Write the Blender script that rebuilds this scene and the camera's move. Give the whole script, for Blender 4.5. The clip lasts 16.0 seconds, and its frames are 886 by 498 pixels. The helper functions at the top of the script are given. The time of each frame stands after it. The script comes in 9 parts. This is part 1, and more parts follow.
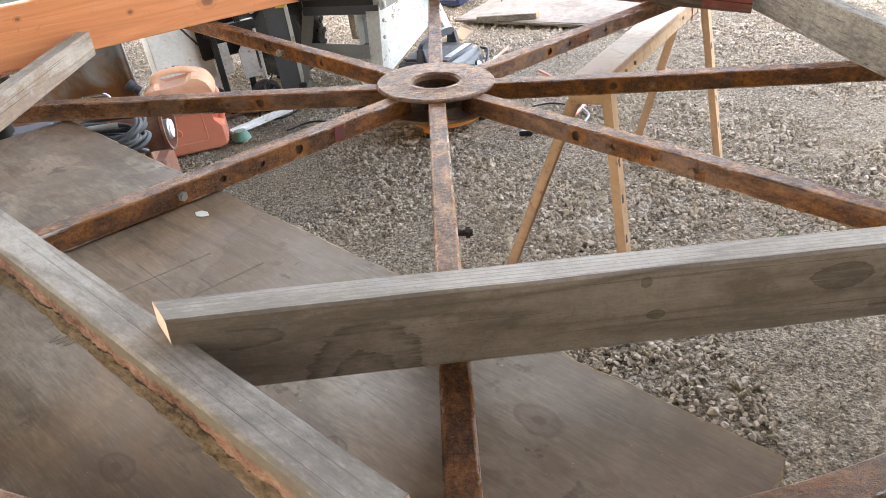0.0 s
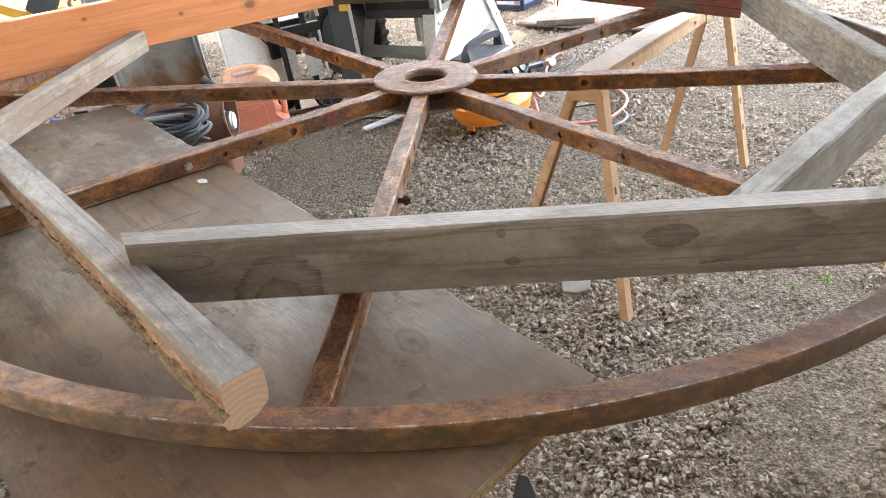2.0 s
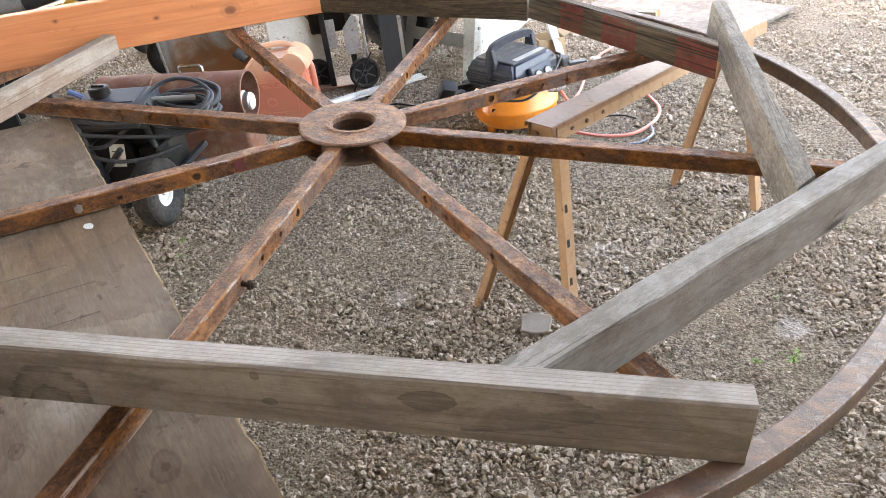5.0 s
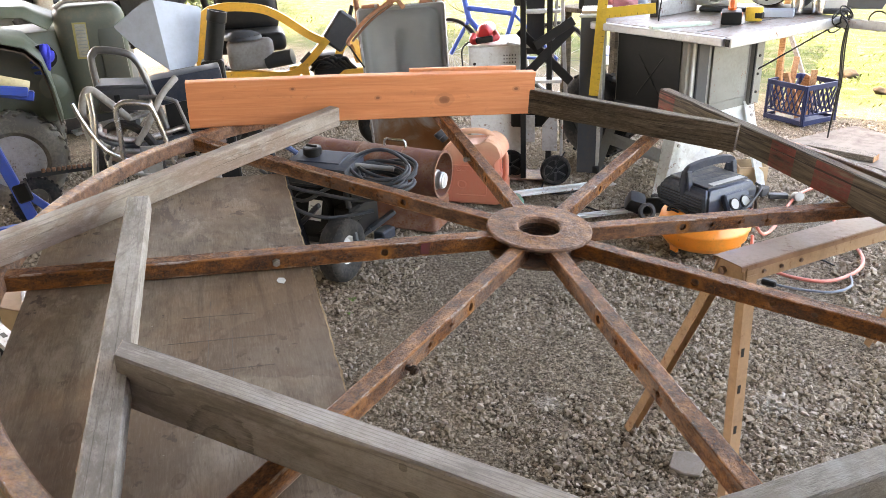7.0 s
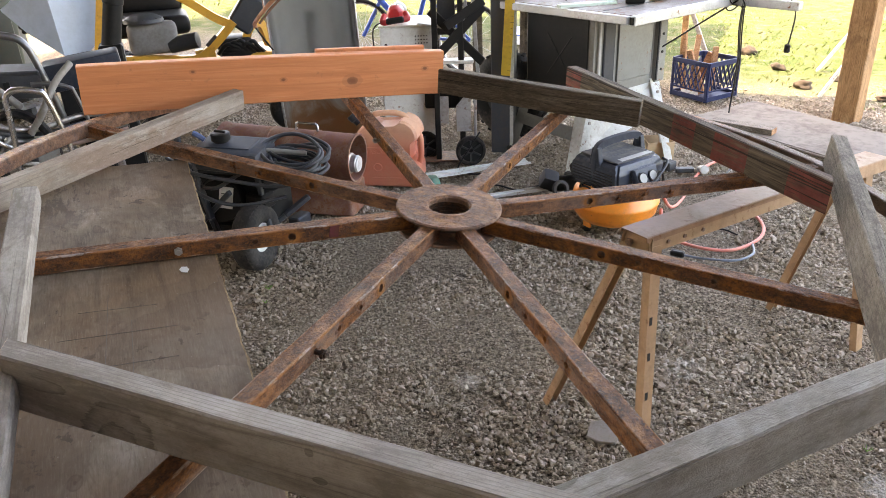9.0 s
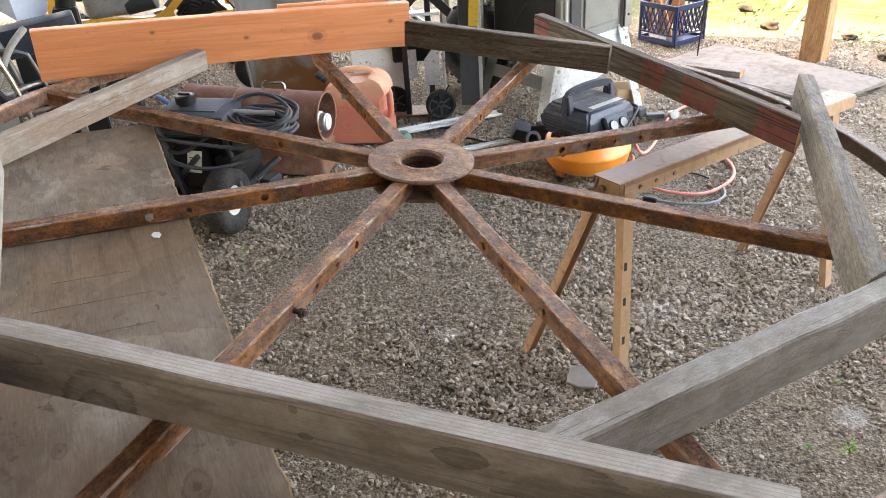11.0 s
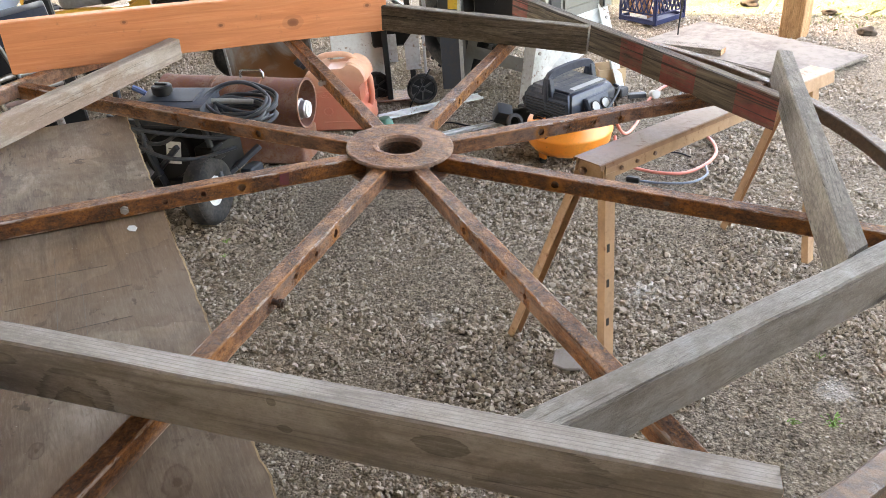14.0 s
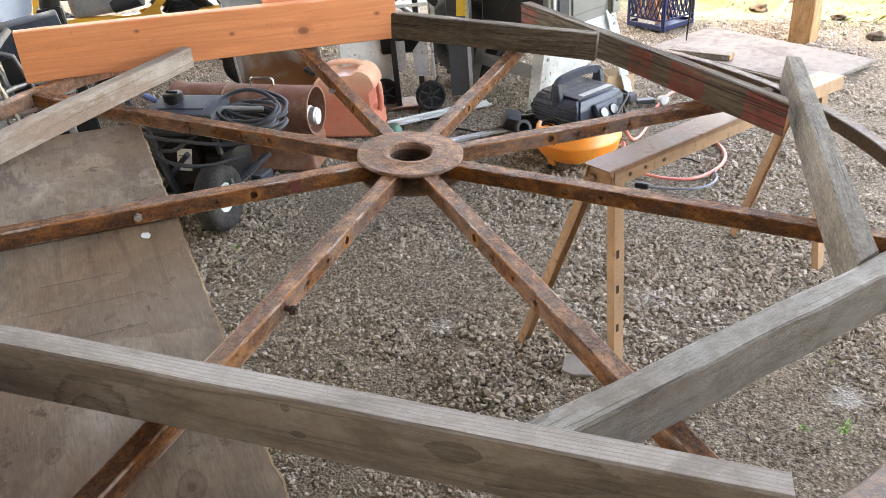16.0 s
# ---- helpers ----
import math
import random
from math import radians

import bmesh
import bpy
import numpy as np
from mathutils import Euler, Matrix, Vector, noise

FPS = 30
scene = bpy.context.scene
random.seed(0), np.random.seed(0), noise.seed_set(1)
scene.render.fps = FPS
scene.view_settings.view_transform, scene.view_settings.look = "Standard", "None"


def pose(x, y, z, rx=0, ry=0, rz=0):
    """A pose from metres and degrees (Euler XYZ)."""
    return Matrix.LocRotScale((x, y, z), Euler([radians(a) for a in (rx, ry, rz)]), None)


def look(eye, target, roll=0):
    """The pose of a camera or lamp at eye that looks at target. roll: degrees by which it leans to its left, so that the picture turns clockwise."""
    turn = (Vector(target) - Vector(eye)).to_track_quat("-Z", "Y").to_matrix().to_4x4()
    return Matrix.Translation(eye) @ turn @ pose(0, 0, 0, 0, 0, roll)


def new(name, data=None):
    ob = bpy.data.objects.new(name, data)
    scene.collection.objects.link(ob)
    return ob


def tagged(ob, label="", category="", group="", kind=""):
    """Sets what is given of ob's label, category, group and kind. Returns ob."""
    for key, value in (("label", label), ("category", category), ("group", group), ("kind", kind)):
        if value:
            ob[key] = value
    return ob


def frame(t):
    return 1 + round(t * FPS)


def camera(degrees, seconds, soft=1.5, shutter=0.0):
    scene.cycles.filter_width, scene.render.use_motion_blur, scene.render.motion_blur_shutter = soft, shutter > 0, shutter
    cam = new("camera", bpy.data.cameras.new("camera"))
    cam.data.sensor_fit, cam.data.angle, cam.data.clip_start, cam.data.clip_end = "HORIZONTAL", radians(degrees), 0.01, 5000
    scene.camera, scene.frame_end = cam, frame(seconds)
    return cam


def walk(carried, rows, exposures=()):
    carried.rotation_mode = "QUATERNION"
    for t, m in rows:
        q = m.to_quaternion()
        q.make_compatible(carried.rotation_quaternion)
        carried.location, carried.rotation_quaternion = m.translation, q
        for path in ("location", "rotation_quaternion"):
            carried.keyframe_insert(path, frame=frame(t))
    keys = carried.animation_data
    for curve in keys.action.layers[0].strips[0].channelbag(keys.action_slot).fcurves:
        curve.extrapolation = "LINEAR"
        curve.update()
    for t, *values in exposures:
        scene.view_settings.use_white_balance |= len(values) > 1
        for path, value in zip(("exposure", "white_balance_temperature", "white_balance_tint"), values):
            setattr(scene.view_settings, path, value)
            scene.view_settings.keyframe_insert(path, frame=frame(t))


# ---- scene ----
# camera
cam = camera(60.72, 16.0, 0.6)
PATH = [
    (0, (0.061, -1.459, 1.346), (-0.053, 0.258, 0.328), -9.04),
    (0.5, (0.035, -1.554, 1.344), (-0.088, 0.149, 0.304), -8.54),
    (1, (0.097, -1.607, 1.359), (-0.148, 0.093, 0.335), -9.10),
    (1.5, (0.219, -1.645, 1.36), (-0.102, 0.054, 0.356), -9.59),
    (2, (0.291, -1.64, 1.356), (-0.043, 0.072, 0.379), -10.32),
    (2.5, (0.322, -1.636, 1.354), (0.037, 0.096, 0.396), -10.61),
    (3, (0.359, -1.604, 1.359), (0.225, 0.139, 0.387), -10.26),
    (5.5, (0.681, -1.407, 1.504), (-0.023, 0.135, 0.443), -7.14),
    (6, (0.662, -1.436, 1.517), (-0.185, 0.096, 0.550), -5.22),
    (6.5, (0.633, -1.437, 1.522), (-0.303, 0.093, 0.637), -3.54),
    (7, (0.636, -1.422, 1.521), (-0.329, 0.124, 0.699), -2.81),
    (7.5, (0.636, -1.404, 1.516), (-0.333, 0.167, 0.745), -2.33),
    (8, (0.649, -1.394, 1.513), (-0.275, 0.205, 0.745), -2.21),
    (8.5, (0.656, -1.39, 1.508), (-0.192, 0.227, 0.691), -2.26),
    (9, (0.657, -1.402, 1.508), (-0.124, 0.222, 0.639), -2.33),
    (9.5, (0.656, -1.402, 1.509), (-0.093, 0.218, 0.606), -2.45),
    (10, (0.656, -1.404, 1.505), (-0.067, 0.212, 0.575), -2.88),
    (12.5, (0.662, -1.401, 1.502), (-0.036, 0.169, 0.478), -4.72),
    (13, (0.662, -1.396, 1.498), (-0.025, 0.173, 0.465), -4.72),
    (13.5, (0.662, -1.394, 1.494), (-0.015, 0.183, 0.467), -4.80),
    (14, (0.667, -1.39, 1.5), (-0.002, 0.201, 0.488), -4.89),
    (14.5, (0.669, -1.386, 1.501), (0.006, 0.214, 0.500), -4.78),
    (15, (0.664, -1.392, 1.503), (-0.011, 0.203, 0.503), -4.62),
    (15.5, (0.660, -1.398, 1.504), (-0.028, 0.192, 0.506), -4.90),
    (16, (0.665, -1.397, 1.506), (-0.025, 0.193, 0.509), -5.29),
]
walk(cam, [(t, look(eye, target, roll)) for t, eye, target, roll in PATH], [(0.0, 5.05, 9350, 17), (1.0, 5.13, 9350, 17), (2.0, 5.18, 9350, 17), (2.5, 5.18, 9350, 17), (3.0, 4.79, 9350, 17), (5.5, 5.13, 9350, 18), (6.5, 4.97, 9350, 18), (7.5, 4.54, 9450, 19), (9.0, 4.40, 9250, 19), (10.0, 4.64, 9450, 19), (12.5, 4.83, 9350, 17), (16.0, 4.88, 9350, 17)])

# world, sun
world = bpy.data.worlds.new("sky")
scene.world = world
world.use_nodes = True
wn = world.node_tree.nodes
sky = wn.new("ShaderNodeTexSky")
sky.sky_type, sky.sun_disc = "NISHITA", False
sky.sun_elevation, sky.sun_rotation = radians(62), radians(-95)
sky.air_density, sky.dust_density = 1.0, 2.5
world.node_tree.links.new(sky.outputs[0], wn["Background"].inputs[0])
wn["Background"].inputs[1].default_value = 0.15
sun = new("sun", bpy.data.lights.new("sun", "SUN"))
sun.data.energy, sun.data.angle, sun.data.color = 1.6, radians(0.5), (1.0, 0.95, 0.87)
sun.matrix_world = look((-5.3, -0.45, 10.0), (0, 0, 0))


# ---- building helpers ----
def part(name, bm, mat, parent=None, label="", smooth=False, m=None):
    """Links a bmesh as one mesh object under a thing or a part."""
    me = bpy.data.meshes.new(name)
    bmesh.ops.recalc_face_normals(bm, faces=bm.faces)
    bm.to_mesh(me)
    bm.free()
    if smooth:
        me.polygons.foreach_set("use_smooth", [True] * len(me.polygons))
        me.set_sharp_from_angle(angle=radians(smooth if smooth > 1 else 38))
    me.materials.append(mat)
    ob = new(name, me)
    if parent is not None:
        ob.parent = parent
    if m is not None:
        ob.matrix_basis = m
    if label:
        tagged(ob, label)
    return ob


def thing(name, label, category, m=None, group="", kind=""):
    """An Empty at the base of a thing, which parents its parts."""
    ob = new(name)
    ob.empty_display_size = 0.1
    tagged(ob, label, category, group, kind)
    if m is not None:
        ob.matrix_basis = m
    return ob


def tr(x, y, z):
    return Matrix.Translation((x, y, z))


def at(x, y, z=0.0, yaw=0.0):
    return tr(x, y, z) @ Matrix.Rotation(radians(yaw), 4, "Z")


def box(bm, sx, sy, sz, m=None, bev=0.0, seg=1):
    """A box with its middle at the origin of m."""
    made = bmesh.ops.create_cube(bm, size=1.0, matrix=(m or Matrix()) @ Matrix.Diagonal((sx, sy, sz, 1)))
    if bev:
        edges = list({e for v in made["verts"] for e in v.link_edges})
        bmesh.ops.bevel(bm, geom=edges, offset=bev, segments=seg, affect="EDGES", profile=0.6)
    return bm


def boxb(sx, sy, sz, m=None, bev=0.0, seg=1):
    return box(bmesh.new(), sx, sy, sz, m, bev, seg)


def cyl(bm, r, h, m=None, seg=24, r2=None, caps=True):
    bmesh.ops.create_cone(bm, cap_ends=caps, segments=seg, radius1=r, radius2=r if r2 is None else r2, depth=h, matrix=m or Matrix())
    return bm


def cylb(r, h, m=None, seg=24, r2=None):
    return cyl(bmesh.new(), r, h, m, seg, r2)


def lathe(bm, prof, m=None, seg=32, closed=False):
    """Turns a profile of (radius, height) about z."""
    m = m or Matrix()
    rings = []
    for r, z in prof:
        if r < 1e-6:
            rings.append([bm.verts.new(m @ Vector((0, 0, z)))])
        else:
            rings.append([bm.verts.new(m @ Vector((r * math.cos(a), r * math.sin(a), z))) for a in [2 * math.pi * k / seg for k in range(seg)]])
    pairs = list(zip(rings, rings[1:] + rings[:1])) if closed else list(zip(rings, rings[1:]))
    for a, b in pairs:
        for k in range(seg):
            n = (k + 1) % seg
            if len(a) == 1 and len(b) == 1:
                continue
            if len(a) == 1:
                bm.faces.new((a[0], b[n], b[k]))
            elif len(b) == 1:
                bm.faces.new((a[k], a[n], b[0]))
            else:
                bm.faces.new((a[k], a[n], b[n], b[k]))
    return bm


def smooth_path(pts, steps=6):
    """Catmull-Rom through the points."""
    p = [Vector(v) for v in pts]
    p = [2 * p[0] - p[1]] + p + [2 * p[-1] - p[-2]]
    out = []
    for a, b, c, d in zip(p, p[1:], p[2:], p[3:]):
        for k in range(steps):
            t = k / steps
            out.append(0.5 * (2 * b + (c - a) * t + (2 * a - 5 * b + 4 * c - d) * t * t + (3 * b - a - 3 * c + d) * t ** 3))
    out.append(p[-2])
    return out


def sweep(bm, pts, r, seg=8, prof=None, closed=False, caps=True):
    """A round rod, or a profile of (side, up), along points."""
    p = [Vector(v) for v in pts]
    n = len(p)
    prof = prof or [(r * math.cos(2 * math.pi * k / seg), r * math.sin(2 * math.pi * k / seg)) for k in range(seg)]
    up = None
    rings = []
    for i in range(n):
        d = (p[(i + 1) % n] - p[i - 1]) if closed else (p[min(i + 1, n - 1)] - p[max(i - 1, 0)])
        d.normalize()
        if up is None:
            up = Vector((0, 0, 1)) if abs(d.z) < 0.95 else Vector((0, 1, 0))
        side = d.cross(up)
        side.normalize()
        up = side.cross(d)
        up.normalize()
        rings.append([bm.verts.new(p[i] + side * a + up * b) for a, b in prof])
    k = len(prof)
    for i in range(n if closed else n - 1):
        a, b = rings[i], rings[(i + 1) % n]
        for j in range(k):
            bm.faces.new((a[j], a[(j + 1) % k], b[(j + 1) % k], b[j]))
    if caps and not closed:
        bm.faces.new(rings[0][::-1])
        bm.faces.new(rings[-1])
    return bm


def rod(pts, r, seg=8, steps=0, closed=False):
    bm = bmesh.new()
    return sweep(bm, smooth_path(pts, steps) if steps else pts, r, seg, closed=closed)


def prism(bm, poly, h, m=None, bev=0.0):
    """A polygon of (x, y), h thick upwards."""
    m = m or Matrix()
    lo = [bm.verts.new(m @ Vector((x, y, 0))) for x, y in poly]
    hi = [bm.verts.new(m @ Vector((x, y, h))) for x, y in poly]
    k = len(poly)
    f = [bm.faces.new(lo[::-1]), bm.faces.new(hi)]
    for i in range(k):
        f.append(bm.faces.new((lo[i], lo[(i + 1) % k], hi[(i + 1) % k], hi[i])))
    if bev:
        edges = list({e for q in f for e in q.edges})
        bmesh.ops.bevel(bm, geom=edges, offset=bev, segments=1, affect="EDGES")
    return bm


def between(a, b, roll=0.0):
    """A frame at a whose x axis runs to b and whose z stays up; and the length."""
    a, b = Vector(a), Vector(b)
    x = (b - a).normalized()
    up = Vector((0, 0, 1)) if abs(x.z) < 0.98 else Vector((0, 1, 0))
    y = up.cross(x).normalized()
    z = x.cross(y)
    m = Matrix((x, y, z)).transposed().to_4x4()
    m.translation = a
    return m @ Matrix.Rotation(radians(roll), 4, "X"), (b - a).length


def bar(bm, a, b, w, h, bev=0.0, roll=0.0):
    """A straight bar of section w x h from a to b."""
    m, n = between(a, b, roll)
    return box(bm, n, w, h, m @ tr(n / 2, 0, 0), bev)


def barb(a, b, w, h, bev=0.0, roll=0.0):
    return bar(bmesh.new(), a, b, w, h, bev, roll)


# ---- materials ----
class Nodes:
    """Short ways to wire a node material."""

    def __init__(self, name):
        self.mat = bpy.data.materials.new(name)
        self.mat.use_nodes = True
        self.t = self.mat.node_tree
        self.b = self.t.nodes["Principled BSDF"]
        self.co = self.t.nodes.new("ShaderNodeTexCoord").outputs["Object"]

    def add(self, kind):
        return self.t.nodes.new(kind)

    def put(self, node, key, value):
        if hasattr(value, "is_linked"):
            self.t.links.new(value, node.inputs[key])
        else:
            node.inputs[key].default_value = value

    def scaled(self, sx, sy, sz, co=None):
        n = self.add("ShaderNodeMapping")
        self.put(n, "Vector", co or self.co)
        n.inputs["Scale"].default_value = (sx, sy, sz)
        return n.outputs[0]

    def noise(self, scale, detail=4.0, rough=0.6, co=None, distort=0.0):
        n = self.add("ShaderNodeTexNoise")
        self.put(n, "Vector", co or self.co)
        n.inputs["Scale"].default_value, n.inputs["Detail"].default_value = scale, detail
        n.inputs["Roughness"].default_value, n.inputs["Distortion"].default_value = rough, distort
        return n.outputs[0]

    def voronoi(self, scale, co=None, feature="F1"):
        n = self.add("ShaderNodeTexVoronoi")
        n.feature = feature
        self.put(n, "Vector", co or self.co)
        n.inputs["Scale"].default_value = scale
        return n.outputs["Distance"]

    def wave(self, scale, distort=4.0, detail=3.0, co=None, kind="RINGS", axis="X", dscale=1.0):
        n = self.add("ShaderNodeTexWave")
        n.wave_type = kind
        if kind == "RINGS":
            n.rings_direction = axis
        else:
            n.bands_direction = axis
        self.put(n, "Vector", co or self.co)
        n.inputs["Scale"].default_value, n.inputs["Distortion"].default_value = scale, distort
        n.inputs["Detail"].default_value, n.inputs["Detail Scale"].default_value = detail, dscale
        return n.outputs["Fac"]

    def ramp(self, fac, *stops):
        n = self.add("ShaderNodeValToRGB")
        self.put(n, "Fac", fac)
        while len(n.color_ramp.elements) < len(stops):
            n.color_ramp.elements.new(0.5)
        for e, (pos, col) in zip(n.color_ramp.elements, stops):
            e.position = pos
            e.color = (col, col, col, 1) if not hasattr(col, "__len__") else (*col, 1)
        return n.outputs[0]

    def mix(self, fac, a, b, kind="MIX"):
        n = self.add("ShaderNodeMix")
        n.data_type, n.blend_type = "RGBA", kind
        for key, v in ((0, fac), (6, a), (7, b)):
            self.put(n, key, (*v, 1) if isinstance(v, tuple) and len(v) == 3 else v)
        return n.outputs[2]

    def math(self, op, a, b=0.5):
        n = self.add("ShaderNodeMath")
        n.operation = op
        self.put(n, 0, a)
        self.put(n, 1, b)
        return n.outputs[0]

    def sep(self, co=None):
        n = self.add("ShaderNodeSeparateXYZ")
        self.put(n, 0, co or self.co)
        return n.outputs

    def bump(self, height, strength=0.4, dist=0.002, under=None):
        n = self.add("ShaderNodeBump")
        self.put(n, "Height", height)
        n.inputs["Strength"].default_value, n.inputs["Distance"].default_value = strength, dist
        if under is not None:
            self.put(n, "Normal", under)
        self.t.links.new(n.outputs[0], self.b.inputs["Normal"])
        return n.outputs[0]

    def done(self, color, rough=0.7, metal=0.0, spec=None):
        self.put(self.b, "Base Color", (*color, 1) if isinstance(color, tuple) else color)
        self.put(self.b, "Roughness", rough)
        self.put(self.b, "Metallic", metal)
        if spec is not None:
            self.b.inputs["Specular IOR Level"].default_value = spec
        return self.mat


def weathered(name, dark, mid, light, knots=2.4, stain=None, ring=30.0, seed=0.0, relief=0.5, stained=0.5, crackle=0.8, pith=(0.02, -0.05), lines=0.5, hair=1.0, ovals=0.0, marks=None, mottle=0.35):
    """Old sawn timber; the grain runs along x and the growth rings bend round the knots."""
    n = Nodes(name)
    off = n.add("ShaderNodeVectorMath")
    n.put(off, 0, n.co)
    off.inputs[1].default_value = (seed, pith[0], pith[1])
    co = off.outputs[0]
    v = n.voronoi(knots, n.scaled(0.7, 2.6, 2.6, co))
    swell = n.ramp(v, (0.0, 1.0), (0.12, 0.55), (0.5, 0.0))
    shift = n.add("ShaderNodeCombineXYZ")
    n.put(shift, 1, n.math("MULTIPLY", swell, 0.022))
    n.put(shift, 2, n.math("MULTIPLY", swell, 0.030))
    bent = n.add("ShaderNodeVectorMath")
    n.put(bent, 0, co)
    n.put(bent, 1, shift.outputs[0])
    field = n.noise(2.4, 2.5, 0.45, n.scaled(0.42, 6.5, 6.5, bent.outputs[0]), 0.15)
    rings = n.ramp(n.math("FRACT", n.math("MULTIPLY", field, ring)), (0.0, 0.9), (0.10, 0.35), (0.30, 0.0), (0.80, 0.0), (0.97, 1.0))
    fibre = n.noise(5.0, 7, 0.78, n.scaled(2.2, 130, 130, co), 0.2)
    broad = n.noise(3.0, 5, 0.62, n.scaled(0.8, 9, 9, co), 0.4)
    blot = n.noise(9, 7, 0.72, co, 0.3)
    speck = n.noise(240, 3, 0.7, co)
    c = n.ramp(n.mix(0.8 - 0.35 * hair, broad, blot), (0.34, dark), (0.5, mid), (0.66, light))
    c = n.mix(n.math("MULTIPLY", n.math("MULTIPLY", rings, lines), n.ramp(blot, (0.35, 0.5), (0.6, 1.0))), c, tuple(q * 0.72 for q in dark))
    c = n.mix(n.ramp(fibre, (0.50, 0.0), (0.66, 0.62 * hair)), c, tuple(q * 0.42 for q in dark))
    c = n.mix(n.ramp(fibre, (0.34, 0.6 * hair), (0.48, 0.0)), c, tuple(min(1.0, q * 1.22) for q in light))
    c = n.mix(n.ramp(speck, (0.56, 0.0), (0.72, 0.15 + 0.4 * min(1.0, mottle + 0.2))), c, tuple(q * 0.4 for q in dark))
    c = n.mix(n.ramp(n.noise(3.2, 6, 0.62, n.scaled(0.9, 2.0, 2.0, co), 0.8), (0.54, 0.0), (0.60, stained)), c, stain or tuple(q * 0.75 for q in dark))
    fuzz = n.noise(120, 7, 0.85, n.scaled(0.45, 1.1, 1.1, co))
    c = n.mix(n.ramp(fuzz, (0.50, 0.0), (0.64, mottle)), c, tuple(q * 0.5 for q in dark))
    c = n.mix(n.ramp(fuzz, (0.36, mottle), (0.48, 0.0)), c, tuple(min(1.0, q * 1.15) for q in light))
    if ovals:
        q0 = n.math("ADD", n.voronoi(2.6, n.scaled(0.8, 3.6, 3.6, co)), n.math("MULTIPLY", blot, 0.12))
        c = n.mix(n.ramp(q0, (0.19, ovals * 0.7), (0.228, ovals), (0.236, 0.0)), c, tuple(q * 0.55 for q in dark))
    c = n.mix(n.ramp(v, (0.03, 0.9), (0.048, 0.5), (0.085, 0.0)), c, tuple(q * 0.28 for q in dark))
    if marks:
        c = marks(n, c, dark)
    crack = n.ramp(n.noise(5, 3, 0.5, n.scaled(0.35, 60, 60, bent.outputs[0]), 0.3), (0.66, 0.0), (0.69, 1.0))
    c = n.mix(n.math("MULTIPLY", crack, crackle), c, tuple(q * 0.10 for q in dark))
    hi = n.math("SUBTRACT", n.math("ADD", fibre, n.math("MULTIPLY", rings, -0.25)), n.math("MULTIPLY", crack, 1.8))
    n.bump(n.math("ADD", hi, n.math("MULTIPLY", speck, 0.3)), relief, 0.0024)
    return n.done(c, n.ramp(fibre, (0.3, 0.72), (0.7, 0.92)), spec=0.25)


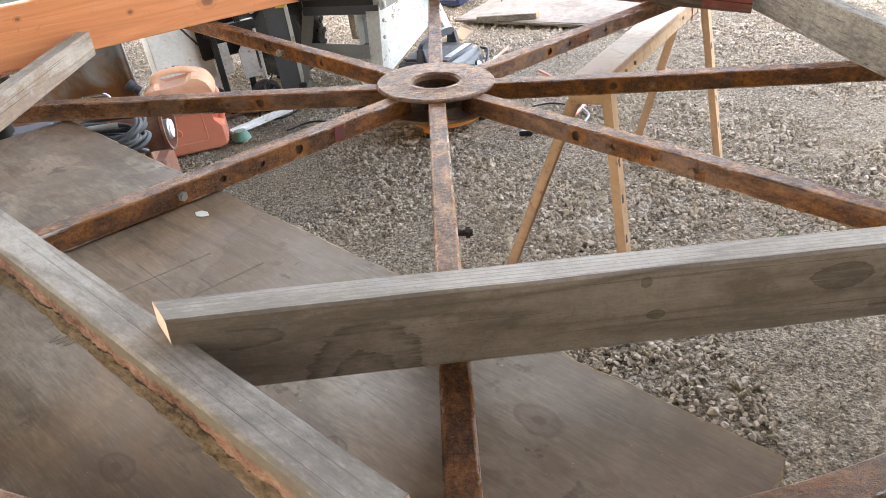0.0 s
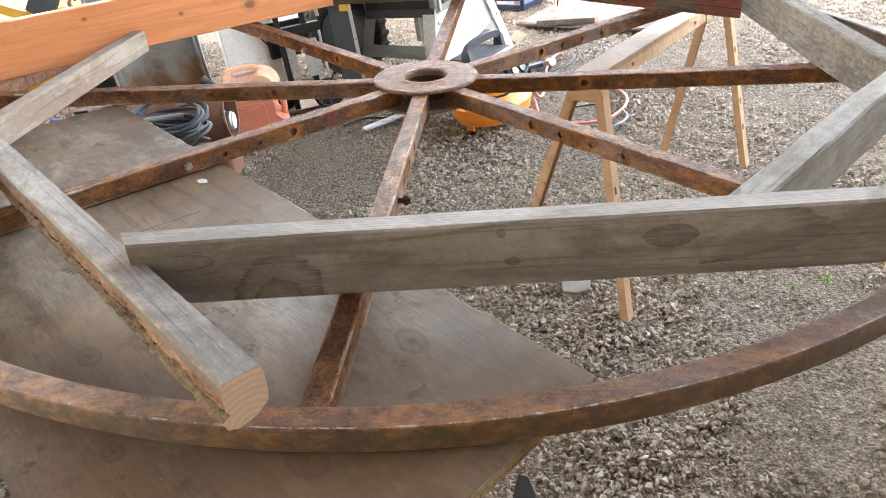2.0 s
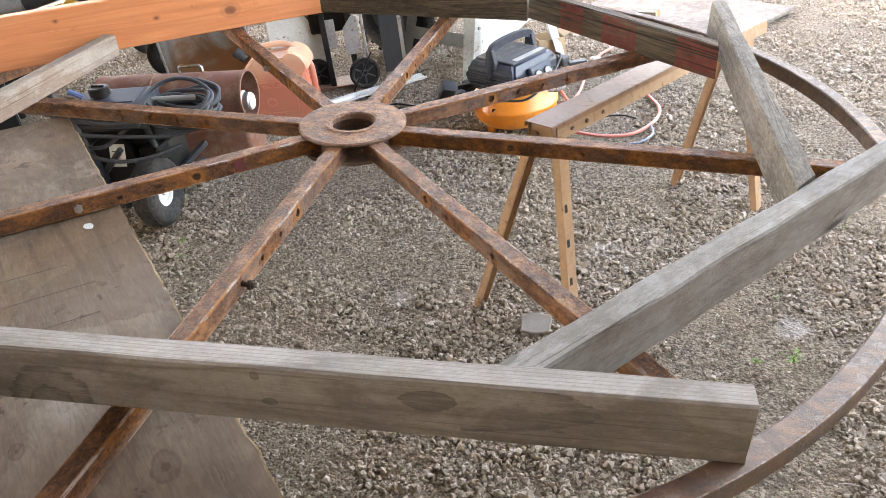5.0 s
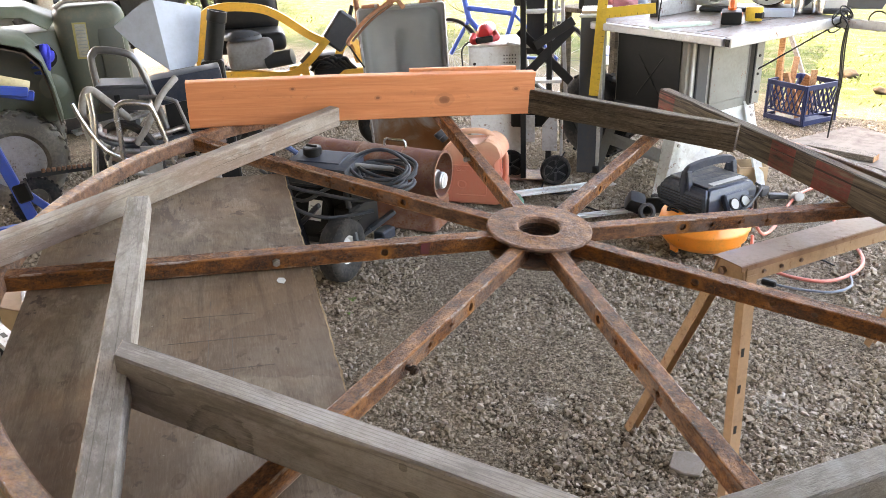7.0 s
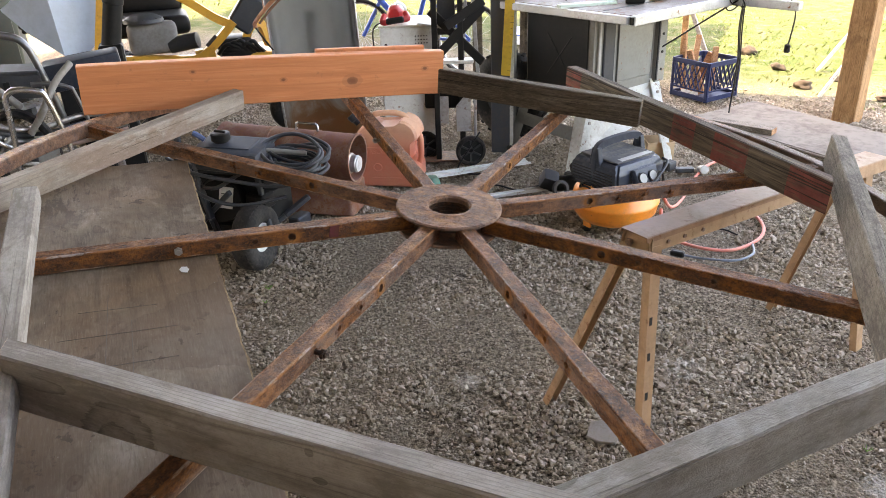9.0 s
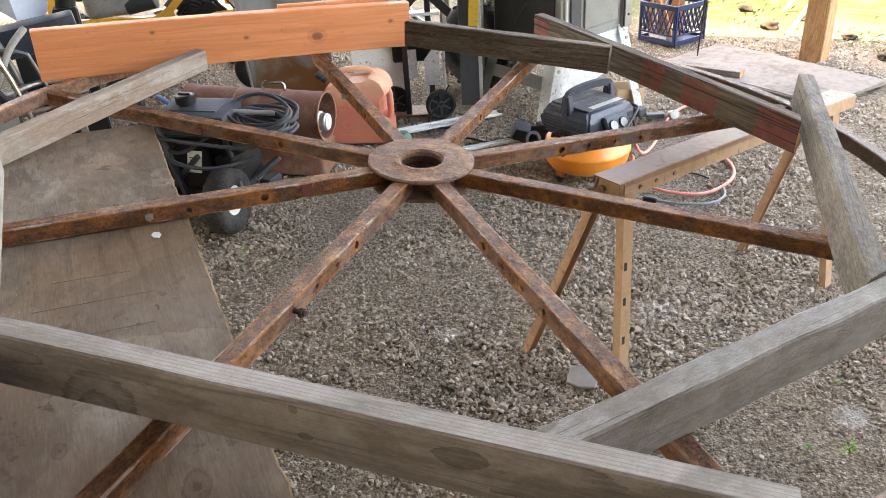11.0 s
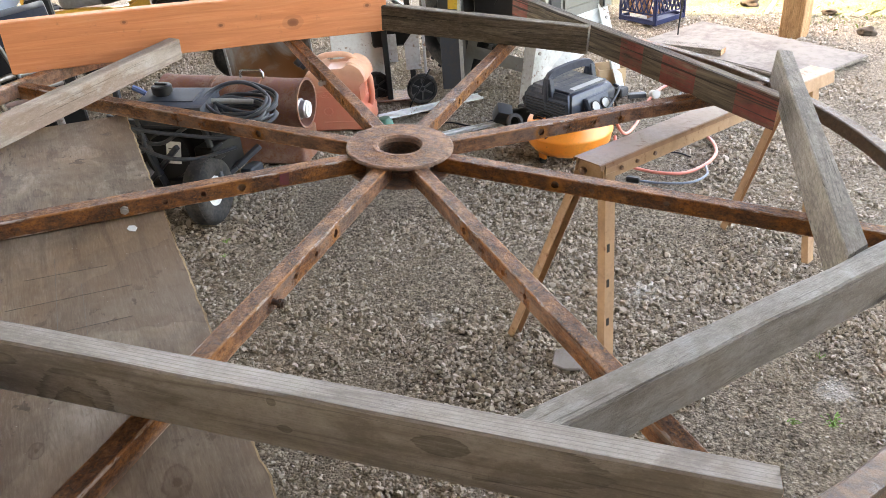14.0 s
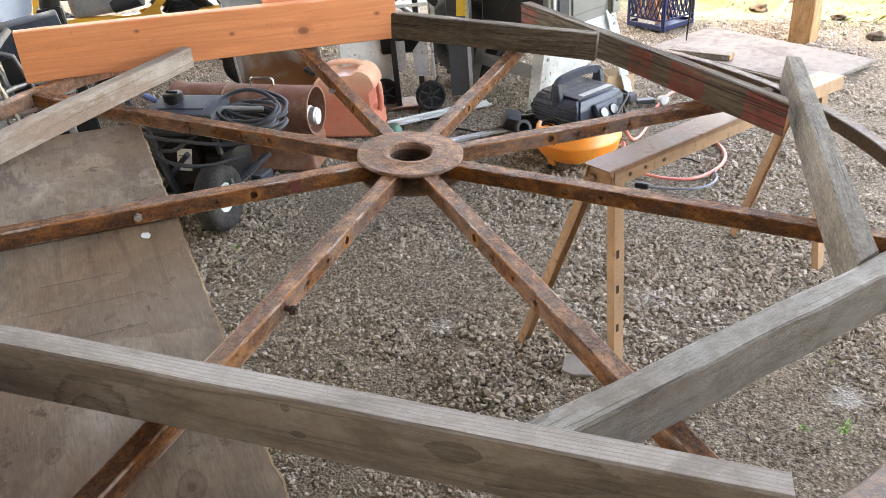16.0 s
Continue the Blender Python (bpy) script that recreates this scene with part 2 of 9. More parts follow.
def rusty(name, base=(0.155, 0.055, 0.025), bright=(0.36, 0.13, 0.03), dark=(0.05, 0.026, 0.018), grey=(0.10, 0.075, 0.065), polish=0.0, more=0.0, rim=None, arris=None):
    """Rusted iron: brown scale, orange bloom in patches and streaks, black pits."""
    n = Nodes(name)
    rnd = n.add("ShaderNodeObjectInfo").outputs["Random"]
    sh = n.add("ShaderNodeVectorMath")
    n.put(sh, 0, n.co)
    lift = n.add("ShaderNodeCombineXYZ")
    n.put(lift, 0, n.math("MULTIPLY", rnd, 7.0))
    n.put(sh, 1, lift.outputs[0])
    co = sh.outputs[0]
    big = n.noise(6, 7, 0.72, co)
    mid = n.noise(34, 7, 0.76, n.scaled(0.6, 1.3, 1.3, co))
    small = n.noise(190, 5, 0.8, co)
    pits = n.noise(90, 6, 0.8, co)
    c = n.ramp(n.mix(0.72, big, mid), (0.38, dark), (0.47, base), (0.60 - more, bright), (0.72, tuple(min(1, q * 1.3) for q in bright)))
    c = n.mix(n.ramp(n.noise(11, 8, 0.8, co), (0.53, 0.0), (0.63, 0.2 if arris else 0.45)), c, grey)
    pitted = 0.4 if rim else 0.7
    c = n.mix(n.ramp(pits, (0.52, 0.0), (0.66, pitted)), c, dark)
    c = n.mix(n.ramp(small, (0.52, 0.0), (0.66, pitted)), c, tuple(q * 0.7 for q in dark))
    c = n.mix(n.ramp(n.mix(0.5, small, mid), (0.36, 0.75), (0.45, 0.0)), c, tuple(min(1, q * 1.2) for q in bright))
    edge = n.ramp(n.math("ADD", n.add("ShaderNodeNewGeometry").outputs["Pointiness"], n.math("MULTIPLY", n.math("SUBTRACT", mid, 0.5), 0.12)), (0.54, 0.0), (0.58, polish))
    c = n.mix(edge, c, (0.46, 0.41, 0.38))
    if rim:
        # outer face dull olive brown, the upper outer arris scuffed to bright metal
        cy, r0, z0 = rim
        x, y, z = n.sep()
        y = n.math("SUBTRACT", y, cy)
        r = n.math("SQRT", n.math("ADD", n.math("MULTIPLY", x, x), n.math("MULTIPLY", y, y)))
        out = n.ramp(n.math("MULTIPLY", n.math("SUBTRACT", r, r0 - 0.002), 400.0), (0.2, 0.0), (0.6, 0.85))
        c = n.mix(n.math("MULTIPLY", out, n.ramp(mid, (0.4, 1.0), (0.6, 0.5))), c, (0.095, 0.066, 0.034))
        # right side worn smooth; the grey of its sky reflection is mixed into the colour
        worn = n.ramp(n.math("ADD", x, n.math("MULTIPLY", n.noise(5, 6, 0.7), 0.7)), (0.55, 0.0), (0.95, 0.6))
        # far right stretch of the rim mixed towards darker brown
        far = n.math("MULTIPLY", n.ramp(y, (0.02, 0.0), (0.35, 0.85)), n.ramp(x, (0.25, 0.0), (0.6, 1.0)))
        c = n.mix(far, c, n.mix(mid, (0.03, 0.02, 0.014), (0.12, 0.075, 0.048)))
        worn = n.math("MULTIPLY", worn, n.ramp(n.math("ADD", y, n.math("MULTIPLY", n.noise(4, 5, 0.7), 0.3)), (0.0, 1.0), (0.45, 0.05)))
        c = n.mix(worn, c, n.mix(pits, (0.06, 0.045, 0.038), (0.16, 0.125, 0.108)))
        d = n.math("ADD", n.math("ABSOLUTE", n.math("SUBTRACT", r, r0 - 0.003)), n.math("ABSOLUTE", n.math("SUBTRACT", z, z0 - 0.002)))
        near = n.ramp(n.math("MULTIPLY", n.math("ADD", d, n.math("MULTIPLY", n.math("SUBTRACT", n.noise(70, 5, 0.8), 0.5), 0.006)), 100.0), (0.1, 1.0), (0.75, 0.0))
        scuff = n.ramp(n.math("MULTIPLY", near, n.math("ADD", n.noise(55, 5, 0.8), n.math("MULTIPLY", n.noise(3.1, 3, 0.6), 0.8))), (0.93, 0.0), (1.02, 0.8))
        flake = n.ramp(n.noise(26, 6, 0.75), (0.56, 0.0), (0.62, 0.55))
        c = n.mix(n.math("MULTIPLY", flake, n.math("MULTIPLY", worn, n.math("SUBTRACT", 1.0, out))), c, (0.36, 0.31, 0.28))
        c = n.mix(n.math("MULTIPLY", scuff, n.math("SUBTRACT", 1.0, worn)), c, (0.58, 0.53, 0.49))
    if arris:
        # the long edges of a square bar, scuffed to pale metal and bright orange here and there; the pale line doubles
        # as a painted sky highlight
        x, y, z = n.sep()
        hx = n.math("SUBTRACT", x, 0.35)
        ring = n.math("ADD", n.math("SQRT", n.math("ADD", n.math("MULTIPLY", hx, hx), n.math("MULTIPLY", z, z))), n.math("MULTIPLY", n.math("SUBTRACT", mid, 0.5), 0.06))
        c = n.mix(n.math("MULTIPLY", n.ramp(n.math("MULTIPLY", ring, 20.0), (0.20, 0.55), (0.42, 0.0)), n.math("GREATER_THAN", n.math("ABSOLUTE", y), arris[0] - 0.0008)), c, (0.46, 0.17, 0.03))
        d = n.math("ADD", n.math("ABSOLUTE", n.math("SUBTRACT", n.math("ABSOLUTE", y), arris[0])), n.math("ABSOLUTE", n.math("SUBTRACT", n.math("ABSOLUTE", z), arris[1])))
        near = n.ramp(n.math("MULTIPLY", d, 100.0), (0.22, 1.0), (0.45, 0.0))
        c = n.mix(n.math("MULTIPLY", near, n.ramp(n.noise(24, 6, 0.75, n.scaled(0.35, 1, 1, co)), (0.46, 0.0), (0.56, 0.8))), c, (0.40, 0.155, 0.05))
        c = n.mix(n.math("MULTIPLY", near, n.ramp(n.noise(26, 7, 0.82, n.scaled(0.3, 1, 1, co)), (0.53, 0.0), (0.58, 0.75))), c, (0.52, 0.44, 0.38))
    high = n.math("ADD", small, n.math("MULTIPLY", pits, 1.8))
    if rim:
        high = n.math("MULTIPLY", high, n.math("SUBTRACT", 1.0, n.math("MULTIPLY", worn, 1.05)))
    n.bump(high, 1.0, 0.003)
    metal = n.math("MULTIPLY", edge, 0.8)
    rough = n.ramp(pits, (0.35, 0.45), (0.65, 0.8))
    if rim:
        rough = n.mix(worn, rough, n.ramp(small, (0.4, 0.27), (0.6, 0.42)))
    return n.done(c, rough, metal, 0.6 if rim else 0.3)


def paint(name, color, rough=0.45, dirt=(0.12, 0.095, 0.07), dirty=0.5, rust=0.0, metal=0.0, scale=14.0, bump=0.15, spec=0.5):
    """Painted, plastic or bare surface with dust, scuffs and, where given, rust spots."""
    n = Nodes(name)
    big = n.noise(scale * 0.35, 5, 0.6, None, 0.5)
    small = n.noise(scale * 4, 5, 0.7)
    c = n.mix(n.ramp(n.noise(scale, 4, 0.6), (0.35, 0.0), (0.7, 0.5)), color, tuple(v * 0.78 for v in color))
    d = n.ramp(n.mix(0.45, big, small), (0.46, 0.0), (0.64, dirty))
    c = n.mix(d, c, dirt)
    if rust:
        c = n.mix(n.ramp(n.mix(0.5, n.noise(scale * 0.6, 6, 0.7, None, 0.4), small), (0.60 - rust * 0.2, 0.0), (0.66 - rust * 0.18, 1.0)), c, (0.17, 0.062, 0.024))
    n.bump(small, bump, 0.0012)
    r = n.mix(d, (rough,) * 3, (min(1.0, rough + 0.35),) * 3)
    return n.done(c, r, metal, spec)


def plank_marks(n, c, dark):
    """Dark arches of flat sawn grain, two stains and small knots on the front; fine straight grain on the top edge."""
    x, y, z = n.sep()
    wob = n.math("MULTIPLY", n.math("SUBTRACT", n.noise(9, 7, 0.75, n.scaled(0.7, 2.4, 2.4)), 0.5), 1.3)
    worn = n.math("MULTIPLY", n.ramp(n.noise(5, 6, 0.75, n.scaled(2.5, 60, 60)), (0.36, 0.25), (0.56, 1.0)), n.math("LESS_THAN", z, 0.0862))

    def away(cx, cz, rx, rz):
        dx, dz = n.math("DIVIDE", n.math("SUBTRACT", x, cx), rx), n.math("DIVIDE", n.math("SUBTRACT", z, cz), rz)
        return n.math("ADD", n.math("SQRT", n.math("ADD", n.math("MULTIPLY", dx, dx), n.math("MULTIPLY", dz, dz))), wob)

    deep = tuple(q * 0.5 for q in dark)
    for cx, cz, rx, rz, ring in MARKS:
        d = away(cx, cz, rx, rz)
        if ring:
            f = n.ramp(n.math("MULTIPLY", d, 0.5), (0.30, 0.0), (0.38, 0.15), (0.47, 0.75), (0.50, 0.8), (0.515, 0.0))
            f = n.math("MULTIPLY", f, n.math("GREATER_THAN", x, cx) if ring == 1 else 1.0)
        else:
            f = n.ramp(n.math("MULTIPLY", d, 0.5), (0.40, 0.7), (0.49, 0.85), (0.51, 0.0))
        c = n.mix(n.math("MULTIPLY", f, worn), c, deep)
    line = n.ramp(n.math("FRACT", n.math("ADD", n.math("MULTIPLY", y, 170.0), n.math("MULTIPLY", n.noise(1.2, 2), 3.0))), (0.0, 0.7), (0.2, 0.0), (0.85, 0.0), (1.0, 0.7))
    return n.mix(n.math("MULTIPLY", line, n.math("GREATER_THAN", z, 0.087)), c, tuple(q * 0.8 for q in dark))


MARKS = ((0.664, 0.058, 0.030, 0.016, 0), (0.70, 0.058, 0.128, 0.040, 1), (0.185, 0.006, 0.062, 0.052, 2), (0.185, 0.0, 0.036, 0.030, 2), (0.06, 0.060, 0.05, 0.012, 1), (0.474, 0.035, 0.010, 0.006, 0), (0.461, 0.075, 0.006, 0.007, 0))
wood_plank = weathered("planed grey timber", (0.232, 0.20, 0.175), (0.318, 0.281, 0.252), (0.41, 0.372, 0.342), stain=(0.175, 0.147, 0.124), ring=5.0, seed=1.0, relief=0.4, crackle=0.3, stained=0.65, lines=0.8, knots=3.0, hair=0.3, marks=plank_marks, mottle=0.22)
wood_grey = weathered("grey timber", (0.195, 0.17, 0.148), (0.30, 0.266, 0.236), (0.40, 0.365, 0.332), stain=(0.165, 0.14, 0.118), ring=7.0, seed=1.0, relief=0.6, crackle=0.35, stained=0.7, lines=0.6, knots=3.0, hair=0.25, ovals=0.7, mottle=0.3)
wood_pale = weathered("pale rough timber", (0.21, 0.168, 0.133), (0.315, 0.26, 0.214), (0.41, 0.353, 0.303), stain=(0.23, 0.155, 0.115), ring=6.0, seed=5.0, relief=0.8, stained=0.75, crackle=0.45, lines=0.55, hair=0.25, ovals=0.6, mottle=0.22)
wood_silver = weathered("silvered timber", (0.185, 0.163, 0.14), (0.265, 0.243, 0.218), (0.36, 0.342, 0.32), stain=(0.165, 0.135, 0.108), ring=6.0, seed=9.0, relief=1.0, stained=0.6, crackle=0.35, lines=0.35, hair=0.22, ovals=0.6, mottle=0.28)
wood_brown = weathered("brown grey timber", (0.095, 0.079, 0.063), (0.155, 0.131, 0.107), (0.235, 0.207, 0.175), ring=13.0, seed=13.0, relief=1.0, stained=0.5, lines=0.7, hair=0.6, mottle=0.6)
wood_dark = weathered("dark old timber", (0.052, 0.039, 0.028), (0.11, 0.085, 0.060), (0.20, 0.163, 0.123), ring=15.0, seed=3.0, relief=1.0, lines=0.9, crackle=1.0)
def bark():
    n = Nodes("bark edge")
    a, b = n.noise(22, 8, 0.78, n.scaled(0.35, 1.4, 1.4)), n.noise(120, 6, 0.8, n.scaled(0.5, 1, 1))
    z = n.math("ADD", n.sep()[2], n.math("MULTIPLY", n.math("SUBTRACT", a, 0.5), 0.024))
    low = n.ramp(n.mix(0.5, a, b), (0.40, (0.07, 0.045, 0.028)), (0.5, (0.24, 0.165, 0.10)), (0.6, (0.38, 0.28, 0.185)))
    flesh = n.ramp(n.mix(0.5, a, b), (0.40, (0.11, 0.05, 0.034)), (0.5, (0.26, 0.135, 0.088)), (0.6, (0.40, 0.255, 0.18)))
    grey = n.mix(b, (0.10, 0.078, 0.06), (0.26, 0.21, 0.165))
    k = n.math("MULTIPLY", z, 17.0)
    c = n.mix(n.ramp(k, (0.36, 0.0), (0.40, 1.0)), low, (0.022, 0.014, 0.01))
    c = n.mix(n.ramp(k, (0.46, 0.0), (0.50, 1.0)), c, flesh)
    c = n.mix(n.ramp(k, (0.72, 0.0), (0.80, 1.0)), c, grey)
    n.bump(n.math("ADD", a, n.math("MULTIPLY", b, 0.6)), 1.0, 0.005)
    return n.done(c, 0.9, spec=0.2)


wood_bark = bark()


def end_grain(name, light, dark):
    n = Nodes(name)
    o = n.add("ShaderNodeVectorMath")
    n.put(o, 0, n.co)
    o.inputs[1].default_value = (0, -0.010, 0.004)
    r = n.wave(38, 1.2, 2, n.scaled(0.0, 1, 1.1, o.outputs[0]), "RINGS", "X")
    c = n.mix(n.math("MULTIPLY", r, 0.4), light, dark)
    c = n.mix(n.ramp(n.noise(60, 6, 0.75), (0.5, 0.0), (0.7, 0.3)), c, dark)
    n.bump(n.noise(300, 2), 0.2, 0.001)
    return n.done(c, 0.8)


wood_end = end_grain("fresh cut end", (0.60, 0.42, 0.31), (0.42, 0.25, 0.17))


def stained_fir():
    n = Nodes("orange stained fir")
    g = n.noise(4, 6, 0.65, n.scaled(0.8, 16, 16), 1.0)
    c = n.ramp(g, (0.30, (0.56, 0.19, 0.078)), (0.55, (0.68, 0.25, 0.112)), (0.75, (0.75, 0.325, 0.165)))
    w = n.wave(9, 6, 4, n.scaled(0.08, 1, 1), "BANDS", "Z", 1.2)
    c = n.mix(n.math("MULTIPLY", w, 0.20), c, (0.48, 0.165, 0.06))
    x, _, z = n.sep()
    for kx, kz, r in ((0.765, 0.058, 0.012), (0.30, 0.108, 0.004), (0.555, 0.072, 0.0045), (1.0, 0.085, 0.005)):
        dx, dz = n.math("MULTIPLY", n.math("SUBTRACT", x, kx), 0.7), n.math("SUBTRACT", z, kz)
        d = n.math("DIVIDE", n.math("SQRT", n.math("ADD", n.math("MULTIPLY", dx, dx), n.math("MULTIPLY", dz, dz))), r * 2.0)
        d = n.math("ADD", d, n.math("MULTIPLY", n.math("SUBTRACT", n.noise(60, 4, 0.6), 0.5), 0.25))
        c = n.mix(n.ramp(d, (0.22, 0.9), (0.45, 0.75), (0.55, 0.25), (0.9, 0.2), (1.0, 0.0)), c, (0.20, 0.072, 0.036))
    v = n.voronoi(3.2, n.scaled(0.75, 1.0, 1.6))
    c = n.mix(n.ramp(v, (0.05, 0.85), (0.10, 0.0)), c, (0.24, 0.085, 0.045))
    c = n.mix(n.ramp(n.noise(40, 5, 0.7), (0.62, 0.0), (0.75, 0.5)), c, (0.33, 0.13, 0.06))
    n.bump(g, 0.3, 0.0015)
    return n.done(c, 0.55, spec=0.35)


fir_orange = stained_fir()


def barn_board():
    """Old board with bands of worn red paint across it; grain along x."""
    n = Nodes("old red banded timber")
    long = n.scaled(1.0, 18, 18)
    g = n.noise(4, 6, 0.7, long, 1.0)
    c = n.ramp(g, (0.34, (0.022, 0.016, 0.011)), (0.5, (0.068, 0.050, 0.034)), (0.70, (0.145, 0.114, 0.080)))
    crack = n.ramp(n.noise(6, 3, 0.5, n.scaled(0.4, 30, 30), 0.4), (0.57, 0.0), (0.62, 1.0))
    x = n.sep()[0]
    bands = None
    up = n.ramp(n.sep()[2], (0.074, 1.0), (0.078, 0.15))
    for a, b in ((-0.01, 0.10), (0.61, 0.71), (0.79, 0.92), (1.06, 1.20)):
        k = n.math("MULTIPLY", n.math("GREATER_THAN", x, a), n.math("LESS_THAN", x, b))
        bands = k if bands is None else n.math("MAXIMUM", bands, k)
    wear = n.ramp(n.noise(14, 6, 0.7, n.scaled(0.6, 3, 3)), (0.36, 0.15), (0.52, 1.0))
    red = n.ramp(n.noise(30, 4), (0.3, (0.105, 0.024, 0.018)), (0.7, (0.175, 0.046, 0.034)))
    c = n.mix(n.math("MULTIPLY", n.math("MULTIPLY", bands, up), wear), c, red)
    c = n.mix(n.math("MULTIPLY", crack, 0.85), c, (0.015, 0.011, 0.008))
    pale = n.ramp(n.noise(11, 5, 0.75, n.scaled(0.6, 2.5, 2.5)), (0.66, 0.0), (0.72, 0.6))
    c = n.mix(n.math("MULTIPLY", pale, n.math("GREATER_THAN", x, 0.85)), c, (0.42, 0.38, 0.33))
    n.bump(n.math("SUBTRACT", g, crack), 0.7, 0.003)
    return n.done(c, 0.85, spec=0.25)


wood_barn = barn_board()


def plywood():
    n = Nodes("old stained plywood")
    fine = n.noise(5, 7, 0.8, n.scaled(6.0, 60, 60), 0.3)
    g = n.noise(3.2, 9, 0.7, n.scaled(0.8, 1.3, 1), 0.2)
    c = n.ramp(g, (0.36, (0.085, 0.060, 0.042)), (0.5, (0.20, 0.150, 0.110)), (0.63, (0.31, 0.255, 0.205)))
    mid = n.noise(9, 7, 0.75, n.scaled(1.0, 3.0, 3.0), 0.8)
    c = n.mix(n.ramp(mid, (0.50, 0.0), (0.62, 0.5)), c, (0.10, 0.067, 0.045))
    warm = n.ramp(n.noise(2.1, 6, 0.62, None, 0.3), (0.44, 0.0), (0.58, 0.75))
    c = n.mix(warm, c, (0.225, 0.135, 0.078))
    tide = n.noise(2.6, 6, 0.55, None, 0.5)
    c = n.mix(n.ramp(tide, (0.52, 0.0), (0.535, 0.45)), c, (0.125, 0.080, 0.052))
    c = n.mix(n.ramp(tide, (0.515, 0.0), (0.525, 0.4), (0.535, 0.0)), c, (0.07, 0.045, 0.03))
    spots = n.math("MULTIPLY", n.ramp(n.noise(34, 6, 0.62), (0.58, 0.0), (0.62, 1.0)), n.ramp(n.noise(5.5, 3, 0.5), (0.50, 0.0), (0.58, 0.85)))
    c = n.mix(spots, c, (0.055, 0.036, 0.025))
    v = n.voronoi(2.6, n.scaled(0.8, 1.3, 1))
    c = n.mix(n.ramp(v, (0.03, 0.75), (0.05, 0.35), (0.085, 0.3), (0.09, 0.0)), c, (0.09, 0.05, 0.032))
    w = n.wave(5.0, 9, 3, n.scaled(0.22, 1.0, 1), "BANDS", "Y", 0.7)
    c = n.mix(n.math("MULTIPLY", n.ramp(w, (0.86, 0.0), (0.97, 0.5)), n.ramp(n.noise(1.9, 3), (0.45, 0.0), (0.6, 1.0))), c, (0.10, 0.063, 0.04))
    fleck = n.ramp(n.noise(150, 3, 0.6), (0.71, 0.0), (0.75, 0.75))
    c = n.mix(fleck, c, (0.44, 0.39, 0.33))
    c = n.mix(n.ramp(fine, (0.51, 0.0), (0.64, 0.4)), c, (0.07, 0.049, 0.034))
    c = n.mix(n.ramp(fine, (0.36, 0.35), (0.48, 0.0)), c, (0.32, 0.255, 0.195))
    # veneer torn and scraped dark near the far end; round knots with darker rims
    x, y, _ = n.sep()
    def spot(cx, cy, rx, ry):
        dx, dy = n.math("DIVIDE", n.math("SUBTRACT", x, cx), rx), n.math("DIVIDE", n.math("SUBTRACT", y, cy), ry)
        return n.math("SQRT", n.math("ADD", n.math("MULTIPLY", dx, dx), n.math("MULTIPLY", dy, dy)))
    torn = n.math("MULTIPLY", n.ramp(spot(1.26, 0.30, 0.16, 0.17), (0.5, 1.0), (1.0, 0.0)), n.ramp(n.noise(16, 6, 0.7, n.scaled(0.8, 2.2, 1)), (0.50, 0.0), (0.56, 0.8)))
    c = n.mix(torn, c, (0.075, 0.052, 0.036))
    wob = n.math("MULTIPLY", n.math("SUBTRACT", n.noise(22, 6, 0.75), 0.5), 1.1)
    for cx, cy, r in ((0.20, 0.10, 0.019), (0.125, 0.30, 0.022), (0.02, 0.15, 0.016), (0.36, 0.07, 0.014), (0.47, 0.40, 0.016), (0.28, 0.44, 0.013), (0.33, 0.25, 0.010)):
        d = n.math("ADD", spot(cx, cy, r * 1.5, r), wob)
        c = n.mix(n.ramp(d, (0.16, 0.85), (0.30, 0.3), (0.62, 0.25), (0.85, 0.6), (1.15, 0.0)), c, (0.07, 0.042, 0.028))
    warm2 = n.math("MULTIPLY", n.ramp(x, (0.0, 0.75), (0.42, 0.0)), n.ramp(n.noise(3.5, 6, 0.65), (0.38, 0.3), (0.6, 1.0)))
    c = n.mix(warm2, c, n.mix(fine, (0.20, 0.115, 0.066), (0.26, 0.165, 0.10)))
    c = n.mix(n.ramp(n.noise(2.3, 7, 0.68), (0.48, 0.0), (0.515, 0.38), (0.535, 0.2), (0.60, 0.36)), c, n.mix(fine, (0.075, 0.045, 0.027), (0.16, 0.10, 0.062)))
    n.bump(fine, 0.3, 0.0012)
    return n.done(c, n.ramp(n.noise(5, 5), (0.35, 0.5), (0.65, 0.85)), spec=0.3)


ply_mat = plywood()
ply_edge = weathered("plywood edge", (0.20, 0.125, 0.066), (0.37, 0.25, 0.14), (0.50, 0.36, 0.22), seed=2.0)
rust_spoke = rusty("rusted spoke iron", (0.128, 0.048, 0.02), (0.36, 0.128, 0.026), (0.036, 0.019, 0.012), polish=0.2, more=-0.005, arris=(0.016, 0.0175))
rust_rim = rusty("rusted rim iron", (0.20, 0.083, 0.034), (0.43, 0.165, 0.045), (0.06, 0.034, 0.022), (0.15, 0.105, 0.08), polish=0.3, more=0.03, rim=(-0.016, 1.0945, 0.842))
rust_dark = rusty("dark rusted iron", (0.05, 0.026, 0.016), (0.13, 0.055, 0.022), (0.02, 0.012, 0.009), (0.03, 0.022, 0.018))
rust_hub = rusty("rusted hub plate", (0.17, 0.068, 0.030), (0.38, 0.15, 0.045), (0.055, 0.03, 0.02), polish=0.2)
steel_worn = paint("bare worn steel", (0.42, 0.41, 0.40), 0.42, (0.16, 0.09, 0.05), 0.6, 0.2, 0.9)
galv = paint("galvanised steel", (0.46, 0.47, 0.48), 0.42, (0.22, 0.19, 0.16), 0.45, 0.12, 0.75)
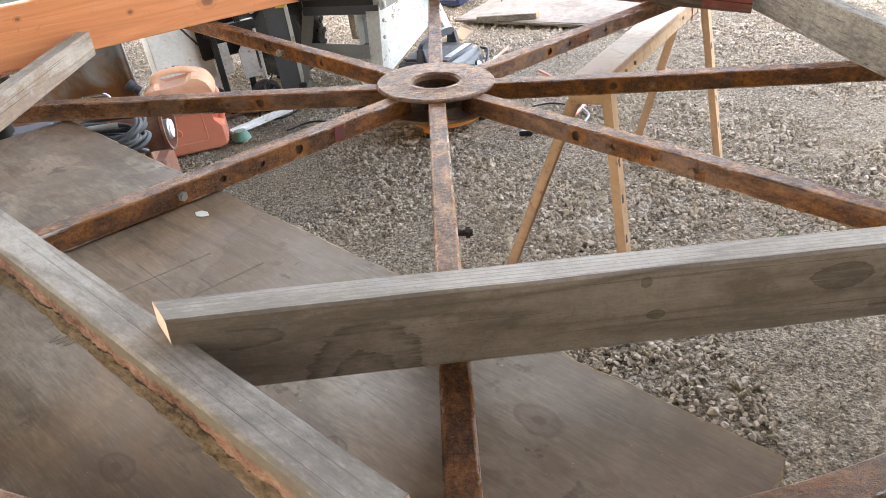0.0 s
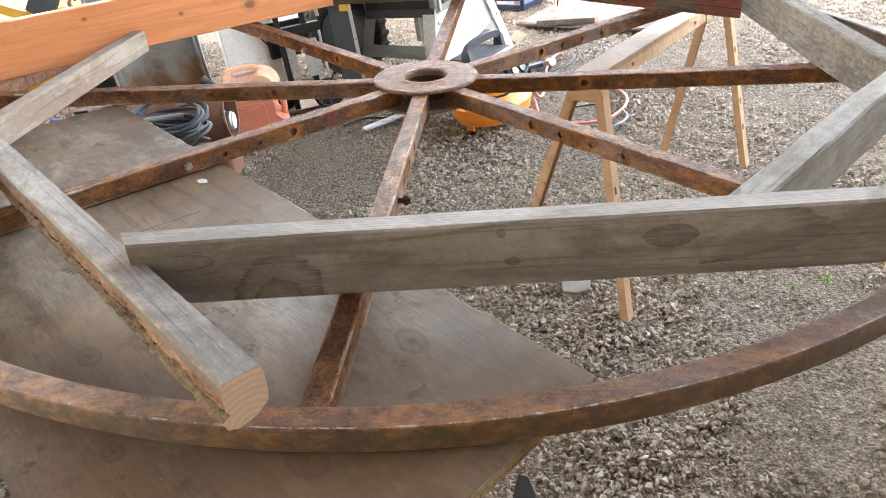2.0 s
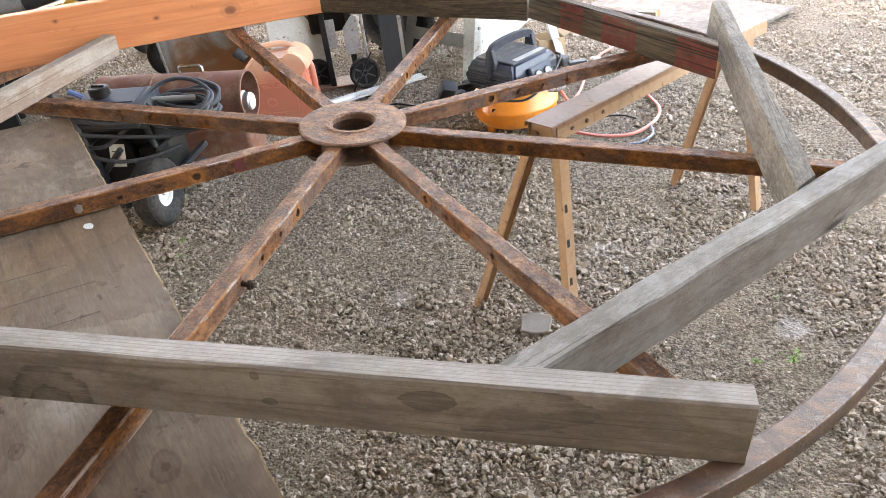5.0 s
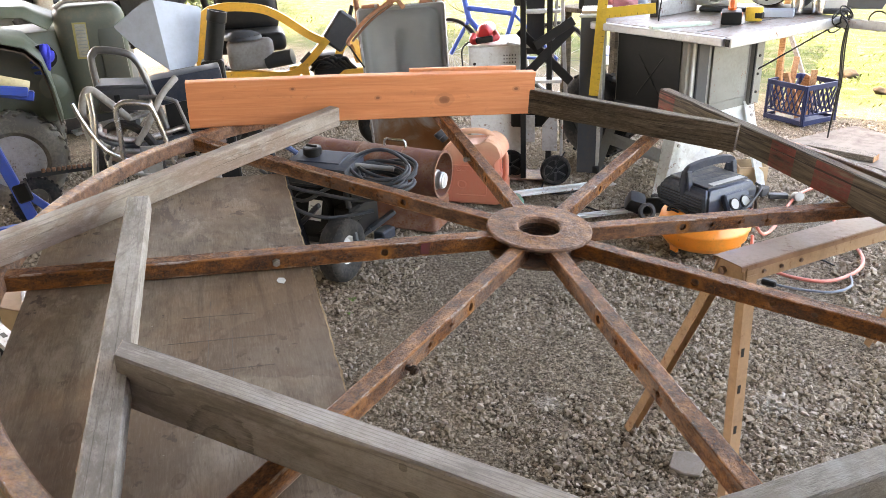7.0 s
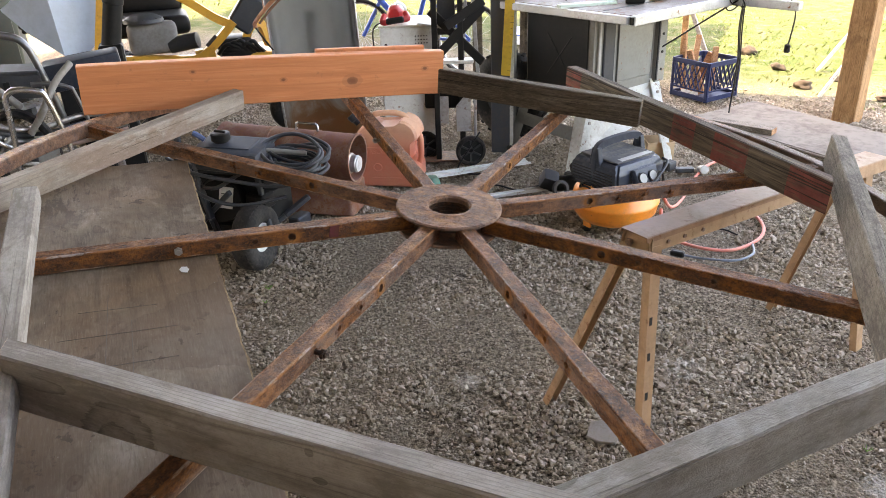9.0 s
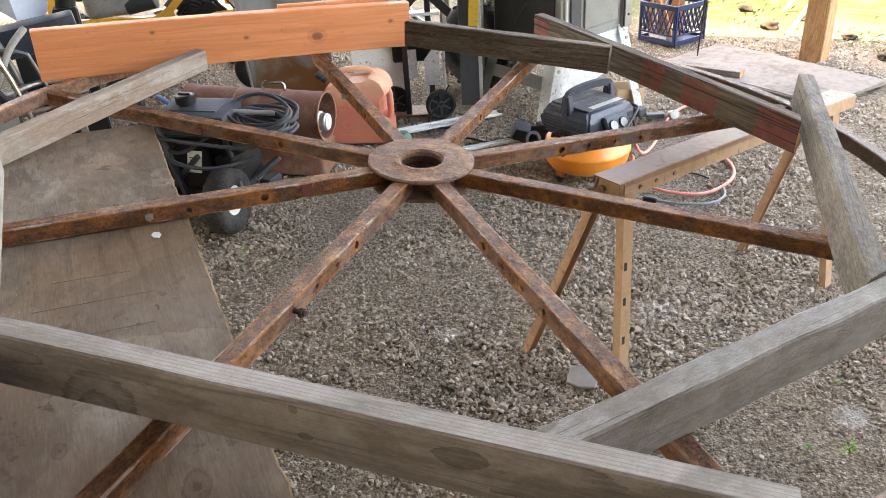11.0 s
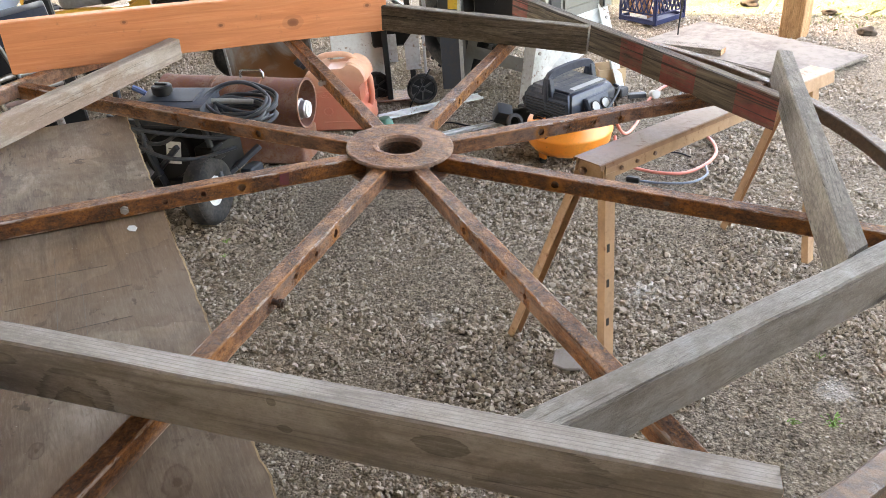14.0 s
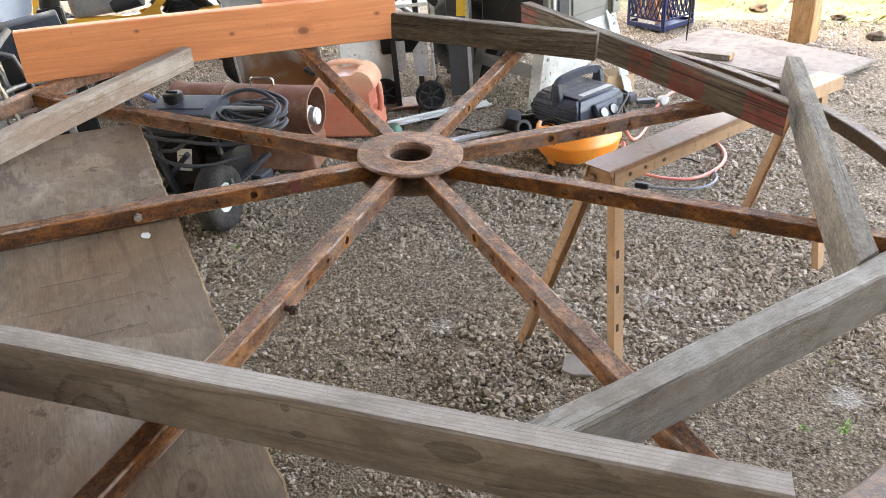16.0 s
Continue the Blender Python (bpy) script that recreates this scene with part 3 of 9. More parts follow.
tube_grey = paint("dull grey tube", (0.15, 0.152, 0.155), 0.35, (0.13, 0.115, 0.095), 0.45, 0.12, 0.7)
chrome = paint("dull chrome", (0.50, 0.50, 0.51), 0.2, (0.20, 0.17, 0.145), 0.3, 0.0, 0.95)
tan_paint = paint("tan painted steel", (0.25, 0.135, 0.078), 0.45, (0.15, 0.085, 0.05), 0.45, 0.12, spec=0.35)
tan_leg = paint("tan leg paint", (0.34, 0.205, 0.118), 0.5, (0.19, 0.115, 0.066), 0.5, 0.10, spec=0.35)
white_paint = paint("dusty white enamel", (0.62, 0.64, 0.62), 0.45, (0.26, 0.21, 0.16), 0.35, 0.1)
grey_paint = paint("grey machine enamel", (0.22, 0.225, 0.215), 0.45, (0.17, 0.15, 0.12), 0.4, 0.05)
mid_grey = paint("mid grey enamel", (0.33, 0.335, 0.32), 0.42, (0.2, 0.17, 0.13), 0.35, 0.04)
panel_grey = paint("grey green machine enamel", (0.175, 0.18, 0.165), 0.45, (0.13, 0.115, 0.09), 0.4, 0.05)
pale_grey = paint("pale grey enamel", (0.52, 0.53, 0.51), 0.42, (0.24, 0.2, 0.15), 0.35, 0.04)
dark_grey = paint("dark grey plastic", (0.034, 0.038, 0.043), 0.5, (0.10, 0.09, 0.078), 0.3, spec=0.3)
black_plastic = paint("black plastic", (0.007, 0.0075, 0.008), 0.5, (0.04, 0.036, 0.031), 0.2, spec=0.25)
blue_black = paint("blue black dusty plastic", (0.014, 0.022, 0.037), 0.42, (0.09, 0.092, 0.094), 0.3, spec=0.3)
navy = paint("navy painted steel", (0.016, 0.024, 0.035), 0.42, (0.1, 0.09, 0.08), 0.35)
rubber = paint("dusty tyre rubber", (0.018, 0.018, 0.019), 0.85, (0.12, 0.108, 0.092), 0.4, spec=0.2)
dust_rubber = paint("mud dusted tyre rubber", (0.12, 0.112, 0.10), 0.9, (0.25, 0.225, 0.19), 0.8, spec=0.15)
hose_black = paint("black rubber hose", (0.03, 0.036, 0.045), 0.5, (0.12, 0.12, 0.118), 0.4, spec=0.35)
yellow_paint = paint("yellow machine paint", (0.72, 0.35, 0.045), 0.35, (0.2, 0.13, 0.05), 0.3, 0.06)
tank_orange = paint("orange yellow tank paint", (0.80, 0.25, 0.035), 0.3, (0.30, 0.15, 0.06), 0.35, 0.03)
level_yellow = paint("yellow ruler paint", (0.70, 0.46, 0.06), 0.4, (0.25, 0.17, 0.06), 0.3)
can_red = paint("faded red plastic", (0.56, 0.17, 0.11), 0.5, (0.42, 0.24, 0.16), 0.5)
can_pale = paint("sun bleached orange plastic", (0.78, 0.44, 0.27), 0.5, (0.50, 0.33, 0.2), 0.3)
heater_red = paint("old maroon paint", (0.16, 0.062, 0.046), 0.75, (0.27, 0.185, 0.135), 0.95, 0.5, scale=30.0, bump=0.6)
olive = paint("olive green plastic", (0.105, 0.128, 0.096), 0.4, (0.17, 0.155, 0.115), 0.5)
blue_paint = paint("blue paint", (0.02, 0.085, 0.42), 0.35, (0.12, 0.12, 0.14), 0.25)
crate_blue = paint("blue crate plastic", (0.008, 0.015, 0.055), 0.5, (0.04, 0.044, 0.06), 0.15, spec=0.2)
red_plastic = paint("red tool plastic", (0.55, 0.03, 0.035), 0.35, (0.2, 0.1, 0.09), 0.3)
orange_plastic = paint("orange tool plastic", (0.70, 0.13, 0.03), 0.4, (0.2, 0.1, 0.06), 0.3)
hose_pink = paint("faded red air hose", (0.60, 0.16, 0.12), 0.5, (0.35, 0.25, 0.2), 0.4)
cream_foam = paint("cream foam", (0.72, 0.62, 0.36), 0.8, (0.35, 0.28, 0.18), 0.4)
white_plastic = paint("white plastic", (0.78, 0.77, 0.74), 0.4, (0.4, 0.35, 0.28), 0.3)
pale_blue = paint("pale blue grey plastic", (0.42, 0.49, 0.58), 0.5, (0.32, 0.33, 0.36), 0.2, bump=0.05)
card = paint("cardboard", (0.46, 0.33, 0.20), 0.85, (0.3, 0.2, 0.12), 0.3)
post_wood = weathered("orange brown post timber", (0.17, 0.085, 0.036), (0.31, 0.165, 0.075), (0.41, 0.245, 0.125), seed=4.0, relief=0.4, ring=11.0, lines=0.6)
scrap_wood = weathered("red brown scrap timber", (0.20, 0.09, 0.045), (0.36, 0.18, 0.09), (0.50, 0.30, 0.17), seed=6.0)
paint_white_mark = paint("white paint drip", (0.75, 0.75, 0.72), 0.6, (0.5, 0.45, 0.4), 0.3)
pencil = paint("faint pencil line", (0.11, 0.09, 0.075), 0.8, (0.16, 0.125, 0.095), 0.9)
ink_dark = paint("dark pencil line", (0.05, 0.04, 0.035), 0.8, (0.1, 0.08, 0.06), 0.3)


def spilled(n):
    """White paint once spilt on the yard: three ragged patches."""
    x, y, _ = n.sep()
    f = None
    for cx, cy, r in ((0.46, 0.85, 0.16), (1.04, 0.50, 0.13), (-0.19, 0.52, 0.12)):
        dx, dy = n.math("SUBTRACT", x, cx), n.math("SUBTRACT", y, cy)
        d = n.math("SQRT", n.math("ADD", n.math("MULTIPLY", dx, dx), n.math("MULTIPLY", dy, dy)))
        g = n.ramp(n.math("DIVIDE", d, r), (0.2, 1.0), (1.0, 0.0))
        f = g if f is None else n.math("MAXIMUM", f, g)
    return n.ramp(n.math("MULTIPLY", f, n.noise(45, 5, 0.75)), (0.30, 0.0), (0.52, 0.32))


def gravel_stone():
    n = Nodes("gravel stones")
    rnd = n.add("ShaderNodeNewGeometry").outputs["Random Per Island"]
    c = n.ramp(rnd, (0.0, (0.11, 0.09, 0.068)), (0.25, (0.235, 0.199, 0.156)), (0.7, (0.325, 0.28, 0.226)), (0.93, (0.385, 0.337, 0.28)), (1.0, (0.46, 0.41, 0.35)))
    c = n.mix(n.ramp(n.noise(2.0, 6, 0.68), (0.42, 0.1), (0.60, 0.5)), c, (0.255, 0.20, 0.145))
    c = n.mix(n.ramp(n.noise(200, 4, 0.75), (0.4, 0.0), (0.7, 0.5)), c, (0.33, 0.282, 0.225))
    c = n.mix(spilled(n), c, (0.52, 0.50, 0.46))
    n.bump(n.noise(260, 4, 0.7), 0.5, 0.0012)
    return n.done(c, 0.95, spec=0.12)


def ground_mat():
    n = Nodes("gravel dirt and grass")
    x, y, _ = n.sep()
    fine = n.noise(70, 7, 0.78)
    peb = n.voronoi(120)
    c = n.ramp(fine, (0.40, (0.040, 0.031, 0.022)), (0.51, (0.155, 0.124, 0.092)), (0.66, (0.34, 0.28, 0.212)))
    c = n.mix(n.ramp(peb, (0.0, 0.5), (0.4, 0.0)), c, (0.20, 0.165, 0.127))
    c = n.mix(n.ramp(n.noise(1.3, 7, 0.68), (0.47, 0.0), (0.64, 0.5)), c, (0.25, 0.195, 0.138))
    c = n.mix(spilled(n), c, (0.52, 0.50, 0.46))
    start = n.ramp(n.math("ADD", n.math("MULTIPLY", x, 0.2), 0.5), (0.2, 1.0), (0.6, 0.0))
    edge = n.math("SUBTRACT", n.math("MULTIPLY", n.noise(0.7, 6, 0.7), 3.0), n.math("MULTIPLY", start, 1.1))
    lawn = n.ramp(n.math("MULTIPLY", n.math("SUBTRACT", n.math("ADD", y, edge), 5.2), 0.5), (0.3, 0.0), (0.8, 1.0))
    lawn = n.math("MAXIMUM", lawn, n.ramp(n.math("MULTIPLY", x, -0.1), (0.74, 0.0), (0.92, 1.0)))
    g = n.ramp(n.noise(4.2, 8, 0.76), (0.34, (0.022, 0.040, 0.007)), (0.5, (0.045, 0.062, 0.014)), (0.66, (0.085, 0.082, 0.036)))
    c = n.mix(n.math("MULTIPLY", lawn, n.ramp(n.noise(6, 7, 0.75), (0.36, 0.5), (0.5, 1.0))), c, g)
    n.bump(n.math("SUBTRACT", fine, peb), 0.9, 0.010)
    return n.done(c, 0.95, spec=0.12)


stone_mat = gravel_stone()
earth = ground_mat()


# ---- ground, gravel ----
def ground():
    bm = bmesh.new()
    xs = [-260, -90, -30, -12, -7] + [-5 + 0.25 * k for k in range(41)] + [7, 12, 30, 90, 260]
    ys = [-260, -90, -30, -8, -4] + [-3 + 0.25 * k for k in range(45)] + [10, 14, 24, 50, 110, 300]
    grid = []
    for y in ys:
        row = []
        for x in xs:
            near = 1.0 if -5 <= x <= 5 and -3 <= y <= 8 else 0.0
            z = (noise.noise(Vector((x * 0.9, y * 0.9, 3.0))) * 0.016 - 0.010) * near
            row.append(bm.verts.new((x, y, z - (0.0 if near else 0.02))))
        grid.append(row)
    for a, b in zip(grid, grid[1:]):
        for k in range(len(xs) - 1):
            bm.faces.new((a[k], a[k + 1], b[k + 1], b[k]))
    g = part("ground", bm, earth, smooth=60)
    tagged(g, "dusty gravel yard floor running out into bright grass", "ground", kind="structure")


ground()


def earth_z(x, y):
    return noise.noise(Vector((x * 0.9, y * 0.9, 3.0))) * 0.016 - 0.010


def pebbles(name, label, spots, mat, seed, fine=True):
    """Many small broken stones in one mesh. spots: rows of x, y, z, size."""
    rng = np.random.default_rng(seed)
    bm = bmesh.new()
    if fine:
        # a crooked block: a wide lower ring of four corners, turned against a narrower upper one
        lo = [bm.verts.new((math.cos(k * math.pi / 2), math.sin(k * math.pi / 2), -0.62)) for k in range(4)]
        hi = [bm.verts.new((0.8 * math.cos((k + 0.5) * math.pi / 2), 0.8 * math.sin((k + 0.5) * math.pi / 2), 0.62)) for k in range(4)]
        for k in range(4):
            j = (k + 1) % 4
            bm.faces.new((lo[k], lo[j], hi[k]))
            bm.faces.new((lo[j], hi[j], hi[k]))
        bm.faces.new(hi)
        bm.faces.new(lo[::-1])
        bmesh.ops.triangulate(bm, faces=bm.faces)
        bm.verts.index_update()
    else:
        bmesh.ops.create_cone(bm, cap_ends=False, segments=4, radius1=1.0, radius2=0.0, depth=1.0)
        bmesh.ops.create_cone(bm, cap_ends=False, segments=4, radius1=0.0, radius2=1.0, depth=1.0, matrix=tr(0, 0, -1.0))
        bmesh.ops.remove_doubles(bm, verts=bm.verts, dist=0.001)
        bmesh.ops.triangulate(bm, faces=bm.faces)
        bm.verts.index_update()
    base = np.array([v.co[:] for v in bm.verts])
    tri = np.array([[v.index for v in f.verts] for f in bm.faces])
    bm.free()
    keep = len(base)
    n = len(spots)
    sq = rng.uniform(0.5, 1.3, (n, 1, 3)) * np.array([1.15, 1.0, 0.75])
    lump = rng.uniform(0.66, 1.25, (n, keep, 1))
    v = base[None] * lump * sq * spots[:, None, 3:4]
    a, b, c = rng.uniform(0, 2 * np.pi, n), rng.normal(0, 0.8, n), rng.normal(0, 0.8, n)
    ca, sa, cb, sb, cc, sc = np.cos(a), np.sin(a), np.cos(b), np.sin(b), np.cos(c), np.sin(c)
    z0, o1 = np.zeros(n), np.ones(n)
    rz = np.stack([np.stack([ca, -sa, z0], -1), np.stack([sa, ca, z0], -1), np.stack([z0, z0, o1], -1)], 1)
    rx = np.stack([np.stack([o1, z0, z0], -1), np.stack([z0, cb, -sb], -1), np.stack([z0, sb, cb], -1)], 1)
    ry = np.stack([np.stack([cc, z0, sc], -1), np.stack([z0, o1, z0], -1), np.stack([-sc, z0, cc], -1)], 1)
    v = np.einsum("nij,nkj->nki", rz @ rx @ ry, v) + spots[:, None, :3]
    faces = (tri[None] + (np.arange(n) * keep)[:, None, None]).reshape(-1, 3)
    me = bpy.data.meshes.new(name)
    me.vertices.add(n * keep)
    me.vertices.foreach_set("co", v.reshape(-1).astype(np.float32))
    me.loops.add(faces.size)
    me.loops.foreach_set("vertex_index", faces.reshape(-1).astype(np.int32))
    me.polygons.add(len(faces))
    me.polygons.foreach_set("loop_start", (np.arange(len(faces)) * 3).astype(np.int32))
    me.polygons.foreach_set("use_smooth", [False] * len(faces))
    me.update(calc_edges=True)
    me.materials.append(mat)
    return tagged(new(name, me), label, "gravel", kind="stuff")


def strew(x0, x1, y0, y1, per, lo, hi, seed):
    """Spots on the ground, thinner where the dirt shows."""
    rng = np.random.default_rng(seed)
    n = int((x1 - x0) * (y1 - y0) * per)
    x, y = rng.uniform(x0, x1, n), rng.uniform(y0, y1, n)
    x, y = x + rng.normal(0, 0.13, n), y + rng.normal(0, 0.13, n)
    s = lo + (hi - lo) * rng.beta(1.5, 3.4, n)
    bare = np.array([noise.noise(Vector((p * 1.7, q * 1.7, 9.0))) for p, q in zip(x, y)]) + 0.10 * np.clip(y - 0.7, -1.0, 0.6)
    stay = rng.uniform(0, 1, n) < np.clip(1.0 - 1.5 * np.clip(bare, 0, 1), 0.5, 1.0)
    s = s * np.clip(1.05 - 1.2 * np.clip(bare, 0, 1), 0.62, 1.05)
    x, y, s = x[stay], y[stay], s[stay]
    z = np.array([earth_z(p, q) for p, q in zip(x, y)])
    z = z + 0.013 * np.array([noise.noise(Vector((p * 13, q * 13, 4.0))) for p, q in zip(x, y)])
    return np.stack([x, y, z + s * rng.uniform(-0.25, 0.75, len(s)), s], 1)


pebbles("gravel", "crushed grey gravel spread over the dirt", np.concatenate([
    strew(-1.5, -0.5, -1.2, 3.0, 6000, 0.0040, 0.0132, 1),
    strew(-0.5, 2.2, -1.2, 1.5, 8800, 0.0036, 0.0138, 8),
    strew(-0.5, 2.2, 1.5, 3.0, 5600, 0.0042, 0.0150, 9),
    strew(-4.5, -1.5, -0.5, 4.6, 1900, 0.006, 0.019, 2),
    strew(-1.5, 3.4, 3.0, 4.6, 2600, 0.0055, 0.018, 3),
    strew(2.2, 3.8, -0.8, 3.0, 1800, 0.007, 0.020, 4),
    strew(-0.9, 2.3, -2.0, -1.2, 1500, 0.008, 0.020, 5)]), stone_mat, 11)
pebbles("grit", "fine broken grit between the gravel", strew(-1.5, 2.2, -1.2, 3.0, 2500, 0.0014, 0.0045, 6), stone_mat, 12, fine=False)


# ---- unseen shed roof, with walls added to shape the light ----
def roof():
    n = Nodes("old roof sheeting")
    c = n.ramp(n.noise(3, 4), (0.3, (0.16, 0.135, 0.11)), (0.7, (0.24, 0.21, 0.175)))
    mat = n.done(c, 0.8)
    bm = bmesh.new()
    box(bm, 11.6, 8.0, 0.05, tr(-3.2, 0.55, 3.95))
    # extra stretch of roof, added only to shade the lawn at the left
    box(bm, 6.8, 3.0, 0.05, tr(-5.6, 6.05, 3.95))
    for k in range(7):
        box(bm, 11.6, 0.05, 0.18, tr(-3.2, -3.3 + 1.25 * k, 3.83))
    r = part("ceiling", bm, mat)
    tagged(r, "plain timber shed roof on rafters, out of view, sized to shade the yard", "ceiling", kind="structure")
    # both walls are unseen, put in to hold back and bounce light
    walls = Nodes("brown board siding")
    walls = walls.done(walls.ramp(walls.noise(4, 5), (0.3, (0.25, 0.215, 0.172)), (0.7, (0.36, 0.315, 0.26))), 0.85)
    w = part("wall_south", boxb(11.6, 0.12, 3.9, tr(-3.2, -3.51, 1.95)), walls)
    tagged(w, "unseen brown board wall added behind the viewer to limit the light", "wall", kind="structure")
    w = part("wall_east", boxb(0.12, 3.5, 3.3, tr(2.66, -1.7, 1.65)), walls)
    tagged(w, "unseen brown board wall added to dim light from the right", "wall", kind="structure")
    # two unseen posts added under the east eave
    for x, y in ((2.5, -3.2), (2.5, 1.0)):
        ob = thing("wooden_post", "square orange brown timber post holding the roof", "post", at(x, y, -0.02))
        part("timber", boxb(3.92, 0.145, 0.145, tr(1.96, 0, 0), 0.006), post_wood, ob, m=pose(0, 0, 0, 0, -90))


roof()


# ---- the wheel, lying a little aslope on its supports ----
WHEEL = tr(0, 0, 0.845) @ Matrix.Rotation(math.atan(0.09), 4, "Y") @ tr(0, 0, -0.82)
ZT = 0.838


def holed_side(bm, x0, x1, y, z0, z1, holes, inward):
    """A side of a tube in the plane y with round holes (x, r); their walls run inward."""
    zc = (z0 + z1) / 2
    hh = (z1 - z0) / 2
    cuts = [x0]
    for hx, _ in holes:
        cuts += [hx - hh, hx + hh]
    cuts.append(x1)
    for a, b in zip(cuts[::2], cuts[1::2]):
        if b - a > 1e-4:
            bm.faces.new([bm.verts.new(p) for p in ((a, y, z0), (b, y, z0), (b, y, z1), (a, y, z1))])
    for hx, r in holes:
        k = 16
        ring = [(math.cos(2 * math.pi * i / k), math.sin(2 * math.pi * i / k)) for i in range(k)]
        outer = [bm.verts.new((hx + hh * c / max(abs(c), abs(s)), y, zc + hh * s / max(abs(c), abs(s)))) for c, s in ring]
        inner = [bm.verts.new((hx + r * c, y, zc + r * s)) for c, s in ring]
        deep = [bm.verts.new((hx + r * c, y + inward * 0.006, zc + r * s)) for c, s in ring]
        for i in range(k):
            j = (i + 1) % k
            bm.faces.new((outer[i], outer[j], inner[j], inner[i]))
            bm.faces.new((inner[i], inner[j], deep[j], deep[i]))


def spoke_mesh():
    bm = bmesh.new()
    w, h, x0, x1, c = 0.0160, 0.0175, 0.085, 1.075, 0.0026
    holes = [(0.35, 0.0085), (0.425, 0.0058), (0.4985, 0.0058), (0.573, 0.0060)]
    holed_side(bm, x0, x1, -w, -h + c, h - c, holes, 1)
    holed_side(bm, x0, x1, w, -h + c, h - c, holes, -1)
    n = 40
    for sz in (1, -1):
        rows = []
        for yy, zz in ((-w, (h - c) * sz), (-w + c * 0.35, (h - c * 0.35) * sz), (-w + c, h * sz), (w - c, h * sz), (w - c * 0.35, (h - c * 0.35) * sz), (w, (h - c) * sz)):
            rows.append([bm.verts.new((x0 + (x1 - x0) * k / n, yy, zz)) for k in range(n + 1)])
        for a, b in zip(rows, rows[1:]):
            for k in range(n):
                bm.faces.new((a[k], a[k + 1], b[k + 1], b[k]))
    # a dark inner tube wall behind the holes
    box(bm, x1 - x0, 0.012, 0.024, tr((x0 + x1) / 2, 0, 0))
    return bm


def wheel():
    w = thing("spoked_wheel", "large rusted iron wheel with eight drilled spokes, lying flat on supports", "wheel", WHEEL)
    bm = bmesh.new()
    ri, ro, zb, zt = 1.060, 1.0945, 0.807, 0.842
    prof = [(ri, zb + 0.003), (ri, zt - 0.003), (ri + 0.003, zt), (ri + 0.02, zt - 0.001), (ro - 0.006, zt - 0.0005), (ro - 0.002, zt - 0.002), (ro, zt - 0.006), (ro, zt - 0.024), (ro - 0.0005, zb + 0.004), (ro - 0.004, zb), (ri + 0.003, zb)]
    lathe(bm, prof, tr(0, -0.016, 0), 200, closed=True)
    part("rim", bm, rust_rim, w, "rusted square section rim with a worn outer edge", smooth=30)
    bm = bmesh.new()
    prof = [(0.046, ZT - 0.010), (0.046, ZT + 0.003), (0.050, ZT + 0.0075), (0.060, ZT + 0.0085), (0.063, ZT + 0.007), (0.114, ZT + 0.007), (0.117, ZT + 0.004), (0.117, ZT), (0.05, ZT - 0.001)]
    lathe(bm, prof, None, 56, closed=True)
    part("hub_plate", bm, rust_hub, w, "round rusted top plate with a bored centre", smooth=30)
    bm = bmesh.new()
    lathe(bm, [(0.05, 0.794), (0.115, 0.794), (0.117, 0.797), (0.115, 0.801), (0.05, 0.801)], None, 48, closed=True)
    part("hub_plate", bm, rust_hub, w, smooth=30)
    bm = bmesh.new()
    lathe(bm, [(0.047, 0.80), (0.054, 0.80), (0.054, ZT - 0.002), (0.047, ZT - 0.002)], None, 40, closed=True)
    for k in range(3):
        lathe(bm, [(0.0445, 0.803 + 0.011 * k), (0.048, 0.802 + 0.011 * k), (0.048, 0.810 + 0.011 * k), (0.0445, 0.809 + 0.011 * k)], None, 40, closed=True)
    part("hub_bore", bm, rust_dark, w, smooth=30)
    first = part("spoke", spoke_mesh(), rust_spoke, w, m=tr(0, 0, 0.82) @ Matrix.Rotation(radians(-89.1), 4, "Z"))
    for k in range(1, 8):
        ob = new("spoke", first.data)
        ob.parent = w
        ob.matrix_basis = tr(0, 0, 0.82) @ Matrix.Rotation(radians(-90 + 45 * k), 4, "Z") @ pose(0, 0, 0, 180 if k % 2 else 0)
    for ang, side, out in ((-135, 1, 0.0), (-90, 1, 0.010), (135, 1, 0.004)):
        bm = bmesh.new()
        mm = Matrix.Rotation(radians(ang), 4, "Z") @ tr(0.573 if ang != 135 else 0.50, side * 0.0160, 0.82) @ pose(0, 0, 0, -90)
        cyl(bm, 0.0045, 0.012 + out * 2, mm @ tr(0, 0, out), 12)
        cyl(bm, 0.0085, 0.006, mm @ tr(0, 0, 0.004 + out * 1.9), 6)
        cyl(bm, 0.0052, 0.009, mm @ tr(0, 0, 0.006 + out * 1.9), 12)
        part("bolt", bm, rust_dark if ang == -90 else steel_worn, w, "steel bolt through a spoke hole", smooth=30)
    # a brush of red paint on one spoke
    bm = bmesh.new()
    mm = Matrix.Rotation(radians(-135), 4, "Z") @ tr(0.262, 0.0165, 0.822)
    prism(bm, [(-0.011, -0.014), (0.009, -0.012), (0.012, 0.012), (-0.008, 0.014)], 0.0012, mm @ pose(0, 0, 0, -90))
    part("paint_mark", bm, paint("faded magenta paint", (0.15, 0.028, 0.036), 0.7, (0.13, 0.055, 0.03), 0.9), w, "dab of faded red paint")


wheel()


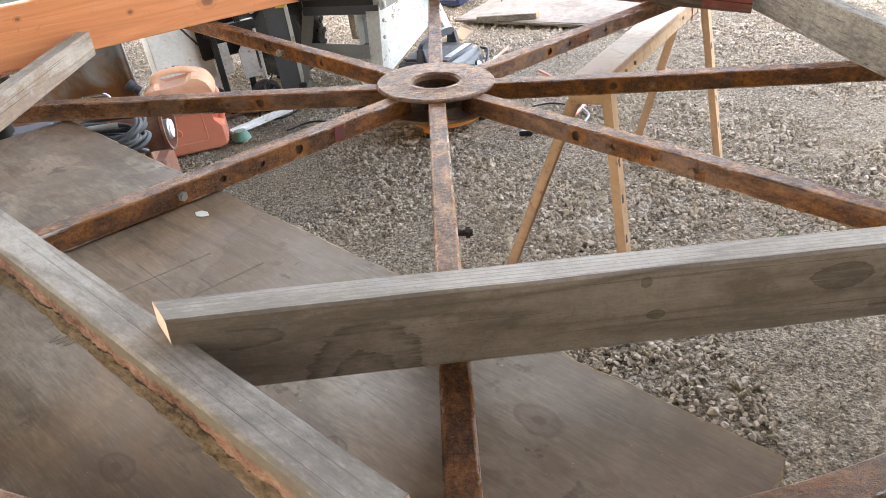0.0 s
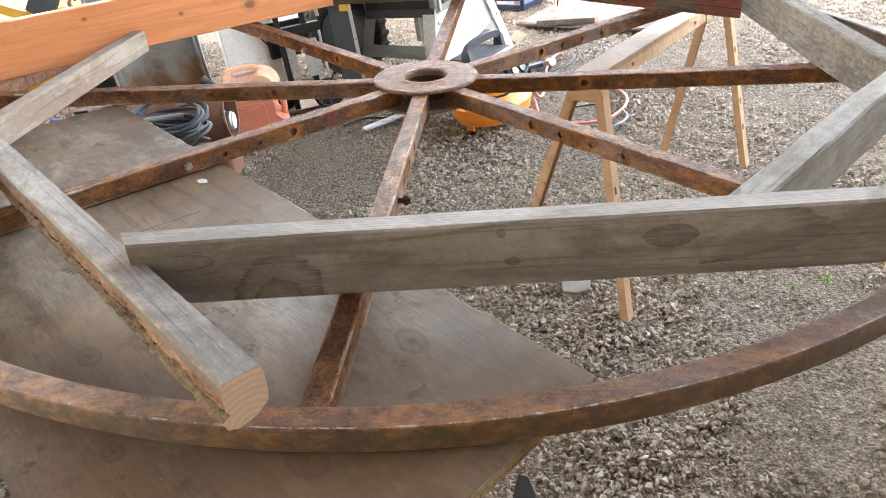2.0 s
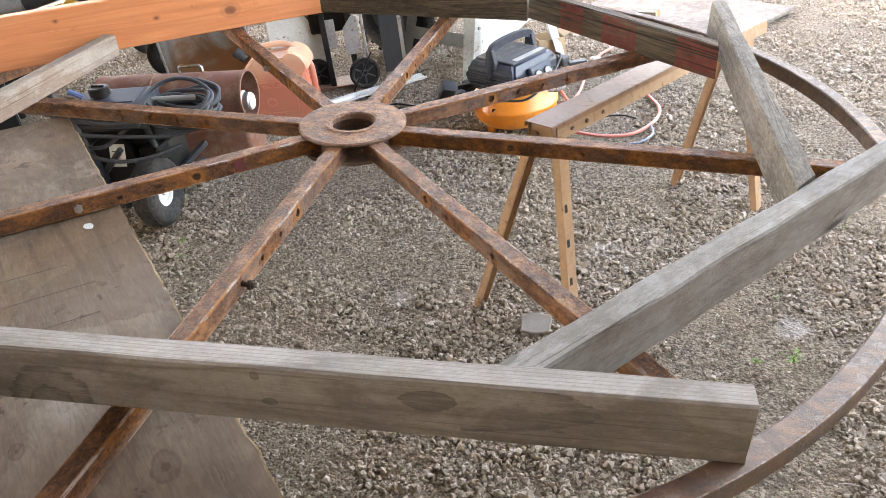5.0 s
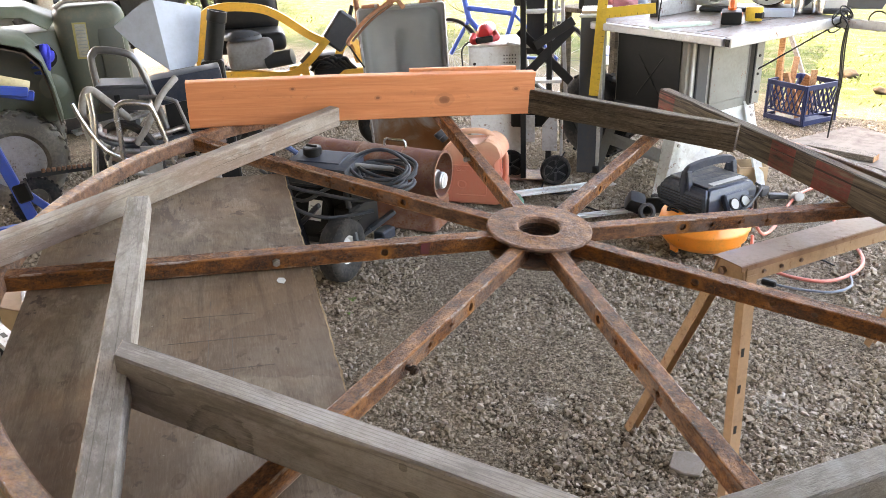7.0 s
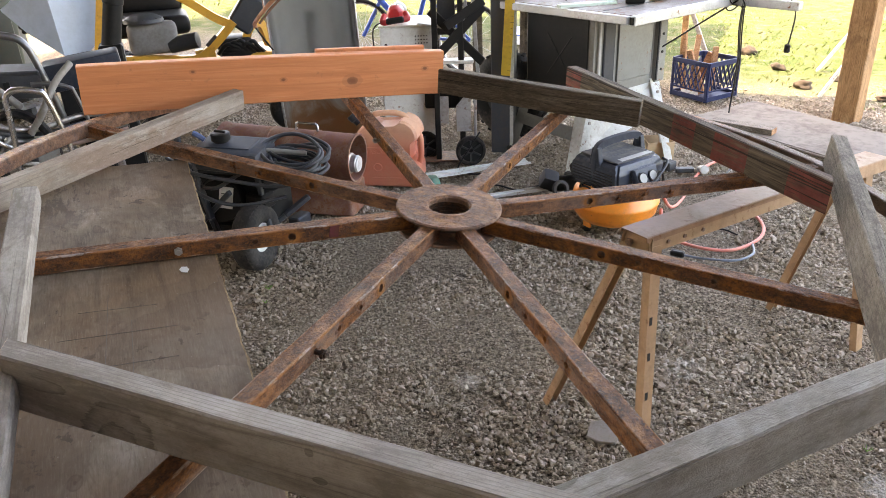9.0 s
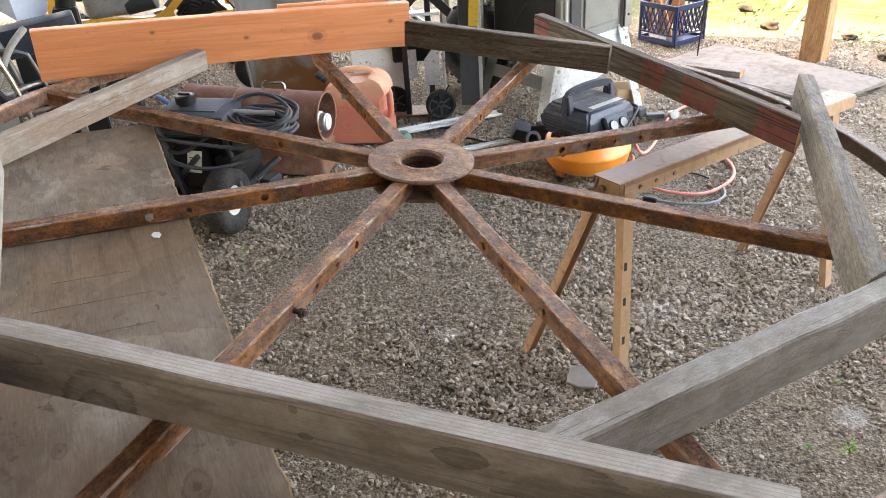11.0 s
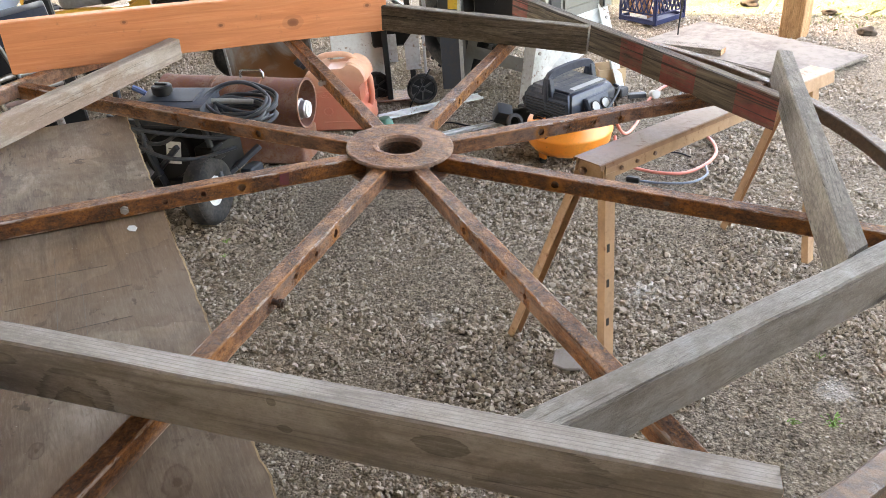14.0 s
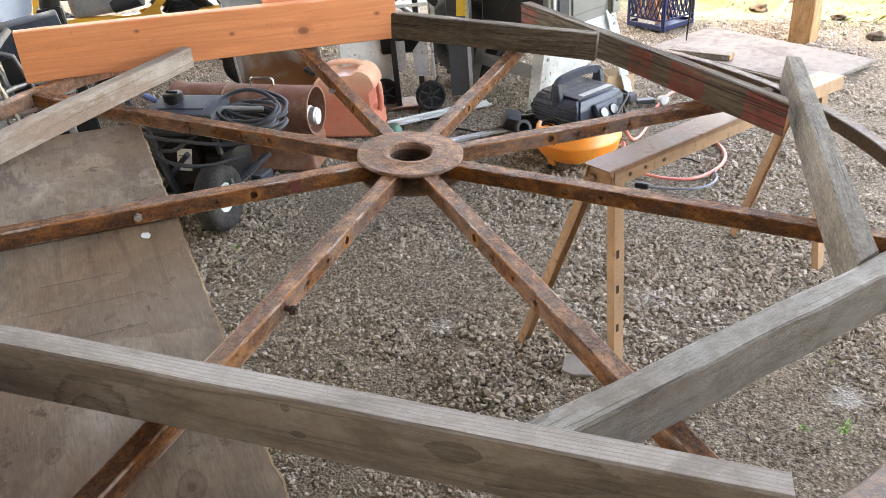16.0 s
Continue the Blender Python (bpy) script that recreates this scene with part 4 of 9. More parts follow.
def board(name, label, a, b, w, h, mat, z0, z1=None, sa=0.0, sb=0.0, ends=None, bow=0.0, rough_edge=0.0, seed=0, cup=0.0):
    """A plank on edge in the wheel's plane, from a to b (middle of its base). sa, sb: how far the left side runs past the middle at either end (a mitre)."""
    z1 = z0 if z1 is None else z1
    m, n = between((*a, z0), (*b, z1))
    ob = thing(name, label, "board", WHEEL @ m, "boards laid over the wheel")
    bm = bmesh.new()
    k = 48
    c = 0.003
    rings = []
    for i in range(k + 1):
        t = i / k
        ring = []
        for y, z in ((-w / 2, c), (-w / 2, h - c), (-w / 2 + c, h), (w / 2 - c, h), (w / 2, h - c), (w / 2, c), (w / 2 - c, 0), (-w / 2 + c, 0)):
            s = y / (w / 2)
            x0, x1 = -sa * s, n + sb * s
            lift = 4 * bow * t * (1 - t)
            wob = noise.noise(Vector((t * n * 9 + seed, y * 30, z * 25))) * (0.0009 + rough_edge)
            ring.append(bm.verts.new((x0 + (x1 - x0) * t, y + wob + cup * (z / h) ** 2, z + (lift + wob * 0.6 if z > h / 2 else lift))))
        rings.append(ring)
    for p, q in zip(rings, rings[1:]):
        for j in range(8):
            bm.faces.new((p[j], p[(j + 1) % 8], q[(j + 1) % 8], q[j]))
    if not ends:
        bm.faces.new(rings[0][::-1])
        bm.faces.new(rings[-1])
        part("timber", bm, mat, ob, smooth=35)
        return ob
    part("timber", bm, mat, ob, smooth=35)
    for s, x, sl in ((-1, 0.0, sa), (1, n, sb)):
        e = bmesh.new()
        vs = [e.verts.new((x + (sl if s > 0 else -sl) * (y / (w / 2)) + s * 0.0004, y, z)) for y, z in ((-w / 2, c), (-w / 2, h - c), (-w / 2 + c, h), (w / 2 - c, h), (w / 2, h - c), (w / 2, c), (w / 2 - c, 0), (-w / 2 + c, 0))]
        e.faces.new(vs if s > 0 else vs[::-1])
        part("cut_end", e, ends, ob, "freshly sawn pale end grain")
    return ob


board("plank", "weathered grey two by four on edge across two spokes", (-0.258, -0.8826), (0.752, -0.7755), 0.038, 0.089, wood_plank, 0.840, sa=0.010, sb=0.0, ends=wood_end, seed=1)
board("plank", "rough silvered two by four on edge, whitish underside", (0.49, -0.795), (1.08, -0.018), 0.040, 0.085, wood_silver, 0.840, sa=0.020, sb=-0.012, seed=2, rough_edge=0.0015)
board("plank", "old grey two by four with a mitred end over the rim", (0.8665, -0.262), (0.775, 0.748), 0.038, 0.087, wood_brown, 0.840, sa=0.025, sb=0.004, seed=3, rough_edge=0.001)
board("plank", "old dark timber with worn bands of red paint", (-0.075, 1.225), (0.762, 0.412), 0.038, 0.080, wood_barn, 0.800, 0.842, sa=-0.0, sb=-0.02, seed=4, rough_edge=0.0015)
board("plank", "dark weathered timber with a knot, laid on edge", (-0.40, 0.800), (0.252, 0.805), 0.038, 0.078, wood_dark, 0.840, seed=5, rough_edge=0.0015)
board("plank", "wide orange stained fir board standing on edge", (-1.145, 0.053), (-0.395, 0.805), 0.036, 0.136, fir_orange, 0.838, seed=6, bow=0.004)
board("plank", "thin orange stained offcut standing behind the wide board", (-0.70, 0.545), (-0.455, 0.79), 0.016, 0.147, fir_orange, 0.838, seed=8)
board("plank", "pale dry timber laid on edge along the spokes", (-0.795, -0.76), (-0.818, 0.318), 0.036, 0.056, wood_pale, 0.840, seed=7)


def bark_plank():
    a, b = (-0.735, -0.475, 0.842), (-0.044, -1.1105, 0.844)
    m, n = between(a, b)
    ob = thing("plank", "grey half round timber with a bark edge and fresh sawn end", "board", WHEEL @ m, "boards laid over the wheel")
    prof = [(-0.004, 0.0), (0.016, 0.004), (0.031, 0.014), (0.0335, 0.024), (0.0335, 0.050), (0.031, 0.0585), (-0.009, 0.0585), (-0.0125, 0.055), (-0.015, 0.040), (-0.0135, 0.026), (-0.006, 0.021), (-0.019, 0.015), (-0.014, 0.005)]
    bm, bark = bmesh.new(), bmesh.new()
    k = 240
    top = []
    for i in range(k + 1):
        x = n * i / k
        r1 = []
        for j, (y, z) in enumerate(prof):
            rag = noise.noise(Vector((x * 17, y * 60, z * 60))) * 0.004 + noise.noise(Vector((x * 70, y * 90, z * 90))) * 0.0035 + noise.noise(Vector((x * 210, y * 150, z * 150))) * 0.002
            wane = y < -0.0045 and z < 0.052
            r1.append((x, y + (rag if wane else rag * 0.15), z + (rag * 0.4 if wane else 0)))
        top.append(r1)
    def skin(bm, idx):
        rows = [[bm.verts.new(r[j]) for j in idx] for r in top]
        for p, q in zip(rows, rows[1:]):
            for j in range(len(idx) - 1):
                bm.faces.new((p[j], p[j + 1], q[j + 1], q[j]))
    names = list(range(len(prof)))
    wane = [j for j in names if j and prof[j][0] < -0.0045 and prof[j][1] < 0.0556]
    skin(bark, wane + [0])
    full = names + [0]
    for j in range(len(prof)):
        a_, b_ = full[j], full[j + 1]
        if not (a_ in wane and (b_ in wane or b_ == 0)):
            skin(bm, [a_, b_])
    bmesh.ops.remove_doubles(bm, verts=bm.verts, dist=0.00005)
    part("timber", bm, wood_grey, ob, smooth=35)
    part("bark_edge", bark, wood_bark, ob, "ragged brown bark edge", smooth=50)
    e = bmesh.new()
    e.faces.new([e.verts.new((n + 0.0005, y, z)) for _, y, z in top[-1]])
    part("cut_end", e, wood_end, ob, "fresh sawn pink end with growth rings")
    e = bmesh.new()
    e.faces.new([e.verts.new((-0.0005, y, z)) for _, y, z in top[0]][::-1])
    part("cut_end", e, wood_grey, ob)


bark_plank()


# ---- plywood sheet under the near side ----
def ply():
    """Local x runs along the free edge from the near corner, y across the sheet."""
    o, far = Vector((0.308, -0.975)), Vector((-0.748, 0.004))
    ex = far - o
    length, wide = ex.length, 0.535
    m = WHEEL @ tr(o.x, o.y, 0.7825) @ pose(0, 0, 0, 0, 0, math.degrees(math.atan2(ex.y, ex.x)))
    ob = thing("plywood_sheet", "stained old plywood sheet under the wheel with pencil lines", "plywood", m)
    k = 90
    edge = [(length * i / k, 0.0035 * noise.noise(Vector((i * 0.35, 1, 2))) + 0.005 * max(0, noise.noise(Vector((i * 0.9, 5, 2))))) for i in range(k + 1)]
    bm = bmesh.new()
    prism(bm, edge + [(length, wide), (-0.03, wide), (-0.058, wide - 0.02)], 0.0165)
    part("sheet", bm, ply_mat, ob)
    e = bmesh.new()
    for j, (z, out) in enumerate(((0.0008, 0.001), (0.0042, 0.0026), (0.0078, 0.0008), (0.0113, 0.003))):
        pts = [(x, y - out - 0.004 * max(0, noise.noise(Vector((x * 22, j * 3.0, 4))))) for x, y in edge]
        for (xa, ya), (xb, yb) in zip(pts, pts[1:]):
            e.faces.new([e.verts.new(v) for v in ((xa, ya, z), (xb, yb, z), (xb, yb, z + 0.0034), (xa, ya, z + 0.0034))])
            e.faces.new([e.verts.new(v) for v in ((xa, ya, z + 0.0034), (xb, yb, z + 0.0034), (xb, 0.006, z + 0.0035), (xa, 0.006, z + 0.0035))])
    part("ragged_edge", e, ply_edge, ob, "splintered pale ply edge")
    for j in range(4):
        part("ply_layer", barb((-0.001 + 0.0008 * (j % 2), 0.004, 0.0022 + 0.0038 * j), (-0.0575 + 0.0008 * (j % 2), wide - 0.022, 0.0022 + 0.0038 * j), 0.003, 0.003), ply_edge, ob)
    z = 0.0168
    for a, b in (((0.50, 0.17), (0.70, 0.165)), ((0.57, 0.10), (0.58, 0.33)), ((0.66, 0.09), (0.67, 0.28)), ((0.74, 0.12), (0.75, 0.25)), ((0.55, 0.21), (0.80, 0.20)), ((0.95, 0.02), (0.99, 0.40))):
        part("pencil_line", barb((*a, z), (*b, z), 0.0008, 0.0004), pencil, ob)
    zig = [(0.69 + 0.005 * k, 0.337 + (0.009 if k % 2 else -0.009) + 0.002 * k, z) for k in range(7)]
    part("scribble", rod(zig, 0.0005, 4, 4), pencil, ob)
    bm = bmesh.new()
    prism(bm, [(-0.012, -0.004), (0.0, -0.009), (0.011, -0.006), (0.014, 0.004), (0.004, 0.009), (-0.006, 0.006)], 0.0008, tr(0.850, 0.063, z))
    part("paint_drip", bm, paint_white_mark, ob, "small white paint drip")
    bm = bmesh.new()
    prism(bm, [(-0.010, -0.006), (0.006, -0.008), (0.012, 0.003), (0.0, 0.009), (-0.012, 0.005)], 0.006, tr(0.22, 0.20, z - 0.004), 0.002)
    part("chipped_spot", bm, ply_edge, ob, "pale chipped spot")


ply()


# ---- tan steel sawhorse under the far side ----
def sawhorse():
    a, b = Vector((0.357, 0.305, 0.728)), Vector((0.925, 1.245, 0.690))
    m, n = between(a, b)
    ob = thing("sawhorse", "tan painted folding steel sawhorse, chipped and rusty", "sawhorse", m)
    bm = bmesh.new()
    w, d, t = 0.050, 0.042, 0.003
    v = 0.041
    shell = [(-w, -d), (-v - 0.003, -0.002), (-v, 0.0), (v, 0.0), (v + 0.003, -0.002), (w, -d), (w - t, -d), (v - t, -t), (-v + t, -t), (-w + t, -d)]
    half = n * 0.55
    sweep(bm, [(0.004, 0, -0.004), (n, 0, -0.004)], 0, prof=[(y * 0.93, z * 0.92) for y, z in shell])
    part("beam", bm, tan_leg, ob, "tan folded steel beam")
    bm = bmesh.new()
    cap = [(-v - 0.004, -0.014), (-v - 0.003, -0.002), (-v, 0.0), (v, 0.0), (v + 0.003, -0.002), (v + 0.004, -0.014), (v + 0.002, -0.014), (v, -t), (-v, -t), (-v - 0.002, -0.014)]
    sweep(bm, [(-0.006, 0, 0.0005), (half, 0, 0.0005)], 0, prof=cap)
    part("cap", bm, tan_paint, ob, "red brown scuffed steel cap")
    for x, y in ((0.07, -0.047), (0.13, -0.047), (0.20, -0.047), (half + 0.05, -0.045)):
        part("rivet", cylb(0.0055, 0.004, tr(x, y, -0.026) @ pose(0, 0, 0, 90), 10), rust_spoke, ob, "small rusty rivet")
    bm = bmesh.new()
    box(bm, 0.004, 0.094, 0.07, tr(0.012, 0, -0.04), 0.001)
    part("end_plate", bm, tan_leg, ob)
    bm = bmesh.new()
    cyl(bm, 0.010, 0.012, tr(0.006, 0.02, -0.035) @ pose(0, 0, 0, 0, 90), 6)
    part("bolt", bm, rust_spoke, ob, "rusty hexagon bolt")
    bm = bmesh.new()
    for y in (-w - 0.003,):
        sweep(bm, [(n * 0.66, y, -0.045), (n * 0.66, y, -0.015), (n * 0.72, y, -0.015), (n * 0.72, y, -0.045)], 0.003, 6, closed=True)
    part("latch", bm, rust_spoke, ob, "small rusty wire latch")
    inv = m.inverted()
    feet = (((0.435, 0.225, 0.0), 0.03, -1), ((0.092, 0.512, 0.0), 0.03, 1), ((0.985, 1.19, 0.0), n - 0.04, -1), ((0.70, 1.385, 0.0), n - 0.04, 1))
    for foot, x, side in feet:
        f = inv @ Vector(foot)
        top = Vector((x, side * 0.034, -0.03)) if x < 0.5 else Vector((x - 0.04, side * 0.03 + 0.014, -0.03))
        bm = bmesh.new()
        h, t = 0.018, 0.0025
        u = [(-h, -0.012), (-h, 0.012), (h, 0.012), (h, -0.012), (h - t, -0.012), (h - t, 0.012 - t), (-h + t, 0.012 - t), (-h + t, -0.012)]
        d = (f - top).normalized()
        outw = Vector((0, side, 0)) - d * d.y * side
        outw.normalize()
        across = d.cross(outw)
        rings = []
        for p in (top, f):
            rings.append([bm.verts.new(p + across * y + outw * z) for y, z in u])
        k = len(u)
        for j in range(k):
            bm.faces.new((rings[0][j], rings[0][(j + 1) % k], rings[1][(j + 1) % k], rings[1][j]))
        bm.faces.new(rings[0])
        bm.faces.new(rings[1])
        leg = part("leg", bm, tan_leg, ob)
        for q in (0.28, 0.42, 0.58, 0.74):
            p = top.lerp(f, q)
            mmm = Matrix((d, across, outw)).transposed().to_4x4()
            mmm.translation = p + across * 0.006 + outw * 0.0124
            part("slot", boxb(0.022, 0.010, 0.001, mmm), black_plastic, leg)
    return ob


sawhorse()


# ---- machines and tools standing behind the wheel ----
def torus_pts(r, n=24, sx=1.0, sy=1.0, m=None):
    m = m or Matrix()
    return [m @ Vector((r * sx * math.cos(2 * math.pi * k / n), r * sy * math.sin(2 * math.pi * k / n), 0)) for k in range(n)]


def tyre_bm(r, w, hub):
    """A tyre about x, its middle at the origin."""
    bm = bmesh.new()
    h = w / 2
    prof = [(hub, -h * 0.7), (hub + (r - hub) * 0.25, -h * 0.98), (r - (r - hub) * 0.3, -h), (r - 0.012, -h * 0.86), (r, -h * 0.55), (r + 0.002, 0), (r, h * 0.55), (r - 0.012, h * 0.86), (r - (r - hub) * 0.3, h), (hub + (r - hub) * 0.25, h * 0.98), (hub, h * 0.7)]
    lathe(bm, prof, pose(0, 0, 0, 0, 90), 40, closed=True)
    return bm


def tread(wheel_ob, r, w, lugs, depth=0.011, mat=None):
    """Rubber blocks round a knobbly tyre, each a part on one shared mesh."""
    h = w / 2
    first = None
    for k in range(lugs):
        for s in (-1, 1):
            mm = Matrix.Rotation(2 * math.pi * k / lugs + (0.5 * math.pi / lugs if s > 0 else 0), 4, "X") @ tr(s * h * 0.45, 0, r) @ Matrix.Rotation(radians(20 * s), 4, "Z")
            if first is None:
                first = part("tread_block", boxb(h * 0.78, 2.2 * r / lugs, depth * 2, None, 0.003), mat or rubber, wheel_ob, m=mm)
            else:
                ob = new("tread_block", first.data)
                ob.parent, ob.matrix_basis = wheel_ob, mm
    return wheel_ob


def grooves_bm(r, w):
    """Fine tread rings and cross cuts round a small tyre."""
    bm = bmesh.new()
    for k in range(44):
        for s in (-1, 0, 1):
            box(bm, w * 0.20, r * 0.085, 0.005, Matrix.Rotation(2 * math.pi * (k + 0.5 * (s == 0)) / 44, 4, "X") @ tr(s * w * 0.22, 0, r + 0.0025) @ Matrix.Rotation(radians(18 * s), 4, "Z"))
    return bm


def compressor():
    ob = thing("air_compressor", "orange pancake air compressor with a dusty dark blue shroud", "compressor", at(-0.045, 1.975, 0, 60))
    bm = bmesh.new()
    lathe(bm, [(0, 0.024), (0.12, 0.026), (0.17, 0.045), (0.196, 0.08), (0.203, 0.118), (0.207, 0.123), (0.207, 0.135), (0.203, 0.14), (0.196, 0.175), (0.165, 0.215), (0.10, 0.232), (0, 0.236)], None, 48)
    part("tank", bm, tank_orange, ob, "glossy orange yellow pancake tank", smooth=50)
    for a in (175, 60, -60):
        bm = bmesh.new()
        mm = Matrix.Rotation(radians(a), 4, "Z")
        prism(bm, [(-0.022, -0.03), (0.022, -0.03), (0.030, 0.03), (-0.030, 0.03)], 0.014, mm @ tr(0.158, 0, 0.05) @ pose(0, 0, 0, 90, 0, 90), 0.003)
        leg = part("foot", bm, tank_orange, ob)
        part("rubber_foot", cylb(0.017, 0.02, mm @ tr(0.163, 0, 0.012), 12), black_plastic, leg, "black rubber foot")
    bm = bmesh.new()
    sx, sy = 0.155, 0.145
    lo = [(-sx, -sy), (sx, -sy), (sx, sy), (-sx, sy)]
    v = [bm.verts.new((x * 0.92, y * 0.92, 0.21)) for x, y in lo] + [bm.verts.new((x * 1.03, y * 1.03, 0.29)) for x, y in lo] + [bm.verts.new((x, y, 0.325)) for x, y in lo] + [bm.verts.new((x * 0.82, y * 0.82, 0.355)) for x, y in lo]
    for k in range(3):
        for j in range(4):
            bm.faces.new((v[4 * k + j], v[4 * k + (j + 1) % 4], v[4 * k + 4 + (j + 1) % 4], v[4 * k + 4 + j]))
    bm.faces.new(v[12:])
    bm.faces.new(v[:4][::-1])
    bmesh.ops.bevel(bm, geom=bm.edges[:], offset=0.012, segments=2, affect="EDGES")
    shroud = part("shroud", bm, paint("dusty navy shroud", (0.020, 0.030, 0.048), 0.4, (0.13, 0.132, 0.132), 0.55, scale=9.0, spec=0.4), ob, "dusty dark blue plastic shroud", smooth=35)
    for k in range(7):
        part("louvre", boxb(0.008, 0.12, 0.006, tr(-sx * 1.0 - 0.001, -0.058, 0.225 + 0.0135 * k) @ pose(0, 0, 0, 0, -12), 0.002), black_plastic, shroud)
        part("louvre", boxb(0.008, 0.12, 0.006, tr(-sx * 1.0 - 0.001, 0.070, 0.225 + 0.0135 * k) @ pose(0, 0, 0, 0, -12), 0.002), black_plastic, shroud)
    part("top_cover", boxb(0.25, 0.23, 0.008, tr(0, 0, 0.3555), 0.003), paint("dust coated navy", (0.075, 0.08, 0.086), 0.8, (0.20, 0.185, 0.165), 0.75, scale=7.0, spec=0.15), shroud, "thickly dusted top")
    part("pale_stripe", boxb(0.20, 0.030, 0.002, tr(0.01, -0.095, 0.3605), 0.0), mid_grey, shroud, "worn pale stripe")
    for k in range(4):
        part("rib", boxb(0.16, 0.012, 0.008, tr(0.01, -0.075 + 0.05 * k, 0.356), 0.003), blue_black, shroud)
    bm = bmesh.new()
    sweep(bm, smooth_path([(-0.145, 0, 0.30), (-0.14, 0, 0.385), (-0.115, 0, 0.418), (0, 0, 0.428), (0.115, 0, 0.418), (0.14, 0, 0.385), (0.145, 0, 0.30)], 5), 0, prof=[(-0.016, -0.012), (0.016, -0.012), (0.019, 0), (0.016, 0.012), (-0.016, 0.012), (-0.019, 0)])
    part("handle", bm, blue_black, ob, "arched dark blue carrying handle", smooth=40)
    for x in (-0.14, 0.14):
        bm = bmesh.new()
        prism(bm, [(-0.035, 0), (0.035, 0), (0.018, 0.085), (-0.018, 0.085)], 0.028, tr(x, 0.0, 0.325) @ pose(0, 0, 0, 90, 0, 90) @ tr(0, 0, -0.014), 0.003)
        part("handle_post", bm, blue_black, ob)
    bm = boxb(0.15, 0.035, 0.085, tr(0.0, -0.168, 0.285) @ pose(0, 0, 0, -28), 0.008)
    panel = part("control_panel", bm, blue_black, ob, smooth=35)
    for x in (-0.035, 0.03):
        bm = bmesh.new()
        mm = tr(x, -0.189, 0.288) @ pose(0, 0, 0, 62)
        lathe(bm, [(0, -0.004), (0.026, -0.004), (0.028, 0.004), (0.024, 0.006), (0.024, 0.003), (0, 0.003)], mm, 24)
        part("gauge", bm, black_plastic, panel, smooth=40)
        part("dial", cylb(0.0225, 0.002, mm @ tr(0, 0, 0.0035), 24), grey_paint, panel, "grey round gauge dial")
    part("rocker_switch", boxb(0.022, 0.016, 0.012, tr(0.075, -0.118, 0.338), 0.003), red_plastic, ob, "small red rocker switch")
    for k, (dz, r) in enumerate(((0.17, 0.05), (0.185, 0.062), (0.2, 0.056))):
        part("cord_loop", rod(torus_pts(r, 20, 1, 0.8, tr(-0.15, 0.03 - 0.01 * k, dz + 0.01) @ pose(0, 0, 0, 70, 10 * k, 90)), 0.0048, 6, closed=True), black_plastic, ob, smooth=60)
        part("cord_loop", rod(torus_pts(r * 1.25, 20, 1, 0.9, tr(0.10, -0.16 + 0.012 * k, dz + 0.055) @ pose(0, 0, 0, 80, 14 * k, 12)), 0.0045, 6, closed=True), black_plastic, ob, smooth=60)
    part("cord", rod([(-0.17, -0.06, 0.19), (-0.13, -0.19, 0.21), (0.0, -0.215, 0.265), (0.12, -0.19, 0.325), (0.15, -0.14, 0.33)], 0.006, 8, 6), hose_black, ob, smooth=60)
    part("label_plate", boxb(0.002, 0.05, 0.024, Matrix.Rotation(radians(22), 4, "Z") @ tr(-0.197, 0.02, 0.145), 0.0005), black_plastic, ob, "small black label plate")
    part("air_outlet", rod([(0.02, -0.19, 0.2), (0.05, -0.22, 0.195), (0.09, -0.235, 0.205)], 0.009, 8, 3), steel_worn, ob, smooth=60)


compressor()


